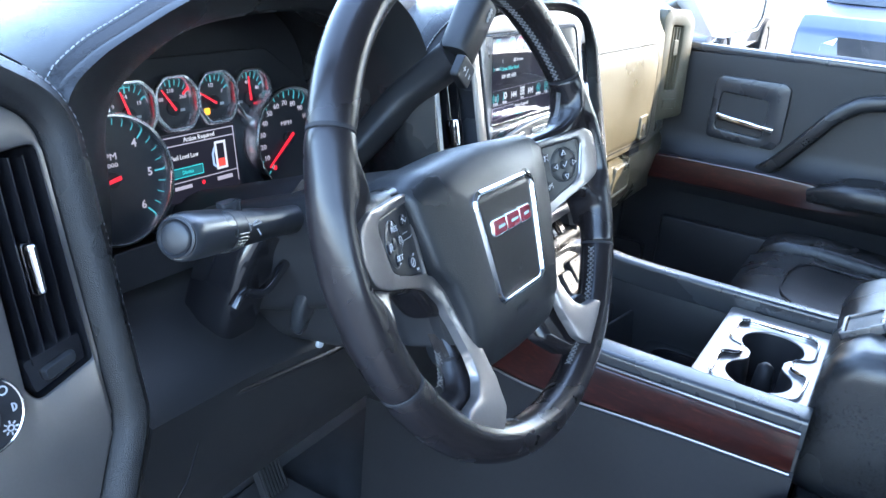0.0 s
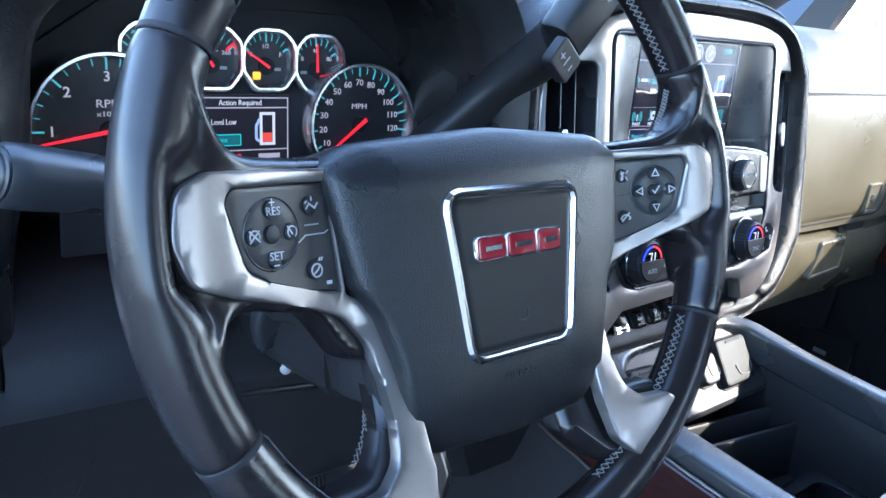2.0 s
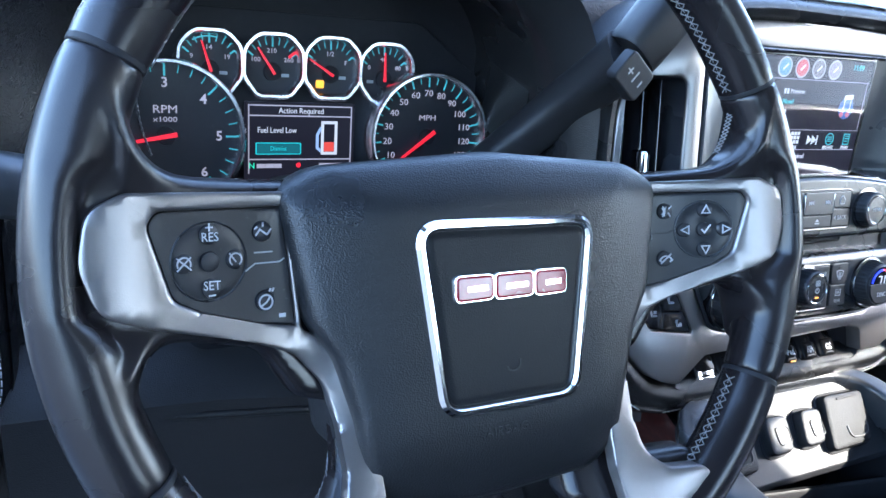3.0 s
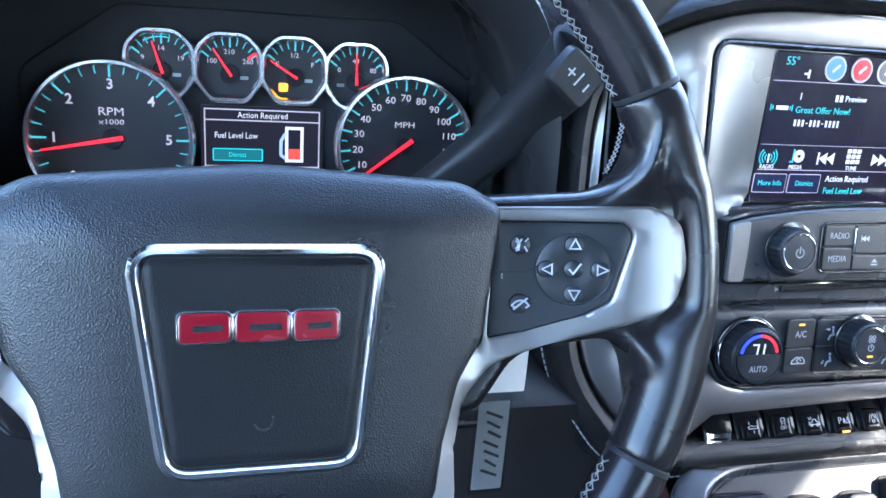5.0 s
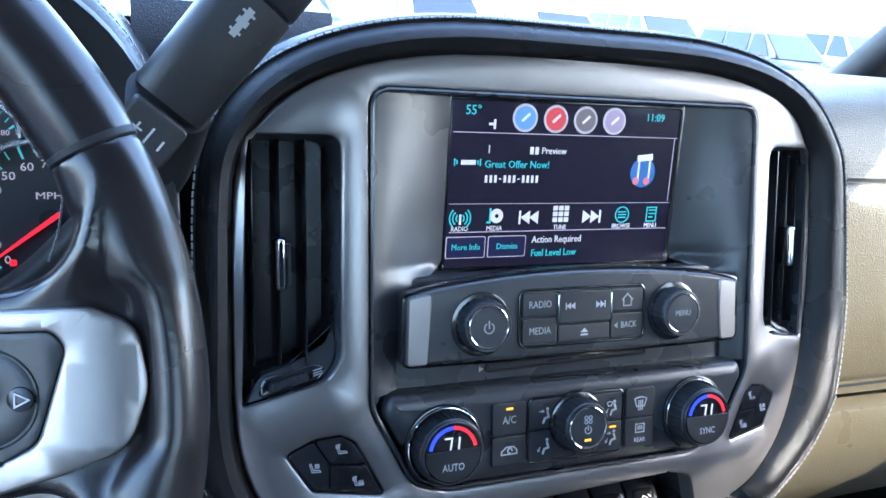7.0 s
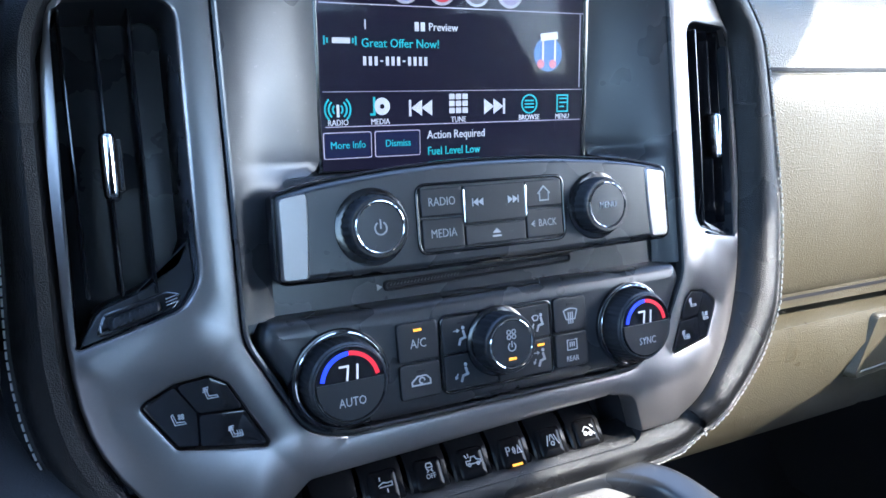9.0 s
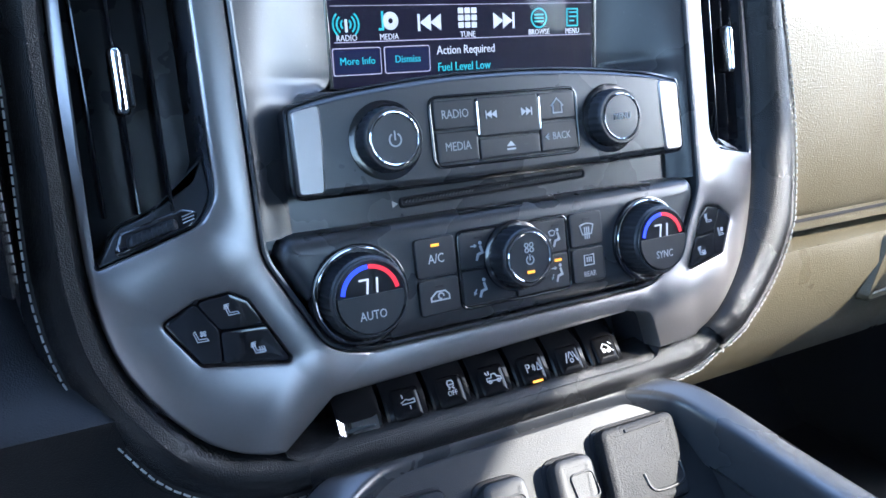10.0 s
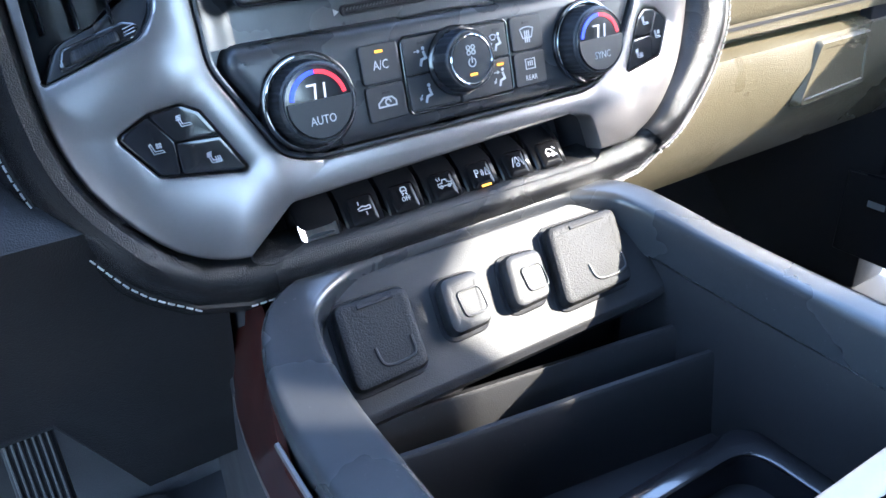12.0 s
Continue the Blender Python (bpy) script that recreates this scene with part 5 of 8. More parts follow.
# ---- upright vents beside the screen
def stack_vent(s):
    v = thing("air_vent", STACK @ Vector((s * 0.19, 0.03, 0)), "gloss black upright air vent with slim vanes beside the screen", "air vent", "stack vents")
    o = L_VENT if s < 0 else R_VENT
    turn = (lambda q: q) if s < 0 else (lambda q: q[::-1])
    part("vent_well", raised(o, [(0.0008, -0.006), (0, -0.003), (-0.0015, -0.03), (-0.002, -0.045)], False, True), VENT_BLACK, v, m=STACK, warp=recede)
    for i in range(3):
        u = s * (0.2105 - 0.0148 * i)
        q = rect(u - 0.0008, -0.024, u + 0.0008, 0.111, 0.0005, 2)
        part("vane", raised(q, [(0, -0.036), (0, -0.009), (-0.0005, -0.0078)], False, True), PIANO, v, m=STACK, warp=recede)
    u = s * 0.1960
    part("vane_tab", raised(rpoly([(u - 0.0034, 0.022), (u + 0.0034, 0.022), (u + 0.0034, 0.054), (u - 0.0034, 0.054)], 0.0032, 5), [(0, -0.012), (0, -0.003), (-0.0012, -0.0005), (-0.0024, 0.0004)], False, True), CHROME, v, "bright thumb tab", m=STACK, warp=recede)
    part("tab_grip", raised(rpoly([(u + 0.0036, 0.026), (u + 0.0058, 0.026), (u + 0.0058, 0.050), (u + 0.0036, 0.050)], 0.0009, 3), [(0, -0.010), (0, -0.0035), (-0.0005, -0.0028)], False, True), BUTTON, v, m=STACK, warp=recede)

    def slope(co):
        """The scoop falls back from its lower edge into the vent."""
        return recede(Vector((co.x, co.y, co.z - 0.30 * max(0.0, co.y + 0.040))))
    scoop = rpoly([(s * 0.2175, -0.0470, 0.001), (s * 0.2080, -0.0300, 0.012), (s * 0.1860, -0.0215, 0.02), (s * 0.1700, -0.0110, 0.012), (s * 0.1632, 0.0030, 0.001), (s * 0.1628, -0.0190, 0.012), (s * 0.1712, -0.0318, 0.012)], 0.004, 5)
    part("vent_scoop", raised(turn(scoop), [(0, -0.03), (0, -0.0056), (-0.0008, -0.0044)], False, True), SATIN, v, "smooth scooped sill", m=STACK, warp=slope)
    bay = rpoly([(s * 0.2105, -0.0432), (s * 0.1740, -0.0322), (s * 0.1690, -0.0255), (s * 0.1770, -0.0235), (s * 0.2060, -0.0315)], 0.004, 5)
    part("wheel_bay", raised(turn(bay), [(0, -0.012), (0, -0.0046), (-0.0010, -0.0040)], False, True), PIANO, v, m=STACK, warp=slope)
    wb = rpoly([(s * 0.2040, -0.0400), (s * 0.1800, -0.0325), (s * 0.1805, -0.0268), (s * 0.2030, -0.0335)], 0.0026, 5)
    part("thumb_wheel", raised(turn(wb), [(0, -0.012), (0, -0.0030), (-0.0008, -0.0016), (-0.0020, -0.0009)], False, True), BUTTON, v, m=STACK, warp=slope)
    for k_ in range(9):
        a_ = s * (0.2010 - 0.0023 * k_)
        b_ = -0.0375 + 0.0007 * k_
        part("wheel_rib", strokes([[(a_, b_), (a_, b_ + 0.0042)]], 0.0007, -0.0010, 0.0005), BUTTON, v, m=STACK, warp=slope)
    for st_ in ([(s * 0.2072, -0.0395), (s * 0.2072, -0.0365)], [(s * 0.1775, -0.0300), (s * 0.1725, -0.0285)], [(s * 0.1775, -0.0285), (s * 0.1725, -0.0270)], [(s * 0.1775, -0.0270), (s * 0.1725, -0.0255)]):
        part("wheel_mark", strokes([st_], 0.0005, -0.0038), MARK, v, m=STACK, warp=slope)


stack_vent(-1)
stack_vent(1)

# ---- row of toggle keys under the silver trim
row = thing("toggle_row", STACK @ Vector((-0.02, -0.15, -0.02)), "row of gloss black toggle keys with chrome tips", "switch row")
part("row_well", raised(rpoly([(-0.146, -0.156), (0.1045, -0.156), (0.098, -0.119), (-0.118, -0.119)], 0.006, 4), [(0.004, -0.006), (0.002, -0.030), (0, -0.045)], False, True), MATTE, row, m=STACK)
for i in range(7):
    u = -0.1015 + 0.0283 * i
    sec = [(-0.1315, -0.038), (-0.1295, -0.028), (-0.1400, -0.018), (-0.1535, -0.011), (-0.1575, -0.0115), (-0.1585, -0.016), (-0.1560, -0.030)]
    w = 0.0128
    bm = bmesh.new()
    skin(bm, [[(u + dx, a * 1.0 + da, b + dn) for a, b in sec] for dx, da, dn in ((-w, 0, -0.0012), (-w + 0.0012, 0, 0), (w - 0.0012, 0, 0), (w, 0, -0.0012))], True, True, True)
    k = part("toggle_key", bm, TOGGLE, row, m=STACK)
    cb = bmesh.new()
    skin(cb, [[(u + dx, -0.1558, -0.0106), (u + dx, -0.1578, -0.0108), (u + dx, -0.1590, -0.0140), (u + dx, -0.1585, -0.0170)] for dx in (w - 0.0010, w + 0.0010)], False)
    part("chrome_tip", cb, CHROME, k, "chrome tip", m=STACK)
    K = STACK @ Matrix.Translation((u, -0.1468, -0.0142)) @ Matrix.Rotation(radians(-28), 4, "X")
    if i == 0:
        toe = bmesh.new()
        skin(toe, [[(u + dx, -0.1490 + dv, -0.0128), (u + dx, -0.1560 + dv, -0.0102), (u + dx, -0.1592 + dv, -0.0120), (u + dx, -0.1596 + dv, -0.0180)] for dx, dv in ((-w - 0.0006, 0.004), (-w + 0.001, 0.0016), (-w + 0.004, 0.0), (-w + 0.008, -0.0003), (w - 0.006, 0.0), (w - 0.003, 0.001))], False)
        part("chrome_toe", toe, CHROME, k, "rounded chrome end", m=STACK)
    else:
        part("key_pad", raised(rect(-0.0088, -0.0095, 0.0088, 0.0085, 0.003), [(0, 0.0004), (-0.0005, 0.0012), (-0.0016, 0.0018), (-0.0034, 0.0022), (-0.0060, 0.0024)], False, True), TOGGLE, k, m=K, smooth=75)
    truck = [[(-0.0055, -0.0015), (-0.0055, 0.0008), (-0.0020, 0.0008), (-0.0012, 0.0032), (0.0018, 0.0032), (0.0026, 0.0010), (0.0055, 0.0004), (0.0055, -0.0015), (-0.0055, -0.0015)], arc(-0.0034, -0.0018, 0.0011, 0, 360, 8), arc(0.0034, -0.0018, 0.0011, 0, 360, 8)]
    wedge = [[(-0.0020, 0.0000), (-0.0005, 0.0040), (0.0005, 0.0040), (0.0020, 0.0000)]]
    ln = [[[(-0.0045, 0.0), (-0.0010, 0.0016), (0.0015, 0.0008), (0.0050, 0.0012), (0.0050, -0.0012), (0.0010, -0.0012), (-0.0040, -0.0012)], [(-0.0030, 0.0030), (-0.0030, 0.0050)], [(0.0010, -0.0030), (0.0010, -0.0050)]],
          [[(-0.0022, 0.0050), (-0.0014, 0.0064), (0.0014, 0.0064), (0.0022, 0.0050), (0.0022, 0.0036), (-0.0022, 0.0036), (-0.0022, 0.0050)], [(-0.0020, 0.0026), (-0.0008, 0.0016), (-0.0020, 0.0006)], [(0.0020, 0.0026), (0.0008, 0.0016), (0.0020, 0.0006)]],
          truck + [[(-0.0045, 0.0030), (-0.0056, 0.0050)], [(-0.0030, 0.0034), (-0.0030, 0.0054)]],
          [[(-0.0058, -0.0024), (-0.0058, 0.0030), (-0.0036, 0.0030), (-0.0030, 0.0018), (-0.0036, 0.0004), (-0.0058, 0.0004)], arc(-0.0024, 0.0, 0.0020, -40, 40, 5), arc(-0.0024, 0.0, 0.0034, -40, 40, 5), [(0.0026, -0.0022), (0.0040, 0.0030), (0.0058, -0.0022), (0.0026, -0.0022)]],
          wedge + [[(-0.0050, -0.0030), (-0.0028, 0.0038)], [(0.0050, -0.0030), (0.0028, 0.0038)], arc(0.0, -0.0022, 0.0014, 0, 360, 8)],
          [[(-0.0050, 0.0004), (-0.0022, 0.0034), (0.0010, 0.0020), (0.0030, -0.0010), (0.0050, -0.0030)], arc(-0.0030, -0.0016, 0.0013, 0, 360, 8), arc(0.0012, -0.0022, 0.0013, 0, 360, 8), [(0.0030, 0.0040), (0.0048, 0.0022)]]]
    if 1 <= i <= 6:
        part("key_mark", strokes([[(p[0] * 0.85, p[1] * 0.85) for p in q] for q in ln[i - 1]], 0.0006, 0.0026), MARK, k, m=K)
        if i == 2:
            lettering("OFF", 0.0042, 0, -0.002, 0.0026, MARK, k, K, stretch=0.85)
        if i == 4:
            part("indicator", strokes([[(-0.003, -0.0085), (0.003, -0.0085)]], 0.0014, 0.0024), GLOW_AMBER, k, "amber lamp", m=K)


# ---------------------------------------------------------------- steering wheel
wheel = thing("steering_wheel", (0, 0, 0.65), "black leather steering wheel with silver spokes and chrome-framed hub", "steering wheel")
RC, RR = 0.012, 0.1800
THICK_U, THICK_N = 0.0148, 0.0158


def rim_pt(deg, dr=0.0, n=0.0):
    a = radians(deg)
    return Vector(((RR + dr) * math.cos(a), RC + (RR + dr) * math.sin(a), n - 0.006 - 0.04 * RR * math.sin(a)))


def rim_piece(a0, a1, shrink=1.0, swell=0.0):
    seg = max(6, int(abs(a1 - a0) / 2.5))
    loops = []
    for i in range(seg + 1):
        d = a0 + (a1 - a0) * i / seg
        k = shrink * (1.0 if 0 < i < seg else 0.965) * (1 + swell * math.sin(math.pi * i / seg))
        near = min(abs(d - 1.5) * (1.0 if d > 1.5 else 1.25), abs(d - 178.5) * (1.0 if d < 178.5 else 1.25))
        f = max(0.0, min(1.0, (12.5 - near) / 4.5))
        f = f * f * (3 - 2 * f)
        lp = []
        for t in [2 * math.pi * j / 20 for j in range(20)]:
            c = math.cos(t)
            lp.append(rim_pt(d, 0.003 * f + (THICK_U - 0.003 * f if c > 0 else THICK_U * (1 - 0.48 * f)) * k * c, THICK_N * k * math.sin(t)))
        loops.append(lp)
    return skin_bm(loops)


part("rim_top", rim_piece(26, 154), RIM_LEATHER, wheel, "smooth black leather upper rim", m=WHEEL)
part("rim_bottom", rim_piece(207.5, 332.5), RIM_LEATHER, wheel, "smooth black leather lower rim", m=WHEEL)
for d in (25.75, 154.25, 207.25, 332.75):
    part("rim_seam", rim_piece(d - 0.5, d + 0.5, 0.975), MATTE, wheel, m=WHEEL)


# cross stitching along the inside of the rim
RIM_THREAD = surface("grey_thread", (0.20, 0.195, 0.195), 0.7, vary=0.15, patch=60)


def cross_stitch(a0, a1, count):
    bm = bmesh.new()

    def inside(d, t):
        t = radians(t)
        return rim_pt(d, (THICK_U + 0.0005) * math.cos(t), (THICK_N + 0.0005) * math.sin(t))
    for i in range(count):
        d0, d1 = a0 + (a1 - a0) * i / count, a0 + (a1 - a0) * (i + 1) / count
        wob = 0.12 * (d1 - d0) * noise.noise((i * 1.7, a0, 0.3))
        for t0, t1 in ((167, 187), (187, 167)):
            sweep([inside(d0 + wob + (d1 - d0) * k / 3, t0 + (t1 - t0) * k / 3) for k in range(4)], round_section(0.00027, 5), bm=bm)
        sweep([inside(d0, 177), inside(d0 + 0.8 * (d1 - d0), 177)], round_section(0.00026, 4), bm=bm)
    part("rim_stitching", bm, RIM_THREAD, wheel, "grey cross stitching", m=WHEEL)


cross_stitch(27, 84, 36)
cross_stitch(96, 153, 36)
cross_stitch(-72, -29, 27)
cross_stitch(209, 252, 27)


def cross_row(path, across, count, sides=(1, -1)):
    """Crossed threads along a short leather edge, mirrored to both sides of the wheel."""
    line = smooth_line(path, 6)
    for side in sides:
        bm = bmesh.new()
        pts = [Vector((side * p.x, p.y, p.z)) for p in line]
        w = Vector((side * across[0], across[1], across[2]))

        def on(f):
            f = max(0.0, min(0.9999, f)) * (len(pts) - 1)
            return pts[int(f)].lerp(pts[int(f) + 1], f - int(f))
        for i in range(count):
            f0, f1 = i / count, (i + 1) / count
            sweep([on(f0) - w, on(f1) + w], round_section(0.00027, 5), bm=bm)
            sweep([on(f0) + w, on(f1) - w], round_section(0.00027, 5), bm=bm)
        part("rim_stitching", bm, RIM_THREAD, wheel, "grey cross stitching", m=WHEEL)


cross_row([(0.1535, 0.0825, -0.010), (0.1528, 0.074, -0.012), (0.1512, 0.064, -0.014), (0.1480, 0.0545, -0.017)], (0.0, 0.0, 0.0022), 15)
cross_row([(0.1580, -0.020, -0.008), (0.1598, -0.034, -0.006), (0.1580, -0.048, -0.004), (0.1545, -0.062, -0.003)], (0.0, 0.0, 0.0022), 18)
cross_row([(0.0772, -0.082, -0.034), (0.0800, -0.093, -0.032), (0.0880, -0.1045, -0.030)], (0.001, 0.0, 0.0035), 9)


def both(fn):
    for s in (-1, 1):
        fn(s)


def mirror(pts, s):
    out = [Vector((s * p[0], p[1])) for p in pts]
    return out if s > 0 else out[::-1]


# leather spoke bodies flow from the rim to the hub
def ease01(f):
    f = max(0.0, min(1.0, f))
    return f * f * (3 - 2 * f)


def bow(co):
    """Spokes are dished: they rise from the hub to the rim."""
    r = math.hypot(co.x, co.y - RC)
    k = max(0.0, min(1.0, (r - 0.095) / 0.08))
    k = k * k * (3 - 2 * k)
    low = max(0.0, min(1.0, (-co.y - 0.05) / 0.07))
    low = low * low * (3 - 2 * low)
    return Vector((co.x, co.y, co.z - 0.0195 + 0.0215 * k + 0.006 * low))


def trim_bow(co):
    """The trim also climbs towards the hub cover below the switches."""
    q = bow(co)
    k = ease01((0.092 - abs(co.x)) / 0.030) * ease01((-0.006 - co.y) / 0.040) * (1.0 - 0.8 * ease01((-0.070 - co.y) / 0.055))
    return Vector((q.x, q.y, q.z + 0.0070 * k))


def cut_grid(bm, s):
    """Divides a flat plate so that it can follow the dish of the spokes."""
    for i in range(1, 24):
        for no, c in (((1, 0, 0), s * (0.03 + 0.0065 * i)), ((0, 1, 0), -0.145 + 0.008 * i)):
            bmesh.ops.bisect_plane(bm, geom=bm.verts[:] + bm.edges[:] + bm.faces[:], plane_co=(c, c, 0), plane_no=no, dist=1e-6)


def spoke_body(s):
    o = rpoly([(0.070, 0.044, 0.01), (0.110, 0.0450, 0), (0.1535, 0.0470, 0.026), (0.1610, 0.088, 0), (0.174, 0.080, 0), (0.184, 0.050, 0), (0.186, 0.01, 0), (0.180, -0.040, 0), (0.172, -0.055, 0), (0.1615, -0.052, 0), (0.1560, -0.014, 0.024), (0.110, -0.026, 0.02), (0.094, -0.050, 0.01), (0.060, -0.06, 0)], 0.01, 5)
    bm = raised(mirror(o, s), [(-0.003, -0.028), (0, -0.020), (0, -0.010), (-0.0015, -0.004), (-0.004, -0.001)], True, True)
    cut_grid(bm, s)
    for v in bm.verts:
        y, z = v.co.y, v.co.z
        v.co = bow(v.co)
        if z > -0.012:
            v.co.z += 0.0065 * max(ease01((y - 0.041) / 0.016), ease01((-0.011 - y) / 0.016)) * ease01((abs(v.co.x) - 0.115) / 0.035)
    grip = bpy.data.meshes.new("grip")
    (gb := rim_piece(-27, 25.5, 1.0, 0.05) if s > 0 else rim_piece(154.5, 207, 1.0, 0.05)).to_mesh(grip)
    gb.free()
    bm.from_mesh(grip)
    bpy.data.meshes.remove(grip)
    ob = part("rim_grip", bm, RIM_LEATHER, wheel, "smooth black leather grip flowing into the spoke", m=WHEEL, smooth=180)
    fuse = ob.modifiers.new("fuse", "REMESH")
    fuse.mode, fuse.voxel_size, fuse.use_smooth_shade = "VOXEL", 0.0013, True
    ease = ob.modifiers.new("ease", "SMOOTH")
    ease.factor, ease.iterations = 0.5, 20
    lo = mirror(rpoly([(0.040, -0.075, 0), (0.074, -0.055, 0.01), (0.077, -0.085, 0.02), (0.088, -0.104, 0.02), (0.118, -0.104, 0.01), (0.126, -0.114, 0), (0.110, -0.136, 0), (0.090, -0.148, 0), (0.062, -0.142, 0.02), (0.040, -0.120, 0.01)], 0.01, 5), s)
    part("lower_spoke", raised(lo, [(-0.006, -0.030), (0, -0.024), (0, -0.013), (-0.003, -0.009), (-0.008, -0.006)], True, True), RIM_LEATHER, wheel, "black leather lower spoke", m=WHEEL, warp=bow)


both(spoke_body)


def hub_side(s):
    o = mirror(rpoly([(0.040, 0.030, 0), (0.084, 0.024, 0.004), (0.084, -0.030, 0.01), (0.077, -0.052, 0.01), (0.074, -0.080, 0.004), (0.040, -0.084, 0)], 0.004, 4), s)
    part("hub_cheek", raised(o, [(-0.010, -0.080), (-0.002, -0.074), (0.0, -0.060), (0.0, -0.024), (-0.003, -0.020)], True, True), PLASTIC, wheel, "black plastic rear cover", m=WHEEL)


both(hub_side)


def spoke_trim(s):
    o = rpoly([(0.097, 0.0395, 0.002), (0.160, 0.0405, 0.01), (0.1735, 0.0345, 0.012), (0.1770, 0.0150, 0.02), (0.1710, -0.0030, 0.014), (0.1520, -0.0100, 0.02), (0.1180, -0.0195, 0.02), (0.0960, -0.0285, 0.015), (0.0840, -0.0430, 0.02), (0.0790, -0.0620, 0.02), (0.0780, -0.0820, 0.02), (0.0815, -0.0990, 0.015),
               (0.0930, -0.1075, 0.01), (0.1120, -0.1085, 0.008), (0.1215, -0.1160, 0.010), (0.1120, -0.1340, 0.02), (0.0900, -0.1420, 0.02), (0.0770, -0.1370, 0.015), (0.0655, -0.1270, 0.01), (0.0620, -0.1060, 0.004), (0.0620, -0.0900, 0.01), (0.0630, -0.0720, 0.02), (0.0640, -0.0500, 0.01), (0.0740, -0.0280, 0.01), (0.0920, -0.0190, 0.004)], 0.008, 5)
    hole = rpoly([(0.0985, 0.0335, 0.001), (0.1500, 0.0335, 0.006), (0.1535, 0.0280, 0.006), (0.1450, -0.0005, 0.008), (0.1350, -0.0060, 0.008), (0.1100, -0.0140, 0.006), (0.0945, -0.0170, 0.002)], 0.003, 4)
    bm = plate(mirror(o, s), [mirror(hole, s)], -0.0045, 0.0035, 0.0013)
    cut_grid(bm, s)
    part("spoke_trim", bm, SILVER, wheel, "satin silver spoke trim", m=WHEEL, warp=trim_bow)
    pm = plate(grow(mirror(hole, s), -0.0003), [], -0.004, 0.0020, 0.0006)
    cut_grid(pm, s)
    pad = part("control_pad", pm, BUTTON, wheel, "black control pad with printed buttons", m=WHEEL, warp=bow)
    cu, cv = s * 0.1300, 0.0132
    part("pad_ring", ring_band(cu, cv, 0.0150, 0.0157, 0.0015, 0.0026, 40), SATIN, pad, m=WHEEL, warp=bow)
    part("pad_dish", lathe(cu, cv, [(0.0149, 0.0019), (0.0130, 0.0026), (0.0060, 0.0026), (0.0050, 0.0023)], 36), BUTTON, pad, m=WHEEL, warp=bow)
    for du, dv in ((0, 0.0104), (0, -0.0104), (0.0104, 0), (-0.0104, 0), (0, 0)):
        part("button", lathe(cu + du, cv + dv, [(0.0040, 0.0022), (0.0037, 0.0034), (0.0026, 0.0038), (0.001, 0.0040)], 20), BUTTON, pad, m=WHEEL, warp=bow)
    h = 0.0040
    if s > 0:
        for du, dv, a in ((0, 0.0104, 90), (0, -0.0104, -90), (0.0104, 0, 0), (-0.0104, 0, 180)):
            q = [Vector((cu + du + 0.0026 * math.cos(radians(a + k)), cv + dv + 0.0026 * math.sin(radians(a + k)))) for k in (0, 125, 235, 360)]
            marks("button_mark", [q], 0.0006, h, MARK, pad, WHEEL, bow)
        marks("button_mark", [[(cu - 0.0020, cv), (cu - 0.0006, cv - 0.0018), (cu + 0.0024, cv + 0.0024)]], 0.0006, h, MARK, pad, WHEEL, bow)
        u = 0.1085
        for v in (0.0235, -0.0020):
            part("button", lathe(u, v, [(0.0044, 0.0016), (0.0040, 0.0032), (0.003, 0.0036), (0.001, 0.0038)], 20), BUTTON, pad, m=WHEEL, warp=bow)
        marks("button_mark", [[(u - 0.001, 0.0212), (u - 0.0014, 0.0235), (u, 0.0258)], arc(u - 0.0032, 0.0235, 0.0018, -60, 60, 5), arc(u - 0.0042, 0.0235, 0.0034, -50, 50, 6), [(u + 0.0014, 0.0226), (u + 0.0024, 0.0208)], [(u + 0.0016, 0.0250), (u + 0.0027, 0.0262)]], 0.0006, 0.0038, MARK, pad, WHEEL, bow)
        marks("button_mark", [arc(u, -0.0042, 0.0038, 35, 145, 8), [(u - 0.0028, -0.0042), (u + 0.0028, 0.0005)], [(u - 0.0036, -0.0026), (u - 0.0024, -0.0034)], [(u + 0.0036, -0.0026), (u + 0.0024, -0.0034)]], 0.0007, 0.0038, MARK, pad, WHEEL, bow)
        part("pad_groove", strokes([[(0.0985, 0.0105), (0.0990, 0.0118), (0.1110, 0.0118), (0.1155, 0.0140)]], 0.0006, 0.0021, 0.0003), MATTE, pad, m=WHEEL, warp=bow)
        part("pad_tick", strokes([[(0.1010, 0.0108), (0.1010, 0.0090)]], 0.0006, 0.0022), DULL_MARK, pad, m=WHEEL, warp=bow)
    else:
        up = WHEEL @ Matrix.Translation((0, 0, -0.0095))
        lettering("RES", 0.0050, cu, cv + 0.0095, h, MARK, pad, up, stretch=0.85)
        lettering("SET", 0.0050, cu, cv - 0.0092, h, MARK, pad, up, stretch=0.85)
        marks("button_mark", [[(cu, cv + 0.0120), (cu, cv + 0.0146)], [(cu - 0.0013, cv + 0.0133), (cu + 0.0013, cv + 0.0133)], [(cu - 0.0012, cv - 0.0130), (cu + 0.0012, cv - 0.0130)]], 0.0006, h, MARK, pad, WHEEL, bow)
        marks("button_mark", [arc(cu - 0.0104, cv, 0.0026, -20, 200, 10), [(cu - 0.0130, cv - 0.0022), (cu - 0.0078, cv + 0.0024)], [(cu - 0.0130, cv + 0.0024), (cu - 0.0078, cv - 0.0022)]], 0.0006, h, MARK, pad, WHEEL, bow)
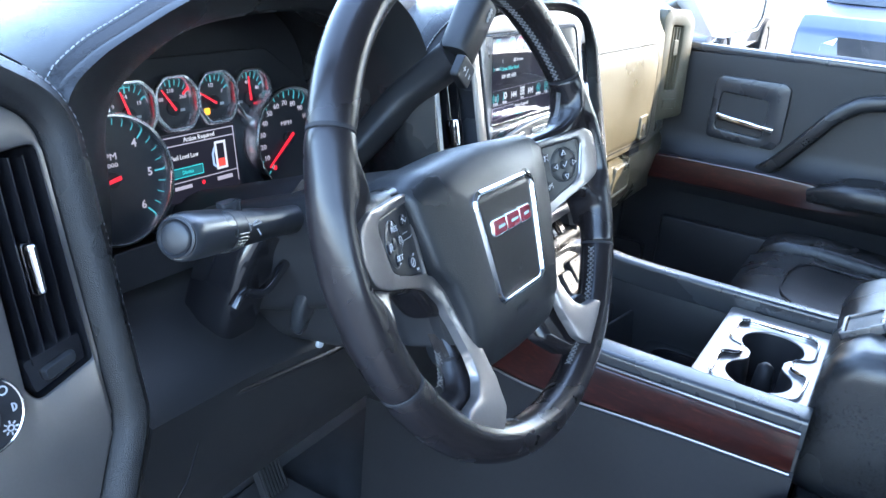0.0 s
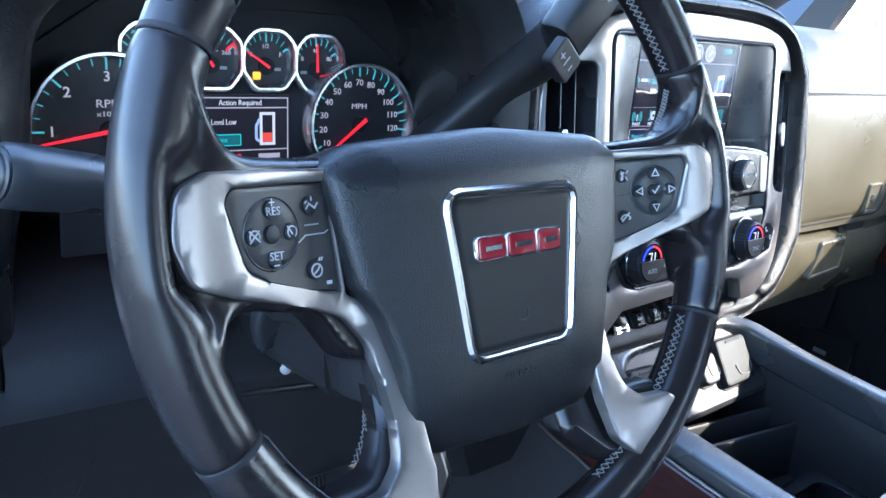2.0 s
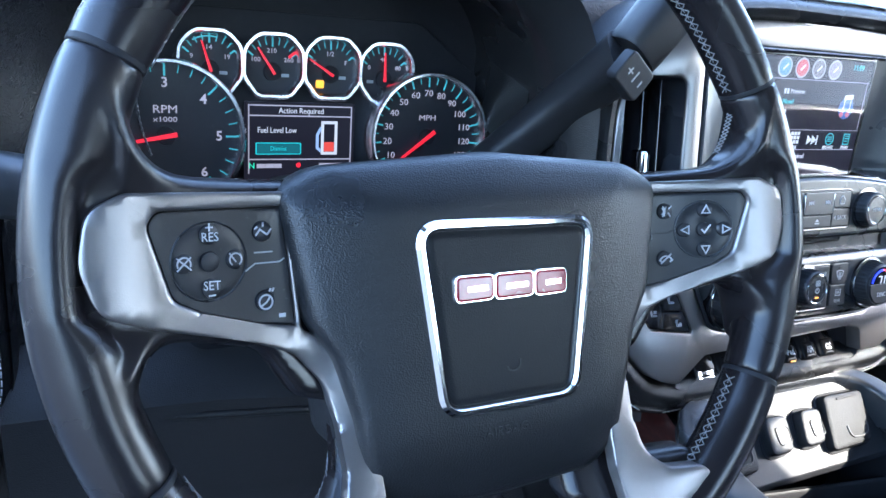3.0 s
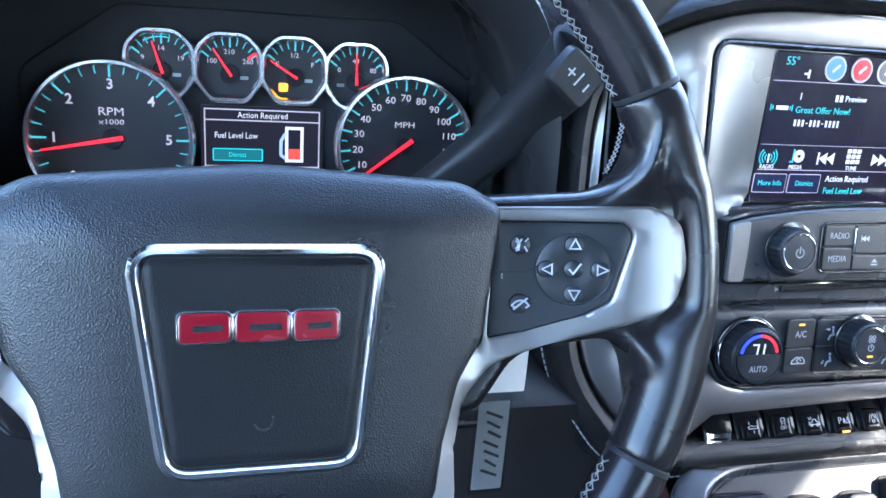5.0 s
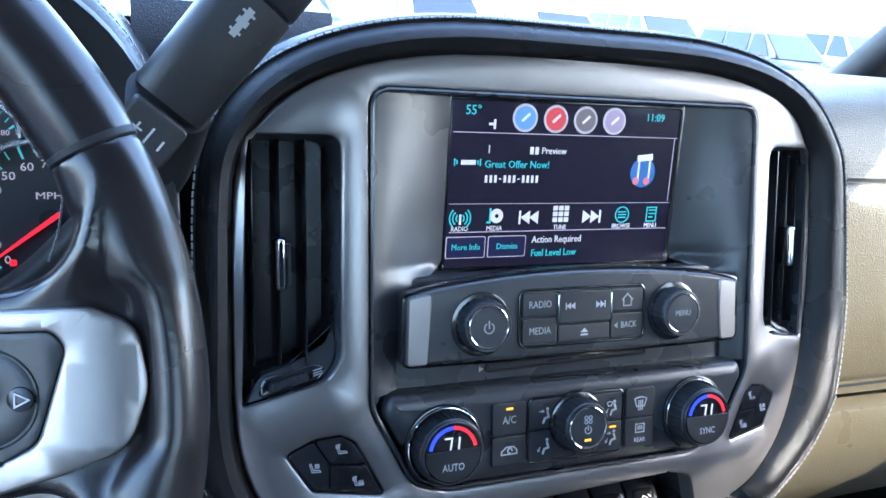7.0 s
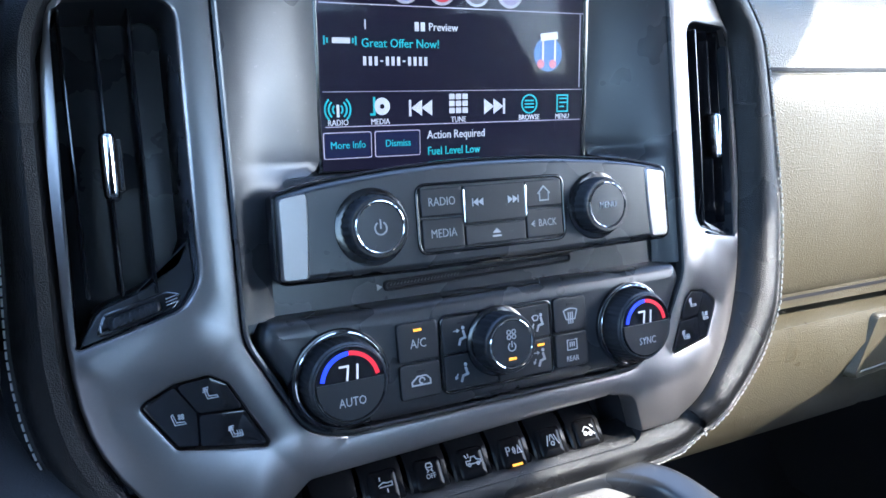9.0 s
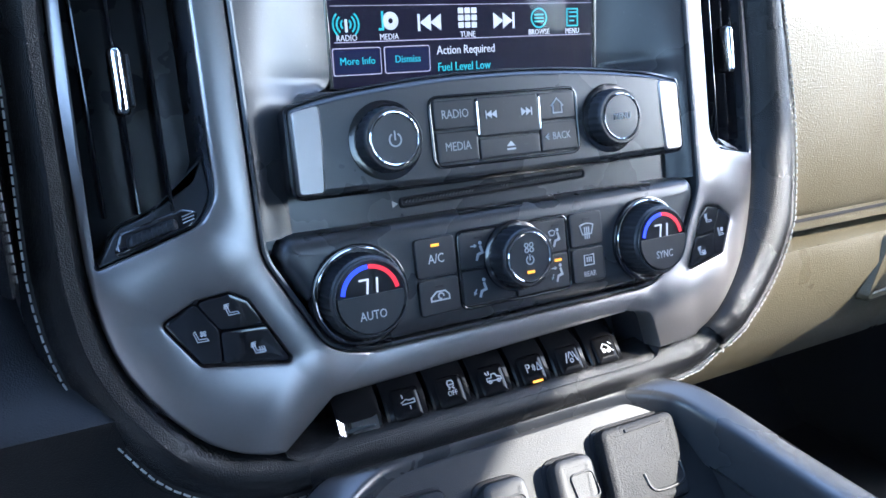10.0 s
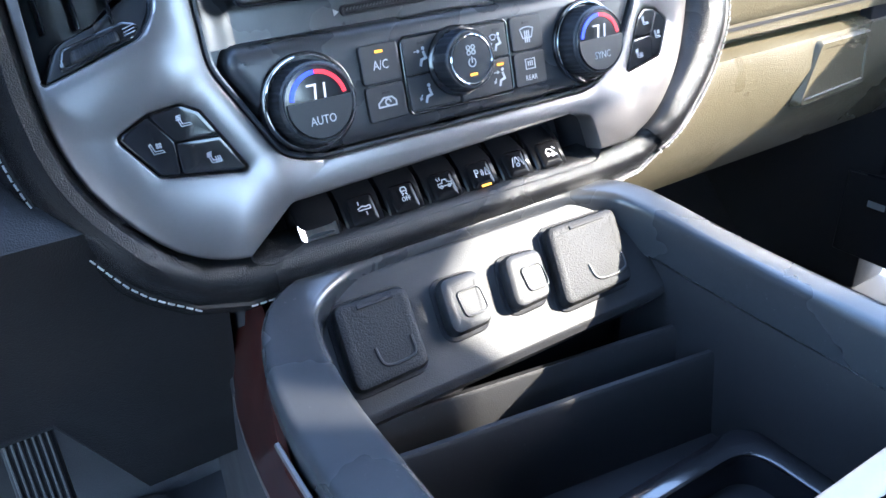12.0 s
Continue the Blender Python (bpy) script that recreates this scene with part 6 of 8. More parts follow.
        marks("button_mark", [arc(cu + 0.0104, cv, 0.0025, -50, 230, 12), [(cu + 0.0104, cv - 0.0008), (cu + 0.0080, cv + 0.0025)]], 0.0006, h, MARK, pad, WHEEL, bow)
        u = -0.1075
        for v in (0.0235, -0.0050):
            part("button", lathe(u, v, [(0.0044, 0.0016), (0.0040, 0.0032), (0.003, 0.0036), (0.001, 0.0038)], 20), BUTTON, pad, m=WHEEL, warp=bow)
        marks("button_mark", [arc(u, -0.0053, 0.0029, 0, 360, 14), [(u - 0.0022, -0.0070), (u + 0.0004, -0.0053), (u + 0.0017, -0.0036)], [(u + 0.0017, -0.0010), (u + 0.0022, 0.0)], [(u + 0.003, -0.0010), (u + 0.0035, 0.0)]], 0.0007, 0.0038, MARK, pad, WHEEL, bow)
        marks("button_mark", [[(u - 0.0031, 0.0222), (u - 0.0013, 0.0244), (u + 0.0017, 0.0222), (u + 0.0034, 0.0244)], [(u, 0.0258), (u, 0.0270)], [(u - 0.0035, 0.0248), (u - 0.0026, 0.0254)]], 0.0007, 0.0038, MARK, pad, WHEEL, bow)
        part("pad_groove", strokes([[(-0.0985, 0.0118), (-0.1005, 0.0106), (-0.1110, 0.0106), (-0.1150, 0.0080)], [(-0.1035, 0.0150), (-0.1110, 0.0150)]], 0.0006, 0.0021, 0.0003), DULL_MARK, pad, m=WHEEL, warp=bow)
        part("pad_lamp", strokes([[(-0.1010, -0.0118), (-0.0994, -0.0118)]], 0.0016, 0.0021), MARK, pad, m=WHEEL, warp=bow)


both(spoke_trim)

back = rpoly([(-0.094, -0.020), (-0.079, -0.048), (-0.074, -0.088), (0.074, -0.088), (0.079, -0.048), (0.094, -0.020), (0.088, 0.030), (-0.088, 0.030)], 0.014, 4)
part("hub_back", raised(back, [(-0.022, -0.085), (-0.008, -0.060), (0, -0.030), (-0.001, -0.026)], True, True), PLASTIC, wheel, "black plastic back of the hub", m=WHEEL)

# hub pad: a crowned airbag cover
pad_o = rpoly([(-0.1015, 0.0400, 0.008), (-0.0915, -0.0150, 0.02), (-0.0805, -0.0320, 0.02), (-0.0735, -0.0580, 0.03), (-0.0705, -0.0880, 0.02), (-0.0590, -0.1060, 0.02), (0.0, -0.1100, 0.1), (0.0590, -0.1060, 0.02), (0.0705, -0.0880, 0.02), (0.0735, -0.0580, 0.03), (0.0805, -0.0320, 0.02), (0.0915, -0.0150, 0.02), (0.1015, 0.0400, 0.008), (0.0850, 0.0500, 0.03), (0.0, 0.0560, 0.1), (-0.0850, 0.0500, 0.03)], 0.012, 5)


def pad_height(u, v):
    top = max(0.0, (v - 0.026) / 0.030)
    low = max(0.0, (-0.062 - v) / 0.050)
    side_ = max(0.0, (abs(u) - 0.048) / 0.050)
    return 0.0015 - 0.011 * min(1.2, side_) ** 1.5 - 0.014 * min(1.0, top) ** 1.7 - 0.014 * min(1.0, low) ** 1.7


pb = dome(pad_o, (0, -0.028), [(0.97, -0.045), (0.995, -0.020), (1.0, -0.010), (0.995, -0.005), (0.98, -0.0015), (0.95, 0), (0.90, 0), (0.84, 0), (0.78, 0), (0.70, 0), (0.6, 0), (0.45, 0), (0.25, 0), (0.05, 0)], pad_height)
part("airbag_cover", pb, PAD_LEATHER, wheel, "black grained airbag cover", m=WHEEL, smooth=60)
em = rpoly([(-0.0482, 0.0255, 0.012), (-0.0362, -0.0625, 0.013), (0.0382, -0.0625, 0.013), (0.0482, 0.0250, 0.012)], 0.008, 8)
part("hub_frame", raised(em, [(0.0005, -0.004), (0.0002, 0.0022), (-0.0015, 0.0040), (-0.0032, 0.0040), (-0.0045, 0.0026), (-0.0048, 0.0005)], False, False), CHROME, wheel, "chrome frame on the hub", m=WHEEL)
part("hub_inlay", raised(grow(em, -0.0046), [(0, -0.002), (0, 0.0012), (-0.001, 0.0020), (-0.004, 0.0024)], False, True), INLAY, wheel, "black fine-grained inlay", m=WHEEL)
# maker's badge as three plain red blocks on chrome bases
for a, b in ((-0.0290, -0.0106), (-0.0090, 0.0106), (0.0122, 0.0290)):
    o = rpoly([(a, -0.0106), (b, -0.0102), (b, 0.0004), (a, 0.0004)], 0.0024, 4)
    base = part("badge_base", raised(grow(o, 0.0010), [(0.0004, 0.001), (0, 0.0040), (-0.0005, 0.0046)], False, True), CHROME, wheel, "chrome badge base", m=WHEEL)
    part("badge_block", slab(o, 0.003, 0.0052, 0.0005), RED_ENAMEL, base, "red enamel block", m=WHEEL)
    part("badge_inset", strokes([[(a + 0.0060, -0.0052), (b - 0.0040, -0.0050)]], 0.0024, 0.0052, 0.0003), CHROME, base, m=WHEEL)
lettering("AIRBAG", 0.0058, -0.002, -0.0725, 0.0010, BUTTON, wheel, WHEEL, name="embossed_word", stretch=1.15, turn=0.02)
part("horn_mark", strokes([arc(0.001, -0.0415, 0.0035, 200, 350, 8), [(0.0045, -0.0420), (0.0045, -0.0400)]], 0.0007, 0.0024), BUTTON, wheel, m=WHEEL)

# ---- column, shroud, stalks
column = thing("steering_column", (0, 0.15, 0.56), "black steering column shroud with ignition barrel", "steering column")
AX = Vector((0, math.cos(radians(18.8)), -math.sin(radians(18.8))))
c0 = WHEEL @ Vector((0, 0.0, -0.045))
upd = (0, 0.32, 0.95)
sec = rpoly([(-0.062, -0.055), (0.062, -0.055), (0.070, 0.0), (0.055, 0.040), (-0.055, 0.040), (-0.070, 0.0)], 0.02, 5)
part("shroud", sweep([c0 + AX * 0.02, c0 + AX * 0.08, c0 + AX * 0.16, c0 + AX * 0.24], sec, up=upd, scale=[0.9, 1.0, 1.04, 1.0]), PLASTIC, column, "black plastic column shroud")
part("column_tube", sweep([c0 + AX * 0.14, c0 + AX * 0.36], round_section(0.052, 20), up=upd), MATTE, column)
part("hub_boss", sweep([c0 + AX * -0.012, c0 + AX * 0.03], round_section(0.046, 24), up=upd), MATTE, column)
part("tilt_lever", sweep(smooth_line([(-0.07, 0.16, 0.585), (-0.105, 0.15, 0.575), (-0.124, 0.152, 0.580), (-0.134, 0.153, 0.571)], 4), round_section(0.0048, 10, 0.004)), PIANO, column, "slim tilt lever")
part("column_bracket", sweep(smooth_line([(-0.066, 0.195, 0.610), (-0.082, 0.205, 0.575), (-0.086, 0.218, 0.535), (-0.078, 0.235, 0.498)], 4), rpoly([(-0.021, -0.028), (0.021, -0.028), (0.026, 0.0), (0.021, 0.028), (-0.021, 0.028), (-0.026, 0.0)], 0.014, 5), up=(0, 1, 0)), PIANO, column, "glossy black column cover")
part("column_flange", sweep(smooth_line([(-0.050, 0.142, 0.575), (-0.058, 0.150, 0.545), (-0.050, 0.160, 0.520)], 4), rpoly([(-0.010, -0.006), (0.010, -0.006), (0.010, 0.006), (-0.010, 0.006)], 0.004, 3), up=(0, 1, 0)), SATIN, column, "curved bright flange")
part("lock_barrel", lathe(0, 0, [(0.014, -0.01), (0.014, 0.006), (0.0125, 0.008), (0.009, 0.0085), (0.008, 0.005), (0.0, 0.005)], 24), MATTE, column, m=plane_at((-0.028, 0.138, 0.535), 10))
part("lower_cover", sweep([c0 + AX * 0.05 + Vector((0, 0, -0.075)), c0 + AX * 0.22 + Vector((0, 0, -0.05))], rpoly([(-0.05, -0.03), (0.05, -0.03), (0.05, 0.03), (-0.05, 0.03)], 0.014, 4), up=upd), KNEE, column)
part("trim_clip", lathe(0, 0, [(0.004, 0), (0.0036, 0.003), (0.002, 0.004)], 16), DULL_MARK, column, "pale round clip", m=plane_at((-0.045, 0.145, 0.505), 0))

stalk = thing("indicator_stalk", (-0.07, 0.12, 0.64), "black indicator and wiper stalk with ringed end", "stalk")
s0, s1 = Vector((-0.050, 0.163, 0.618)), Vector((-0.2130, 0.1130, 0.6610))
sd = (s1 - s0).normalized()


def along(f):
    return s0 + (s1 - s0) * f


def turned(prof, name, material, seg=28, label=""):
    """prof: (fraction along the stalk, radius)."""
    q = sd.to_track_quat("Z", "Y").to_matrix()
    bm = skin_bm([[along(f) + q @ Vector((0.73 * r * math.cos(2 * math.pi * i / seg), 0.73 * r * math.sin(2 * math.pi * i / seg), 0)) for i in range(seg)] for f, r in prof])
    return part(name, bm, material, stalk, label)


turned([(0.0, 0.016), (0.30, 0.0150), (0.40, 0.0165), (0.632, 0.0190)], "arm", BUTTON)
col = turned([(0.634, 0.0184), (0.638, 0.0194), (0.722, 0.0199), (0.726, 0.0190)], "ribbed_collar", BUTTON)
turned([(0.728, 0.0194), (0.732, 0.0203), (0.94, 0.0212), (0.985, 0.0205), (1.0, 0.0185)], "end_cap", SATIN)
turned([(0.99, 0.0182), (1.008, 0.0178), (1.012, 0.0160), (1.006, 0.0150), (1.004, 0.0142), (1.012, 0.0135), (1.016, 0.012), (1.017, 0.004)], "end_ring", BUTTON)
q = sd.to_track_quat("Z", "Y").to_matrix()
rb = bmesh.new()
for i in range(36):
    a = radians(10 * i)
    d = q @ Vector((math.cos(a), math.sin(a), 0))
    if d.y < 0.2 and d.z < 0.10:
        sweep([along(0.645) + d * 0.0145, along(0.716) + d * 0.0148], round_section(0.0007, 6), bm=rb)
part("collar_ribs", rb, SATIN, col)
part("top_button", sweep([along(0.62) + Vector((0, 0.003, 0.011)), along(0.62) + Vector((0, 0.004, 0.0190))], rpoly([(-0.009, -0.005), (0.009, -0.005), (0.007, 0.005), (-0.007, 0.005)], 0.003, 4), up=(0, 1, 0)), SATIN, stalk, "grey wiper button")
F1 = Matrix.Translation(along(0.598) + Vector((0, -0.0128, 0.0030))) @ plane_at((0, 0, 0), 8)
lettering("OFF", 0.0045, 0.0, 0.001, 0.0012, MARK, stalk, F1, stretch=0.8, turn=radians(80))
part("wiper_mark", strokes([arc(0.007, 0.0, 0.0042, 30, 150, 8), [(0.0035, 0.002), (0.0105, 0.002)], [(-0.008, -0.002), (-0.008, 0.003)], [(0.007, -0.002), (0.009, -0.006)]], 0.0010, 0.0012), MARK, stalk, m=F1)

shifter = thing("gear_lever", (0.09, 0.26, 0.58), "black column gear lever with shift button and tow mark", "gear lever")
arm = smooth_line([(0.085, 0.268, 0.580), (0.118, 0.260, 0.604), (0.143, 0.250, 0.629), (0.166, 0.238, 0.656), (0.182, 0.221, 0.683), (0.189, 0.193, 0.709), (0.191, 0.170, 0.730)], 5)
sc = [1.0 + 0.25 * min(1, i / 12) + 0.22 * max(0, (i - 14) / 16) for i in range(len(arm))]
part("arm", sweep(arm, rpoly([(-0.0135, -0.012), (0.0135, -0.012), (0.0135, 0.012), (-0.0135, 0.012)], 0.009, 5), up=(0, -1, 0), scale=sc), PLASTIC, shifter)
hd = Vector((0.62, 0.03, 0.78)).normalized()
h0 = Vector((0.190, 0.1690, 0.729))
hsec = rpoly([(-0.0185, -0.0165), (0.0185, -0.0165), (0.0185, 0.0165), (-0.0185, 0.0165)], 0.013, 6)
part("handle", sweep([h0, h0 + hd * 0.002, h0 + hd * 0.04, h0 + hd * 0.066], hsec, up=(0, -1, 0), scale=[0.96, 1.0, 1.06, 1.08]), PLASTIC, shifter, "black grained handle")
part("handle_cap", sweep([h0 + hd * 0.0675, h0 + hd * 0.069, h0 + hd * 0.085, h0 + hd * 0.092], hsec, up=(0, -1, 0), scale=[1.03, 1.08, 1.08, 0.98]), BUTTON, shifter)
side = hd.cross(Vector((0, -1, 0))).normalized()
out_n = side.cross(hd).normalized()
if out_n.y > 0:
    out_n = -out_n


def on_lever(f, off):
    o = h0 + hd * f + out_n * off
    return Matrix(((side.x, hd.x, out_n.x, o.x), (side.y, hd.y, out_n.y, o.y), (side.z, hd.z, out_n.z, o.z), (0, 0, 0, 1)))


B = on_lever(-0.016, 0.0186)
if B.determinant() < 0:
    side = -side
    B = on_lever(-0.016, 0.0186)
sb1 = part("shift_button", raised(rect(-0.0140, -0.0120, 0.0140, 0.0120, 0.004), [(0.001, -0.008), (0.0002, 0.0002), (-0.0008, 0.0010)], False, True), PLASTIC, shifter, m=B)
marks("button_mark", [[(-0.0085, 0.0), (-0.0035, 0.0)], [(-0.006, -0.0025), (-0.006, 0.0025)], [(0.0005, -0.004), (0.0005, 0.004)], [(0.0075, -0.003), (0.0075, 0.0015)]], 0.0010, 0.0010, MARK, sb1, B)
T = on_lever(0.052, 0.0178)
part("tow_mark", strokes([[(0.0, -0.0065), (0.0, -0.0015)], [(-0.0016, 0.0002), (0.0016, 0.0002)], [(0.0, 0.0022), (0.0, 0.0062)]], 0.0034, 0.0006), DULL_MARK, shifter, m=T)
part("tow_mark", strokes([[(-0.0026, -0.0052), (0.0026, -0.0052)], [(-0.0030, 0.0050), (0.0030, 0.0050)]], 0.0012, 0.0007), DULL_MARK, shifter, m=T)

# key tag hanging from the ignition
tag = thing("key_tag", (0.132, 0.087, 0.55), "white card key tag in a clear sleeve", "key tag")
TG = plane_at((0.132, 0.087, 0.557), 4)
part("card", plate(rect(-0.017, -0.008, 0.017, 0.018, 0.001), [disc(0.0, 0.007, 0.0028, 16)], -0.0004, 0.0004, 0), PAPER, tag, m=TG)
part("sleeve_band", slab(rect(-0.0175, -0.014, 0.0175, -0.008, 0.0006), -0.001, 0.001, 0.0004), CLEAR, tag, "clear plastic fold", m=TG)
part("sleeve", slab(rect(-0.011, -0.075, 0.011, -0.010, 0.001), -0.001, 0.001, 0.0003), CLEAR, tag, "clear plastic sleeve", m=TG)
part("slip", slab(rect(-0.009, -0.073, 0.0095, -0.014, 0.001), -0.0004, 0.0004, 0.0001), surface("grey_slip", (0.22, 0.23, 0.24), 0.5), tag, m=TG)
for i in range(7):
    part("slip_writing", strokes([[(-0.004 + 0.001 * (i % 3), -0.020 - 0.0065 * i), (0.005 - 0.001 * (i % 2), -0.024 - 0.0065 * i)]], 0.0016, 0.0011), MATTE, tag, "dark bar", m=TG)
part("ring", sweep([Vector((0.132, 0.087, 0.566)) + Vector((0.012 * math.cos(a), 0.002, 0.012 + 0.012 * math.sin(a))) for a in [2 * math.pi * i / 24 for i in range(24)]], round_section(0.0008, 6), closed=True, up=(0, 1, 0)), CHROME, tag)
part("key", slab(rpoly([(-0.006, 0.03), (0.006, 0.03), (0.009, 0.058), (-0.009, 0.058)], 0.003, 3), -0.004, 0.004, 0.001), MATTE, tag, "black key head", m=TG)


# ---------------------------------------------------------------- instrument cluster
cluster = thing("instrument_cluster", (0.0085, 0.36, 0.62), "lit instrument cluster with six chrome-ringed gauges", "instrument cluster")
part("cluster_face", slab(rpoly([(-0.190, -0.100), (0.205, -0.100), (0.205, 0.03), (0.16, 0.10), (-0.14, 0.10), (-0.19, 0.03)], 0.02, 5), -0.02, -0.012), MATTE, cluster, m=CLUS)
part("cluster_mask", slab(rpoly([(-0.165, -0.100), (0.185, -0.100), (0.185, 0.01), (0.115, 0.060), (-0.095, 0.060), (-0.165, 0.01)], 0.02, 5), -0.013, -0.008), MATTE, cluster, m=CLUS)


def gauge(name, u, v, outline, r):
    part(name + "_ring", raised(outline, [(0.0030, -0.020), (0.0028, 0.003), (0.0013, 0.0052), (-0.0007, 0.0052), (-0.0020, 0.003), (-0.0034, -0.006)], False, False), RING_CHROME, cluster, "bright chrome ring", m=GP)
    return part(name + "_face", slab(grow(outline, -0.001), -0.018, -0.006, 0.0005), FACE, cluster, m=GP)


def ticks(u, v, r, a0, a1, count, major, parent, l0=0.0034, l1=0.0056, w0=0.0008, w1=0.0014):
    bm = bmesh.new()
    for i in range(count + 1):
        a = radians(a0 + (a1 - a0) * i / count)
        big = i % major == 0
        l = l1 if big else l0
        d = Vector((math.cos(a), math.sin(a)))
        o = Vector((u, v))
        strokes([[o + d * (r - l), o + d * r]], w1 if big else w0, -0.0058, 0.0003, bm=bm)
    part("tick_ring", bm, GLOW_TICK, parent, "teal lit ticks", m=GP, smooth=0)


def needle(u, v, a, r, back, w, parent):
    d = Vector((math.cos(radians(a)), math.sin(radians(a))))
    s = Vector((-d.y, d.x))
    o = Vector((u, v))
    q = [o - d * back + s * w, o - d * back - s * w, o + d * r - s * w * 0.45, o + d * r + s * w * 0.45]
    bm = skin_bm([[(p.x, p.y, -0.0030) for p in q], [(p.x, p.y, -0.0018) for p in q]])
    part("needle", bm, GLOW_RED, parent, "lit red needle", m=GP, smooth=0)
    part("needle_hub", lathe(u, v, [(0.0075, -0.006), (0.007, -0.0035), (0.0, -0.0032)], 24), MATTE, parent, m=GP)


GP = CLUS @ Matrix.Translation((0, 0, 0.012))
# rev counter
tu, tv, tr = -0.1010, -0.0385, 0.0565
g = gauge("rev_counter", tu, tv, disc(tu, tv, tr, 72), tr)
A0, A1 = 225, -45
ticks(tu, tv, tr - 0.003, A0, A1, 24, 4, g, 0.0048, 0.0078)
for i in range(7):
    a = radians(A0 + (A1 - A0) * i / 6)
    lettering(str(i), 0.0105, tu + (tr - 0.0165) * math.cos(a), tv + (tr - 0.0165) * math.sin(a), -0.0058, GLOW_NUM, g, GP, bold=0.00015)
lettering("RPM", 0.0085, tu, tv + 0.020, -0.0058, GLOW_NUM, g, GP, stretch=1.15)
lettering("x1000", 0.0055, tu, tv + 0.0125, -0.0058, GLOW_NUM, g, GP, stretch=1.3)
needle(tu, tv, 190.5, tr - 0.007, 0.008, 0.0017, g)
# speedometer
su, sv, tr = 0.1205, -0.0375, 0.0545
g = gauge("speedometer", su, sv, disc(su, sv, tr, 72), tr)
ticks(su, sv, tr - 0.003, A0, A1, 28, 2, g, 0.0048, 0.0072)
for i in range(15):
    a = radians(A0 + (A1 - A0) * i / 14)
    lettering(str(i * 10), 0.0078, su + (tr - 0.0165) * math.cos(a), sv + (tr - 0.0165) * math.sin(a), -0.0058, GLOW_NUM, g, GP, stretch=1.1)
lettering("MPH", 0.0068, su, sv + 0.0165, -0.0058, GLOW_NUM, g, GP, stretch=1.25)
needle(su, sv, 217, tr - 0.011, 0.008, 0.0017, g)
part("warning_lamp", slab(rect(su - 0.026, sv - 0.031, su - 0.0215, sv - 0.0265, 0.001), -0.0058, -0.0054, 0.0002, False), GLOW_RED, g, "red warning lamp", m=GP)
GP = CLUS
# four small gauges, flat-bottomed rings
for i, (gu, na, nums) in enumerate(((-0.0665, 107, ("9", "14", "19")), (-0.0170, 124, ("100", "210", "260")), (0.0322, 148, ("E", "1/2", "F")), (0.0805, 91, ("0", "40", "80")))):
    gv, h = (0.0205, 0.0205, 0.0205, 0.0185)[i], 0.0240
    o = rpoly([(gu - h, gv - 0.012, 0.014), (gu - 0.013, gv - 0.0265, 0.010), (gu + 0.013, gv - 0.0265, 0.010), (gu + h, gv - 0.012, 0.014), (gu + h * 0.98, gv + 0.010, 0.016), (gu + 0.012, gv + 0.0215, 0.014), (gu - 0.012, gv + 0.0215, 0.014), (gu - h * 0.98, gv + 0.010, 0.016)], 0.012, 6)
    g = gauge("small_gauge", gu, gv, o, h)
    cu, cv = gu + 0.001, gv - 0.008
    ticks(cu, cv, 0.0262, 142, 38, 8, 4, g, 0.0042, 0.0058, 0.0008, 0.0013)
    for k, t in enumerate(nums):
        a = radians((146, 92, 36)[k])
        lettering(t, 0.0052, cu + 0.0165 * math.cos(a), cv + 0.0165 * math.sin(a), -0.0058, GLOW_NUM, g, CLUS, stretch=1.05)
    needle(cu, cv, na, 0.0225, 0.002, 0.0011, g)
    if i == 2:
        part("fuel_lamp", slab(rect(gu - 0.0115, gv - 0.0195, gu - 0.0045, gv - 0.0130, 0.0012), -0.0058, -0.0054, 0.0002, False), GLOW_AMBER, g, "amber fuel lamp", m=CLUS)
    if i == 0:
        part("red_mark", strokes([arc(cu, cv, 0.0250, 120, 80, 8)], 0.0010, -0.0056), GLOW_TICK, g, m=CLUS)
    if i == 1:
        part("red_mark", strokes([[(cu + 0.0180, cv + 0.0155), (cu + 0.0140, cv + 0.0125)]], 0.0022, -0.0056), GLOW_RED, g, m=CLUS)
    part("gauge_mark", strokes([[(gu + (0.0115 if i < 3 else -0.0115) - 0.002, gv - 0.0105), (gu + (0.0115 if i < 3 else -0.0115) + 0.002, gv - 0.0105)]], 0.0026, -0.0058), DULL_MARK, g, m=CLUS)
# message display
dic = part("message_display", slab(rect(-0.0385, -0.078, 0.0555, -0.0115, 0.001), -0.008, -0.0045, 0.0004), lcd("message_glass", (0.012, 0.012, 0.02), 0.08), cluster, "dark message display", m=CLUS)
EN = -0.0043
for a_, b_ in (((-0.0355, -0.070), (-0.0355, -0.0142)), ((-0.0355, -0.0142), (0.0525, -0.0142)), ((0.0525, -0.0142), (0.0525, -0.070)), ((-0.0355, -0.0225), (0.0525, -0.0225)), ((-0.0355, -0.0585), (0.0525, -0.0585))):
    part("display_line", strokes([[a_, b_]], 0.0010, EN, 0.0002), GLOW_NUM, dic, m=CLUS, smooth=0)
lettering("Action Required", 0.0066, 0.0085, -0.0184, EN, GLOW_WHITE, dic, CLUS, stretch=0.88)
lettering("Fuel Level Low", 0.0066, -0.0285, -0.0345, EN, GLOW_WHITE, dic, CLUS, "LEFT", stretch=0.82)
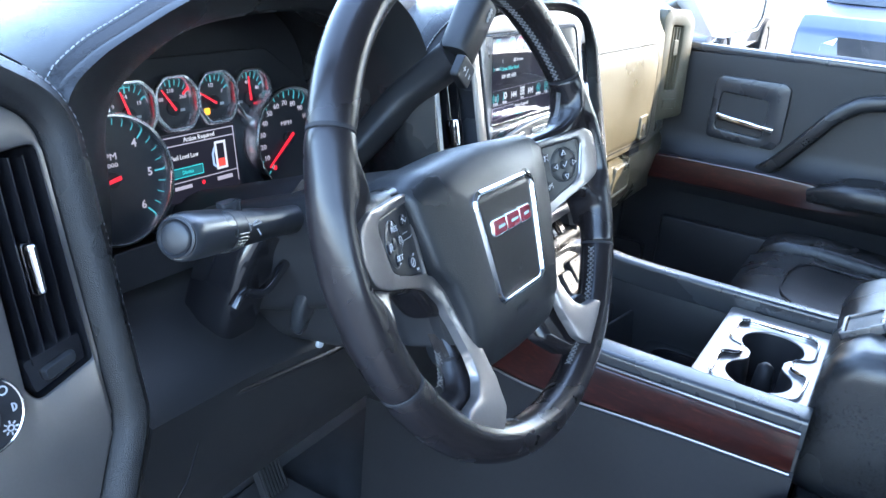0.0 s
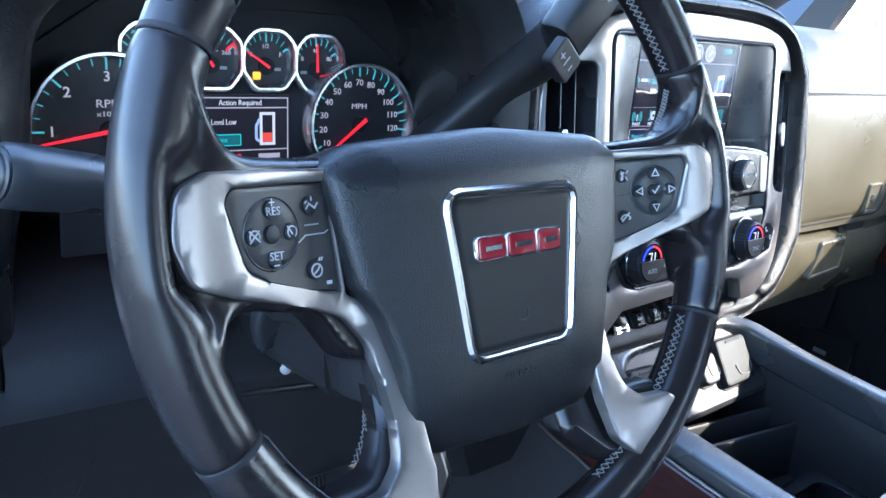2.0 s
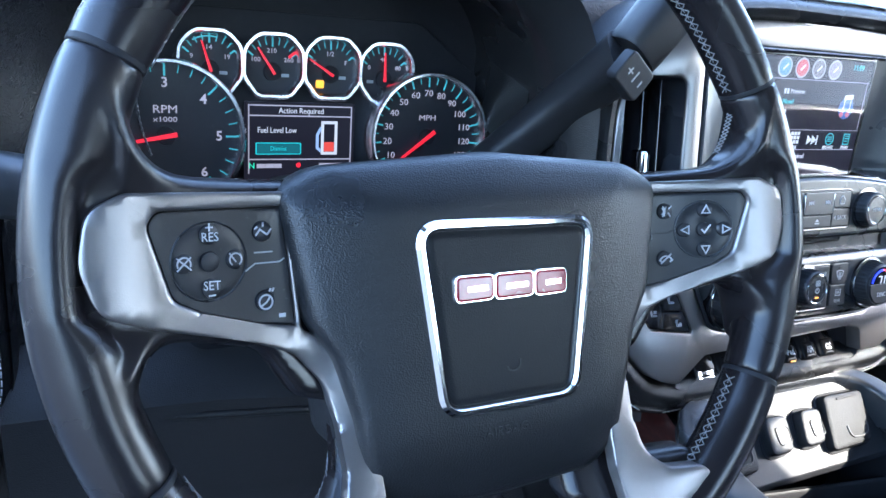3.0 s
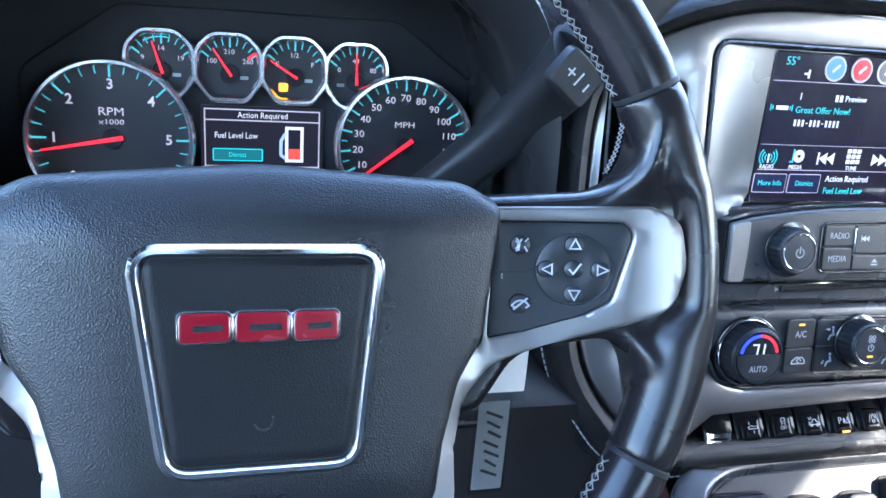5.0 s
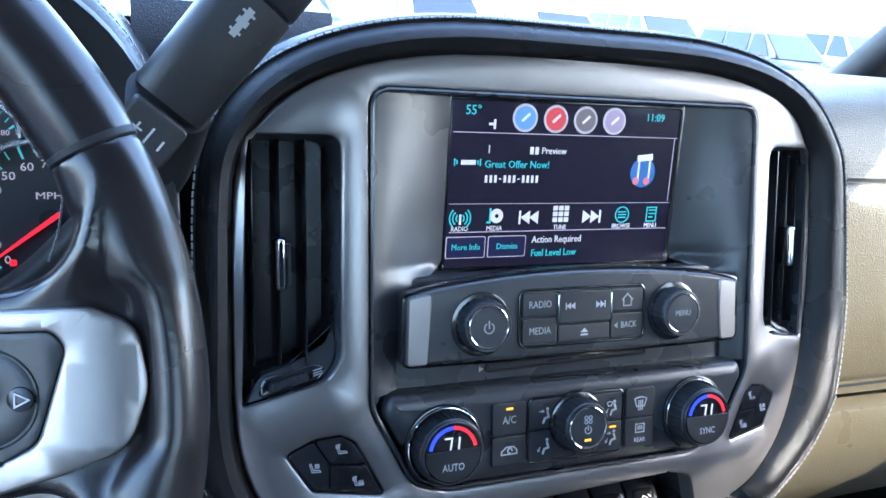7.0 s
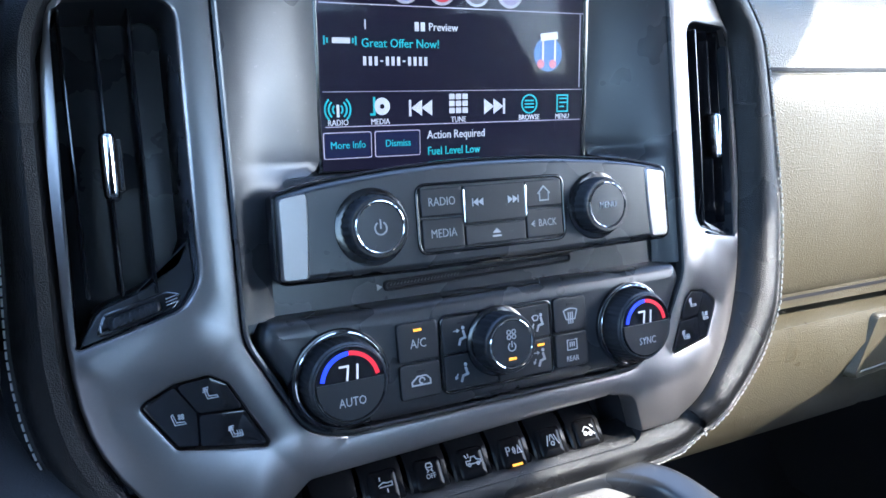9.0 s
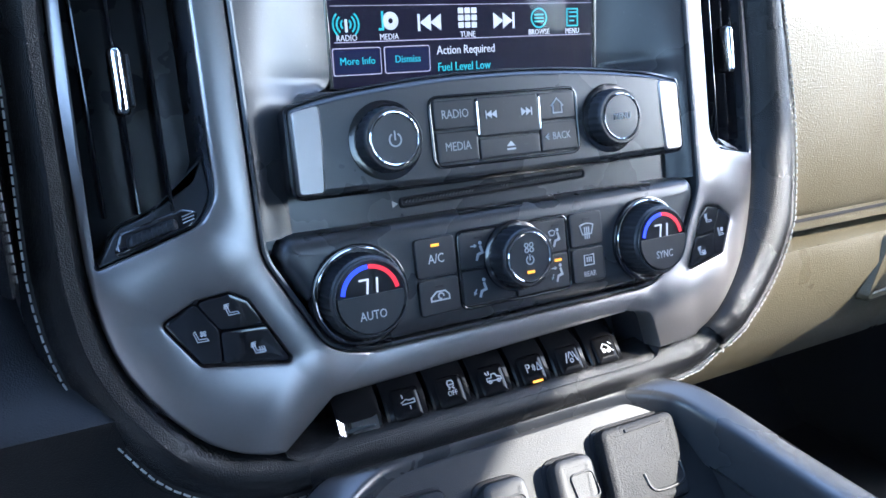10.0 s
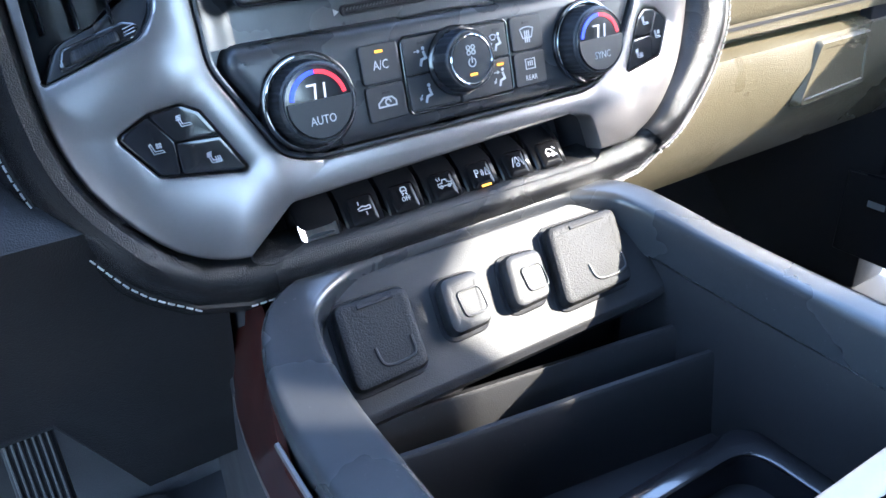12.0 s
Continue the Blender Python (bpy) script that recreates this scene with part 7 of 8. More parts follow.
part("soft_button", slab(rect(-0.0300, -0.0545, 0.0085, -0.0445, 0.0012), EN, EN + 0.0003, 0.0001, False), GLOW_CYAN, dic, "lit cyan button", m=CLUS, smooth=0)
part("soft_button", slab(rect(-0.0290, -0.0537, 0.0075, -0.0453, 0.001), EN, EN + 0.0005, 0.0001, False), lcd("button_teal", (0.01, 0.09, 0.11), 0.11), dic, m=CLUS, smooth=0)
lettering("Dismiss", 0.0052, -0.0110, -0.0495, EN + 0.0006, GLOW_CYAN, dic, CLUS, stretch=0.85)
part("pump_body", strokes([[(0.0270, -0.0535), (0.0270, -0.0275), (0.0390, -0.0275), (0.0390, -0.0535), (0.0270, -0.0535)]], 0.0024, EN, 0.0003), GLOW_WHITE, dic, m=CLUS, smooth=0)
part("pump_fill", slab(rect(0.0285, -0.0520, 0.0375, -0.0440, 0.0005), EN, EN + 0.0002, 0.0001, False), glowing("pump_red", (0.8, 0.08, 0.06), 0.06), dic, m=CLUS, smooth=0)
part("pump_hose", strokes([[(0.0255, -0.0325), (0.0225, -0.0380), (0.0225, -0.0490), (0.0250, -0.0510)]], 0.0024, EN, 0.0003), glowing("pump_blue", (0.35, 0.5, 0.8), 0.06), dic, m=CLUS, smooth=0)
lettering("N", 0.0066, -0.0330, -0.0640, EN, GLOW_GREEN, dic, CLUS)
part("bars", strokes([[(-0.0275 + 0.007 * i, -0.064), (-0.0235 + 0.007 * i, -0.064)] for i in range(3)], 0.0035, EN, 0.0002), GLOW_NUM, dic, m=CLUS, smooth=0)
part("warning_lamp", slab(disc(0.0065, -0.0635, 0.0022, 12), EN, EN + 0.0002, 0.0001, False), GLOW_RED, dic, m=CLUS, smooth=0)
part("bars", strokes([[(0.026, -0.064), (0.043, -0.064)]], 0.0040, EN, 0.0002), GLOW_NUM, dic, m=CLUS, smooth=0)

# ---------------------------------------------------------------- driver's end pod: vent and lamp switch
endpod = thing("end_pod", (-0.29, 0.2, 0.45), "silver-trimmed dash end with vent, framed in stitched leather", "dash end")
EP = plane_at((-0.312, 0.1700, 0.60), 12.9)
po = rpoly([(0.070, 0.125, 0.03), (0.072, -0.075, 0.03), (0.047, -0.128, 0.04), (0.0, -0.152, 0.04), (-0.085, -0.160, 0.02), (-0.085, 0.150, 0.02), (0.03, 0.150, 0.05)], 0.02, 7)
pv = rpoly([(0.0672, 0.112, 0.006), (0.0698, -0.028, 0.004), (0.030, -0.040, 0.008), (0.024, -0.03, 0.004), (0.027, 0.108, 0.006)], 0.006, 5)
part("silver_bezel", plate(po, [pv], -0.016, 0.0, 0.0025), SILVER, endpod, "satin silver trim plate", m=EP)
ring = bmesh.new()
skin(ring, [[(p.x, p.y, n) for p in grow(po, d)] for d, n in ((-0.002, -0.016), (0.001, -0.002), (0.005, 0.006), (0.011, 0.011), (0.018, 0.011), (0.025, 0.004), (0.029, -0.006), (0.031, -0.014), (0.032, -0.016), (0.033, -0.014), (0.035, -0.03), (0.040, -0.09))])
part("leather_surround", ring, COARSE, endpod, "padded black leather surround with stitched seam", m=EP)
stitches([EP @ Vector((p.x, p.y, -0.0012)) for p in grow(po, 0.0275)], 0.0036, 0.0014, 0.00055, THREAD, endpod, (0, -1, 0.2), "surround_stitching")
part("pod_core", slab(grow(po, 0.02), -0.10, -0.04, 0.01), MATTE, endpod, m=EP)
vent = thing("air_vent", EP @ Vector((0.035, 0.02, 0)), "gloss black upright air vent at the driver's side", "air vent")
part("vent_well", raised(pv, [(0.0008, -0.005), (0, -0.002), (-0.0015, -0.03), (-0.002, -0.045)], False, True), PIANO, vent, m=EP)
for i in range(4):
    q = rpoly([(0.033 + 0.0090 * i, -0.020), (0.0350 + 0.0090 * i, -0.020), (0.0345 + 0.0090 * i, 0.106), (0.0325 + 0.0090 * i, 0.106)], 0.0005, 2)
    part("vane", raised(q, [(0, -0.036), (0, -0.008), (-0.0005, -0.0055)], False, True), PIANO, vent, m=EP)
part("vane_tab", raised(rect(0.0445, 0.022, 0.0515, 0.056, 0.0034, 5), [(0, -0.012), (0, -0.001), (-0.0015, 0.003), (-0.003, 0.0042)], False, True), CHROME, vent, "bright thumb tab", m=EP)
part("vent_sill", raised(rpoly([(0.0685, -0.0275), (0.0305, -0.038), (0.0265, -0.014), (0.0675, -0.008)], 0.004, 4), [(0, -0.03), (-0.0005, -0.007), (-0.0015, -0.0055)], False, True), PIANO, vent, m=EP)
part("thumb_wheel", raised(rpoly([(0.060, -0.0255), (0.038, -0.0320), (0.037, -0.0225), (0.060, -0.0170)], 0.003, 4), [(0, -0.01), (-0.0003, -0.003), (-0.0014, -0.0012)], False, True), BUTTON, vent, m=EP)
hs = thing("headlamp_switch", EP @ Vector((-0.03, -0.095, 0)), "round black headlamp switch with chrome ring", "lamp switch")
hu, hv = -0.0040, -0.034
part("switch_ring", ring_band(hu, hv, 0.0225, 0.0240, -0.002, 0.0025), CHROME, hs, m=EP)
part("switch_face", lathe(hu, hv, [(0.0226, -0.001), (0.0224, 0.0012), (0.02, 0.0018), (0.0, 0.0018)]), MATTE, hs, m=EP)
part("switch_knob", lathe(hu - 0.004, hv, [(0.0110, 0.001), (0.0105, 0.009), (0.008, 0.011), (0.0, 0.0112)]), BUTTON, hs, m=EP)
mk = [arc(hu + 0.014, hv + 0.011, 0.0026, 0, 360, 10), [(hu + 0.0105, hv + 0.0135), (hu + 0.0085, hv + 0.0155)], arc(hu + 0.017, hv - 0.001, 0.0022, -90, 90, 6), [(hu + 0.017, hv - 0.0032), (hu + 0.017, hv + 0.0012)], arc(hu + 0.013, hv - 0.0125, 0.0018, 0, 360, 10)]
mk += [[(hu + 0.013 + 0.0030 * math.cos(a), hv - 0.0125 + 0.0030 * math.sin(a)), (hu + 0.013 + 0.0042 * math.cos(a), hv - 0.0125 + 0.0042 * math.sin(a))] for a in [math.pi / 4 * i for i in range(8)]]
part("switch_mark", strokes(mk, 0.0009, 0.0019), MARK, hs, m=EP)

# ---------------------------------------------------------------- centre console
console = thing("centre_console", (0.448, -0.05, 0.0), "black centre console with open bin, wood sides and silver cup tray", "console")
XL, XR, ZR = 0.277, 0.590, 0.410
RAIL_L, RAIL_T = 0.036, 0.024


def rail_frame():
    """One moulding: up the left side, over the head and down the right side."""
    xl, xr = XL + RAIL_L / 2, XR - RAIL_T / 2
    pts = [(xl, -0.232, ZR - 0.006), (xl, -0.10, ZR - 0.006), (xl, 0.0, ZR - 0.005), (xl + 0.001, 0.06, ZR - 0.003), (xl + 0.008, 0.105, ZR + 0.002), (xl + 0.021, 0.132, ZR + 0.008), (xl + 0.050, 0.148, ZR + 0.012), (0.38, 0.153, ZR + 0.013),
           (0.448, 0.154, ZR + 0.013), (0.51, 0.153, ZR + 0.013), (xr - 0.040, 0.148, ZR + 0.012), (xr - 0.014, 0.132, ZR + 0.008), (xr - 0.003, 0.105, ZR + 0.002), (xr, 0.06, ZR - 0.003), (xr, 0.0, ZR - 0.005), (xr, -0.10, ZR - 0.006), (xr, -0.232, ZR - 0.006)]
    wid = [1.0, 1.0, 1.0, 1.0, 0.95, 0.85, 0.68, 0.60, 0.58, 0.58, 0.62, 0.66, 0.68, 0.68, 0.68, 0.68, 0.68]
    P = smooth_line(pts, 5)
    W = [w.x for w in smooth_line([(w, 0) for w in wid], 5)]
    n, loops = len(P), []
    for i, p in enumerate(P):
        t = (P[min(n - 1, i + 1)] - P[max(0, i - 1)])
        t.z = 0
        t.normalize()
        out = Vector((-t.y, t.x, 0))
        h = RAIL_L / 2 * W[i]
        sec = rpoly([(-h, -0.032), (h, -0.032), (h, 0.006), (-h, 0.006)], 0.006, 4)
        loops.append([p + out * q.x + Vector((0, -0.35 * q.x * abs(t.x), q.y + 0.35 * q.x * abs(t.x))) for q in sec])
    part("rail_frame", skin_bm(loops), SATIN, console, "dark satin rail running round the bin", smooth=35)


rail_frame()
# bin walls and floor
part("bin_wall", box(XL + 0.002, -0.232, 0.05, XL + RAIL_L - 0.001, 0.085, ZR - 0.012, 0.002), PLASTIC, console)
part("bin_wall", box(XR - RAIL_T + 0.001, -0.232, 0.05, XR - 0.002, 0.13, ZR - 0.012, 0.002), PLASTIC, console)
part("bin_floor", box(XL + 0.02, -0.232, 0.25, XR - 0.02, 0.14, 0.27, 0.002), MATTE, console)
part("bin_back", box(XL + 0.02, -0.232, 0.05, XR - 0.02, -0.225, ZR - 0.012, 0.002), PLASTIC, console)
# outlet panel
op = rpoly([(-0.134, -0.040, 0.01), (0.122, -0.040, 0.01), (0.122, 0.022, 0.02), (0.104, 0.041, 0.02), (-0.114, 0.041, 0.02), (-0.134, 0.022, 0.02)], 0.012, 5)
part("outlet_panel", raised(op, [(0.004, -0.03), (0.003, -0.002), (0, 0.0), (-0.002, 0.0012)], False, True), PLASTIC, console, "satin panel holding the power outlets", m=OUTLET)


def cap(u0, u1, v0, v1, big, parent_label, skew=0.005):
    t = thing("outlet_cap" if big else "usb_cover", OUTLET @ Vector(((u0 + u1) / 2, (v0 + v1) / 2, 0)), parent_label, "outlet cap" if big else "socket cover", "outlet caps" if big else "socket covers")
    o = rpoly([(u0 - skew, v0), (u1 - skew, v0 + 0.001), (u1, v1 - 0.001), (u0, v1)], 0.006 if big else 0.007, 5)
    part("seat", raised(grow(o, 0.004), [(0, 0.0), (-0.001, 0.0022), (-0.003, 0.0015)], False, True), MATTE, t, m=OUTLET)
    h = 0.011 if big else 0.0125
    part("lid", raised(o, [(0, 0.0), (0.001, h - 0.004), (-0.0005, h - 0.001), (-0.003, h), (-0.006, h - 0.0006)], False, True), CAP if big else PLASTIC, t, m=OUTLET)
    w = u1 - u0
    a = [Vector((u0 + w * 0.30, v0 + 0.020)), Vector((u0 + w * 0.32, v0 + 0.011)), Vector((u0 + w * 0.42, v0 + 0.008)), Vector((u0 + w * 0.66, v0 + 0.008)), Vector((u0 + w * 0.78, v0 + 0.011)), Vector((u0 + w * 0.80, v0 + 0.020))]
    if big:
        part("lid_lip", sweep([(p.x, p.y, h - 0.0004) for p in smooth_line(a, 4)], round_section(0.0010, 6)), PLASTIC, t, m=OUTLET)
        part("hinge", slab(rect(u0 + w * 0.28, v1 - 0.006, u0 + w * 0.78, v1 - 0.0035, 0.0006), 0.0, h + 0.0008, 0.0003), MATTE, t, m=OUTLET)
    else:
        part("lid_lip", plate(rect(u0 + w * 0.24, v0 + 0.007, u1 - w * 0.16, v1 - 0.010, 0.004), [rect(u0 + w * 0.27, v0 + 0.0085, u1 - w * 0.19, v1 - 0.0112, 0.003)], h - 0.001, h + 0.0004, 0.0003), PLASTIC, t, m=OUTLET)


cap(-0.1120, -0.0655, -0.0250, 0.0250, True, "black rubber-hinged cap over a power outlet")
cap(-0.0450, -0.0165, -0.0160, 0.0185, False, "black cover over a small socket")
cap(0.0035, 0.0310, -0.0155, 0.0180, False, "black cover over a small socket, sunlit", 0.007)
cap(0.0440, 0.1020, -0.0255, 0.0265, True, "black rubber-hinged cap over a power outlet, sunlit", 0.012)
# stepped dividers in front of the bin
for y0_, zt, zb in ((0.1150, 0.337, 0.27), (0.0815, 0.335, 0.27)):
    bm = bmesh.new()
    loops = []
    for x in (XL + 0.034, XR - 0.023):
        y = y0_ - 0.16 * (x - 0.342)
        loops.append([(x, y - 0.010, zb), (x, y - 0.003, zt - 0.002), (x, y - 0.001, zt), (x, y + 0.002, zt), (x, y + 0.0035, zt - 0.002), (x, y + 0.002, zb)])
    skin(bm, loops, True, True, True)
    part("divider", bm, PLASTIC, console)
# rubber tray with bright edge
part("tray_rim", plate(rpoly([(XL + 0.036, -0.20), (XR - 0.024, -0.20), (XR - 0.024, 0.012), (XL + 0.036, 0.012)], 0.02, 5), [rpoly([(XL + 0.052, -0.19), (XR - 0.042, -0.19), (XR - 0.042, -0.006), (XL + 0.052, -0.006)], 0.022, 6)], 0.27, 0.300, 0.004), PIANO, console, "gloss black tray edge")
part("tray_mat", box(XL + 0.04, -0.2, 0.271, XR - 0.04, 0.0, 0.275, 0.001), MATTE, console)

# wood along the sides
def wood_side(s):
    x = XL - 0.001 if s < 0 else XR + 0.001
    pts = [(-0.228, 0.394, 0.346), (-0.10, 0.394, 0.343), (0.0, 0.394, 0.338), (0.06, 0.398, 0.334), (0.10, 0.408, 0.336)]
    if s < 0:
        pts += [(0.125, 0.412, 0.338), (0.155, 0.417, 0.336), (0.200, 0.420, 0.335), (0.250, 0.420, 0.335)]
    top = smooth_line([(0, y, a) for y, a, b in pts], 4)
    bot = smooth_line([(0, y, b) for y, a, b in pts], 4)
    bm = bmesh.new()
    loops = []
    for a, b in zip(top, bot):
        inset = -s * 0.006 * max(0.0, (a.y - 0.075) / 0.075) ** 2
        xx = x + inset
        ti = -s * 0.016 * max(0.0, min(1.4, (a.y - 0.05) / 0.06))
        loops.append([(xx + ti + s * 0.001, a.y, a.z), (xx + ti + s * 0.005, a.y, a.z - 0.003), (xx + 0.5 * ti + s * 0.006, a.y, (a.z + b.z) / 2), (xx + s * 0.004, b.y, b.z + 0.003), (xx + s * 0.001, b.y, b.z)])
    skin(bm, loops, True, True, True)
    part("wood_side", bm, WOOD, console, "glossy red-brown burl wood side")
    for which, dz in ((bot, -0.0015), ([p for p in top if p.y < 0.07], 0.0015)):
        part("bright_line", sweep([(x + s * 0.003 - s * 0.006 * (max(0.0, (p.y - 0.075) / 0.075)) ** 2, p.y, p.z + dz) for p in which], round_section(0.0016, 6)), SILVER, console, "thin silver line")


wood_side(-1)
wood_side(1)
part("side_panel", skin_bm([[(XL + 0.002, -0.232, 0.345), (XL - 0.004, -0.232, 0.34), (XL - 0.012, -0.232, 0.0), (XL + 0.01, -0.232, 0.0)], [(XL + 0.002, 0.06, 0.335), (XL - 0.004, 0.06, 0.33), (XL - 0.012, 0.06, 0.0), (XL + 0.01, 0.06, 0.0)], [(XL + 0.016, 0.20, 0.350), (XL + 0.010, 0.20, 0.345), (XL - 0.002, 0.20, 0.0), (XL + 0.01, 0.20, 0.0)], [(XL + 0.03, 0.34, 0.36), (XL + 0.02, 0.34, 0.35), (XL + 0.012, 0.34, 0.0), (XL + 0.03, 0.34, 0.0)]]), MATTE, console)
part("side_panel", skin_bm([[(XR - 0.002, -0.232, 0.345), (XR + 0.004, -0.232, 0.34), (XR + 0.012, -0.232, 0.0), (XR - 0.01, -0.232, 0.0)], [(XR - 0.002, 0.20, 0.40), (XR + 0.004, 0.20, 0.39), (XR + 0.012, 0.20, 0.0), (XR - 0.01, 0.20, 0.0)], [(XR - 0.03, 0.34, 0.40), (XR - 0.02, 0.34, 0.39), (XR - 0.012, 0.34, 0.0), (XR - 0.03, 0.34, 0.0)]]), PLASTIC, console)
part("front_filler", box(XL + 0.02, 0.135, 0.05, XR - 0.02, 0.34, 0.405, 0.01), MATTE, console)

# cup tray
cups = thing("cup_holder", (0.448, -0.145, 0.40), "silver twin cup holder tray with bright rimmed wells", "cup holder")
CT = Matrix(((1, 0, 0, 0.4375), (0, 1, 0, -0.165), (0, 0, 1, 0.387), (0, 0, 0, 1)))
co = rpoly([(-0.120, -0.068), (0.126, -0.068), (0.126, 0.070), (-0.120, 0.070)], 0.008, 4)
cw = []
cw += arc(-0.046, 0.0, 0.038, 40, 320, 26)
cw += [Vector((-0.008, -0.020)), Vector((0.008, -0.020))]
cw += arc(0.046, 0.0, 0.038, -140, 140, 26)
cw += [Vector((0.008, 0.020)), Vector((-0.008, 0.020))]
inner_pl = rpoly([(-0.094, -0.050, 0.02), (-0.022, -0.052, 0.02), (-0.012, -0.030, 0.012), (0.012, -0.030, 0.012), (0.022, -0.052, 0.02), (0.094, -0.050, 0.02), (0.094, 0.050, 0.02), (0.022, 0.052, 0.02), (0.012, 0.030, 0.012), (-0.012, 0.030, 0.012), (-0.022, 0.052, 0.02), (-0.094, 0.050, 0.02)], 0.01, 5)
part("tray_top", plate(co, [inner_pl], -0.02, 0.003, 0.002), SILVER, cups, "satin silver tray top", m=CT)
part("bright_rim", raised(inner_pl, [(0.0022, 0.001), (0.0018, 0.0042), (0.0005, 0.0052), (-0.0010, 0.0046), (-0.0018, 0.002), (-0.0020, -0.003)], False, False), CHROME, cups, "bright rim", m=CT)
part("tray_step", plate(grow(inner_pl, -0.002), [cw], -0.02, -0.002, 0.001), SILVER, cups, m=CT)
part("well", raised(cw, [(0, -0.004), (-0.002, -0.03), (-0.004, -0.07)], False, True), MATTE, cups, "dark rubber well", m=CT)
part("well_post", lathe(0.0, -0.002, [(0.013, -0.07), (0.012, -0.03), (0.010, -0.012), (0.005, -0.007), (0, -0.006)], 20), MATTE, cups, m=CT)
# padded lid behind the cups
arm_lid = thing("console_armrest", (0.448, -0.4, 0.30), "black padded leather console armrest with latch", "armrest")
lid = bmesh.new()
loops = []
for y, zt, wid in ((-0.226, 0.40, 0.128), (-0.228, 0.445, 0.134), (-0.240, 0.468, 0.138), (-0.262, 0.482, 0.141), (-0.32, 0.490, 0.143), (-0.50, 0.492, 0.143), (-0.62, 0.485, 0.140)):
    loops.append([(0.448 + p.x * wid / 0.14, y, p.y + (zt - 0.49) * (1 if p.y > 0.35 else 0)) for p in rpoly([(-0.14, 0.30), (0.14, 0.30), (0.14, 0.49), (-0.14, 0.49)], 0.028, 5)])
skin(lid, loops, True, True, True)
part("pad", lid, LEATHER, arm_lid, smooth=60)
LT = Matrix(((1, 0, 0, 0.405), (0, 0.84, 0.54, -0.2545), (0, -0.54, 0.84, 0.4800), (0, 0, 0, 1)))
latch_t = part("latch", plate(rect(-0.028, -0.024, 0.028, 0.024, 0.005), [rect(-0.023, -0.019, 0.023, 0.018, 0.004)], -0.006, 0.004, 0.001), SATIN, arm_lid, "grey latch frame", m=LT)
part("latch_tab", slab(rect(-0.0225, -0.0185, 0.0225, 0.0175, 0.003), -0.006, 0.0012, 0.001), PLASTIC, latch_t, m=LT)
part("base", box(0.312, -0.62, 0.0, 0.584, -0.236, 0.30, 0.01), PLASTIC, arm_lid)


# ---------------------------------------------------------------- seats and pedals
def seat(x0, label):
    t = thing("seat", (x0, -0.35, 0.0), label, "seat", "front seats")
    def cushion(u0, u1, zt, name, yf, soft):
        bm = bmesh.new()
        loops = []
        for y, z, k in ((yf + 0.012, zt - 0.11, 0.97), (yf, zt - 0.06, 1.0), (yf - 0.012, zt - 0.02, 1.0), (yf - 0.05, zt, 0.99), (yf - 0.12, zt + 0.004, 1.0), (yf - 0.26, zt - 0.008, 1.0), (yf - 0.46, zt - 0.02, 1.0)):
            c, w = (u0 + u1) / 2, (u1 - u0) / 2 * k
            loops.append([(x0 + c + p.x * w, y, p.y) for p in [Vector((q.x, z + (q.y - 0.5) * 0.12 if q.y > 0 else zt - 0.15)) for q in rpoly([(-1, 0.0, 0), (1, 0.0, 0), (1, 0.5, soft), (-1, 0.5, soft)], soft, 5)]])
        skin(bm, loops, True, True, True)
        part(name, bm, LEATHER, t, smooth=60)
    cushion(-0.165, 0.165, 0.325, "centre_cushion", -0.028, 0.16)
    cushion(-0.262, -0.168, 0.338, "side_bolster", -0.040, 0.35)
    cushion(0.168, 0.262, 0.338, "side_bolster", -0.040, 0.35)
    sm = smooth_line([(x0 - 0.115, -0.46, 0.3215), (x0 - 0.112, -0.25, 0.3255), (x0 - 0.098, -0.145, 0.3300), (x0, -0.122, 0.3310), (x0 + 0.098, -0.145, 0.3300), (x0 + 0.112, -0.25, 0.3255), (x0 + 0.115, -0.46, 0.3215)], 5)
    part("seat_seam", sweep(sm, round_section(0.0022, 6)), LEATHER, t, "raised stitched seam")
    part("seat_base", box(x0 - 0.23, -0.50, 0.02, x0 + 0.23, -0.06, 0.20, 0.02), PLASTIC, t)
    bk = bmesh.new()
    skin(bk, [[(x0 + p.x, p.y - 0.55 - 0.35 * (z - 0.3), z) for p in rpoly([(-w, -0.06), (w, -0.06), (w, 0.06), (-w, 0.06)], 0.05, 5)] for z, w in ((0.28, 0.24), (0.45, 0.255), (0.75, 0.25), (0.90, 0.20))], True, True, True)
    part("backrest", bk, LEATHER, t, smooth=60)
    hr = bmesh.new()
    skin(hr, [[(x0 + p.x, p.y - 0.77, z) for p in rpoly([(-w, -0.05), (w, -0.05), (w, 0.05), (-w, 0.05)], 0.04, 5)] for z, w in ((0.93, 0.10), (0.97, 0.125), (1.06, 0.125), (1.10, 0.10))], True, True, True)
    part("headrest", hr, LEATHER, t, smooth=60)
    return t


seat(0.892, "black leather passenger seat, sunlit")
ds = seat(0.0, "black leather driver's seat")
ds.location.y -= 0.16

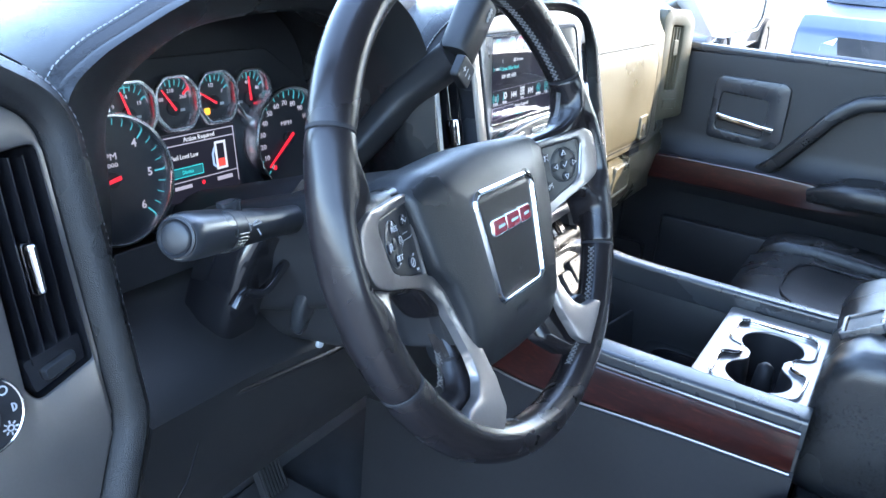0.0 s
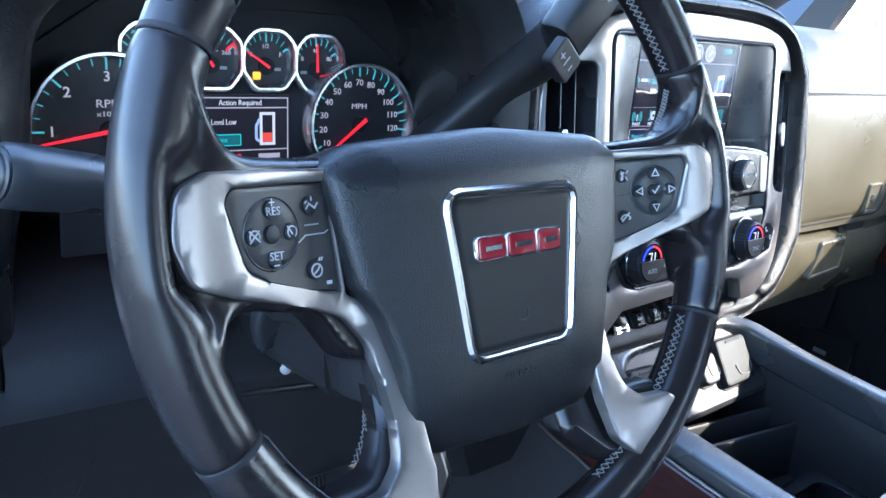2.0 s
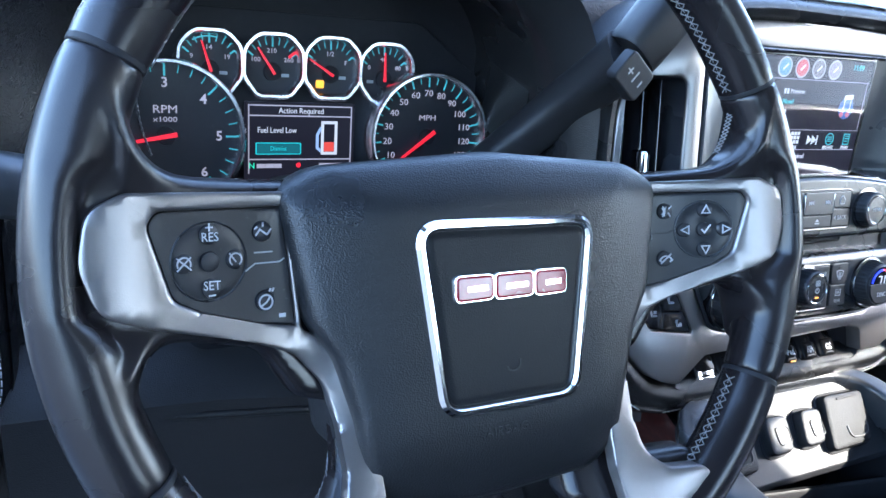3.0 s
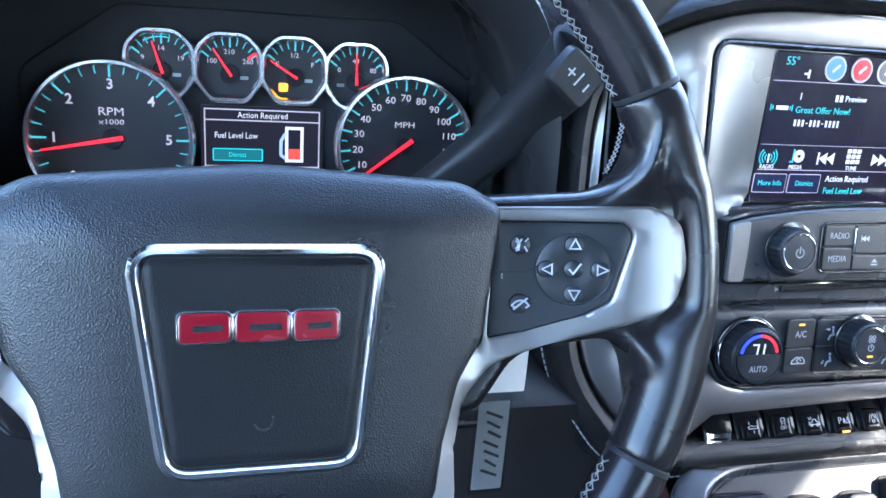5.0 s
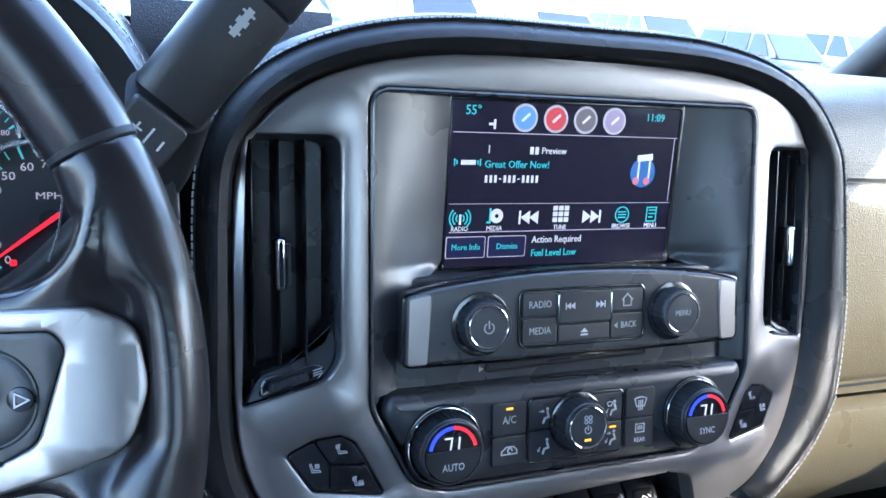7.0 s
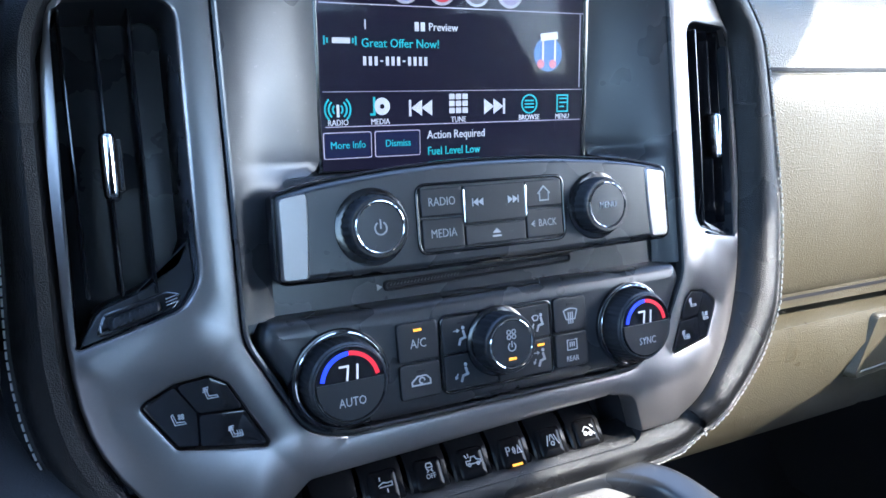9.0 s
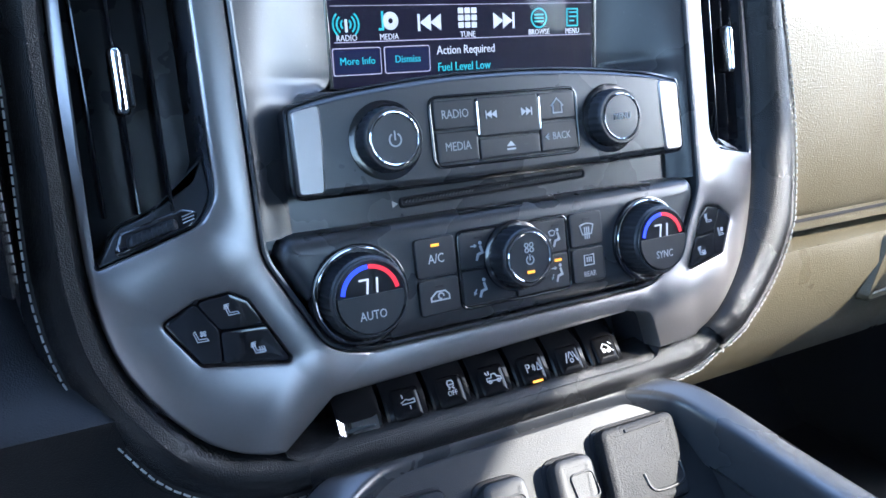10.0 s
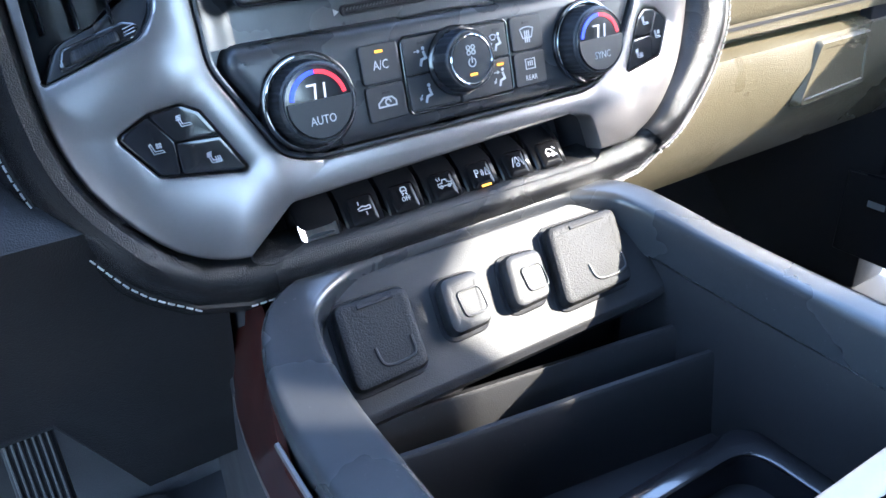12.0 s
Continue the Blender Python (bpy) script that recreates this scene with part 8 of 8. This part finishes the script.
pedal = thing("accelerator_pedal", (0.15, 0.43, 0.08), "black ribbed accelerator pedal", "pedal")
PD = plane_at((0.152, 0.425, 0.150), 25)
part("pad", slab(rect(-0.022, -0.075, 0.022, 0.050, 0.006), 0, 0.012, 0.003), MATTE, pedal, m=PD)
for i in range(7):
    part("rib", slab(rect(-0.0190 + 0.0058 * i, -0.07, -0.0160 + 0.0058 * i, 0.045, 0.001), 0.011, 0.0145, 0.001), PLASTIC, pedal, m=PD)
part("pedal_arm", sweep([(0.152, 0.455, 0.17), (0.152, 0.55, 0.24), (0.152, 0.735, 0.30)], round_section(0.008, 8)), MATTE, pedal)
brake = thing("brake_pedal", (0.02, 0.45, 0.08), "black rubber brake pedal", "pedal")
PB = plane_at((0.02, 0.44, 0.12), 30)
part("pad", slab(rect(-0.05, -0.03, 0.05, 0.03, 0.008), 0, 0.012, 0.003), MATTE, brake, m=PB)
part("pedal_arm", sweep([(0.02, 0.46, 0.13), (0.02, 0.52, 0.26), (0.02, 0.56, 0.40)], round_section(0.008, 8)), MATTE, brake)
mat_o = rpoly([(-0.30, 0.05), (0.26, 0.05), (0.26, 0.50), (-0.25, 0.50)], 0.04, 5)
lone("floor_mat", slab(mat_o, 0.001, 0.012, 0.004), CARPET, "black carpet mat on the driver's floor", "floor mat")
# panel at the foot of the passenger side, with a small printed label
foot = thing("kick_plate", (1.25, 0.28, 0.13), "dark plate with rounded edge and label low beside the door", "kick plate")
FP = Matrix(((0, 0, -1, 1.249), (-1, 0, 0, 0.285), (0, 1, 0, 0.130), (0, 0, 0, 1)))
fo = rpoly([(-0.060, -0.07, 0.004), (0.056, -0.07, 0.004), (0.052, 0.066, 0.02), (-0.060, 0.060, 0.004)], 0.01, 6)
part("plate", raised(fo, [(0.0, -0.016), (0.0, 0.002), (-0.002, 0.004)], False, True), PLASTIC, foot, m=FP)
part("edge", sweep([(p.x, p.y, 0.0040) for p in grow(fo, -0.001) if p.x > 0.01 or p.y > 0.05], round_section(0.0014, 6), up=(0, 0, 1)), SATIN, foot, m=FP)
part("plate_label", slab(rect(-0.022, 0.014, 0.004, 0.024, 0.0006), 0.0035, 0.0045, 0.0002), DULL_MARK, foot, "pale printed label", m=FP)


# ---------------------------------------------------------------- outside: door mirror and parked cars
CAR_WHITE = surface("white_car_paint", (0.78, 0.78, 0.78), 0.3, coat=1.0, vary=0.04, patch=1)
CAR_GREY = surface("grey_car_paint", (0.14, 0.15, 0.17), 0.3, coat=1.0, vary=0.06, patch=1)
CAR_BLUE = surface("dark_blue_car_paint", (0.035, 0.05, 0.09), 0.4, coat=0.4, vary=0.06, patch=1)
CAR_GLASS = surface("tinted_car_glass", (0.02, 0.025, 0.03), 0.08, vary=0.1, spec=0.8)
TYRE = surface("tyre_rubber", (0.015, 0.015, 0.015), 0.8)
LAMP = surface("lamp_lens", (0.75, 0.77, 0.80), 0.12, coat=1.0)
MIRROR = surface("mirror_glass", (0.85, 0.86, 0.87), 0.02, metal=1.0, vary=0.01, rough_vary=0.0)

dm = thing("door_mirror", (1.42, 0.20, 0.70), "passenger door mirror with bright edge", "door mirror")
MM = Matrix.Translation((1.455, 0.19, 0.79)) @ Matrix.Rotation(radians(-25), 4, "Z") @ plane_at((0, 0, 0), 0)
mo = rpoly([(-0.118, 0.11), (-0.128, -0.03), (-0.040, -0.113), (0.0, -0.116), (0.120, -0.098), (0.137, -0.07), (0.140, 0.11)], 0.012, 5)
part("housing", raised(mo, [(-0.04, -0.10), (0, -0.06), (0.004, -0.01), (0.003, 0.004), (-0.004, 0.006)], True, False), CAR_WHITE, dm, m=MM)
part("mirror_face", slab(grow(mo, -0.004), -0.004, 0.002, 0.001), MIRROR, dm, m=MM)
part("mirror_arm", sweep([(1.31, 0.33, 0.70), (1.42, 0.30, 0.73)], round_section(0.03, 12, 0.02)), PLASTIC, dm)


def car(x, y, turn, paint, label, tall=1.0, scale=1.0):
    """A parked estate car; length along its local x."""
    t = thing("car", (x, y, -0.78), label, "car", "parked cars")
    W = Matrix.Translation((x, y, -0.78)) @ Matrix.Rotation(radians(turn), 4, "Z") @ Matrix.Diagonal((scale, scale, scale * tall, 1))
    side = rpoly([(-2.2, 0.35), (2.1, 0.32), (2.25, 0.55), (2.2, 0.80), (1.95, 0.93), (1.0, 1.02), (-2.1, 1.05), (-2.28, 0.85)], 0.12, 4)
    bm = bmesh.new()
    skin(bm, [[(p.x * k, yy, 0.68 + (p.y - 0.68) * k2) for p in side] for yy, k, k2 in ((-0.88, 0.96, 0.82), (-0.86, 0.985, 0.95), (-0.75, 1, 1), (0.75, 1, 1), (0.86, 0.985, 0.95), (0.88, 0.96, 0.82))], True, True, True)
    part("body", bm, paint, t, m=W)
    cab = rpoly([(-2.0, 1.0), (1.1, 0.98), (0.35, 1.52), (-0.3, 1.62), (-1.5, 1.60), (-1.95, 1.45)], 0.12, 4)
    bm = bmesh.new()
    skin(bm, [[(p.x * k, yy * (1 - 0.22 * max(0, (p.y - 1.0) / 0.62)), p.y) for p in cab] for yy, k in ((-0.80, 0.97), (-0.76, 1), (0.76, 1), (0.80, 0.97))], True, True, True)
    part("cabin", bm, paint, t, m=W)
    for s in (-1, 1):
        for a, b in (((-1.75, -0.85), (-1.65, -0.85)), ((-0.78, 0.05), (-0.78, 0.0)), ((0.12, 0.80), (0.12, 0.42))):
            q = [(a[0], 1.06), (a[1], 1.06), (b[1], 1.46), (b[0], 1.46)]
            bm = bmesh.new()
            skin(bm, [[(u, s * (0.805 + o) * (1 - 0.22 * max(0, (v - 1.0) / 0.62)), v) for u, v in q] for o in (-0.01, 0.012)], True, True, True)
            part("side_window", bm, CAR_GLASS, t, m=W)
        for wx in (-1.35, 1.4):
            wh = part("wheel", lathe(0, 0, [(0.34, -0.11), (0.35, -0.06), (0.35, 0.06), (0.33, 0.11), (0.22, 0.115), (0.21, 0.09), (0.0, 0.09)], 24), TYRE, t, m=W @ Matrix.Translation((wx, s * 0.80, 0.34)) @ Matrix.Rotation(radians(-90 * s), 4, "X"))
            part("rim", lathe(0, 0, [(0.21, 0.09), (0.20, 0.105), (0.05, 0.10), (0.0, 0.11)], 20), SILVER, wh, m=W @ Matrix.Translation((wx, s * 0.80, 0.34)) @ Matrix.Rotation(radians(-90 * s), 4, "X"))
        part("headlamp", skin_bm([[(2.16 + o, s * 0.82, 0.72), (2.23 + o, s * 0.46, 0.68), (2.18 + o, s * 0.42, 0.79), (2.04 + o, s * 0.82, 0.86)] for o in (-0.1, 0.012)]), LAMP, t, m=W)
        part("tail_lamp", skin_bm([[(-2.24 - o, s * 0.80, 0.80), (-2.28 - o, s * 0.52, 0.80), (-2.22 - o, s * 0.52, 1.0), (-2.14 - o, s * 0.80, 1.0)] for o in (-0.1, 0.012)]), RED_ENAMEL, t, m=W)
    part("windscreen", skin_bm([[(1.02 + o, -0.70, 1.03), (1.02 + o, 0.70, 1.03), (0.42 + o, 0.60, 1.48), (0.42 + o, -0.60, 1.48)] for o in (-0.05, 0.03)]), CAR_GLASS, t, m=W)
    part("rear_window", skin_bm([[(-1.99 - o, -0.66, 1.10), (-1.99 - o, 0.66, 1.10), (-1.90 - o, 0.56, 1.44), (-1.90 - o, -0.56, 1.44)] for o in (-0.05, 0.02)]), CAR_GLASS, t, m=W)
    part("grille", skin_bm([[(2.20 + o, -0.40, 0.60), (2.20 + o, 0.40, 0.60), (2.19 + o, 0.44, 0.76), (2.19 + o, -0.44, 0.76)] for o in (0.0, 0.05)]), MATTE, t, m=W)
    return t


for i in range(5):
    car(11.9 + 0.3 * (i % 2), 0.25 - 2.9 * (i - 2), 180, (CAR_WHITE, CAR_GREY, CAR_BLUE, CAR_WHITE, CAR_WHITE)[i], ("white parked car facing the truck", "dark grey parked car facing the truck", "dark blue parked car facing the truck", "white parked car facing the truck", "white parked car facing the truck")[i], 1.15, 1.06)
for i in range(9):
    car(-3.0 + 2.9 * i, 14.5 + 0.4 * (i % 3), -90, (CAR_WHITE, CAR_WHITE, CAR_GREY, CAR_WHITE, CAR_WHITE, CAR_WHITE, CAR_GREY, CAR_WHITE, CAR_WHITE)[i], "white parked car in the row ahead" if i % 4 != 2 else "grey parked car in the row ahead", 1.16 + 0.10 * (i % 2))
for i in range(10):
    car(-6.0 + 3.1 * i, 30.0, -90, (CAR_WHITE, CAR_GREY, CAR_WHITE, CAR_WHITE, CAR_BLUE)[i % 5], "parked car in the far row", 1.05)
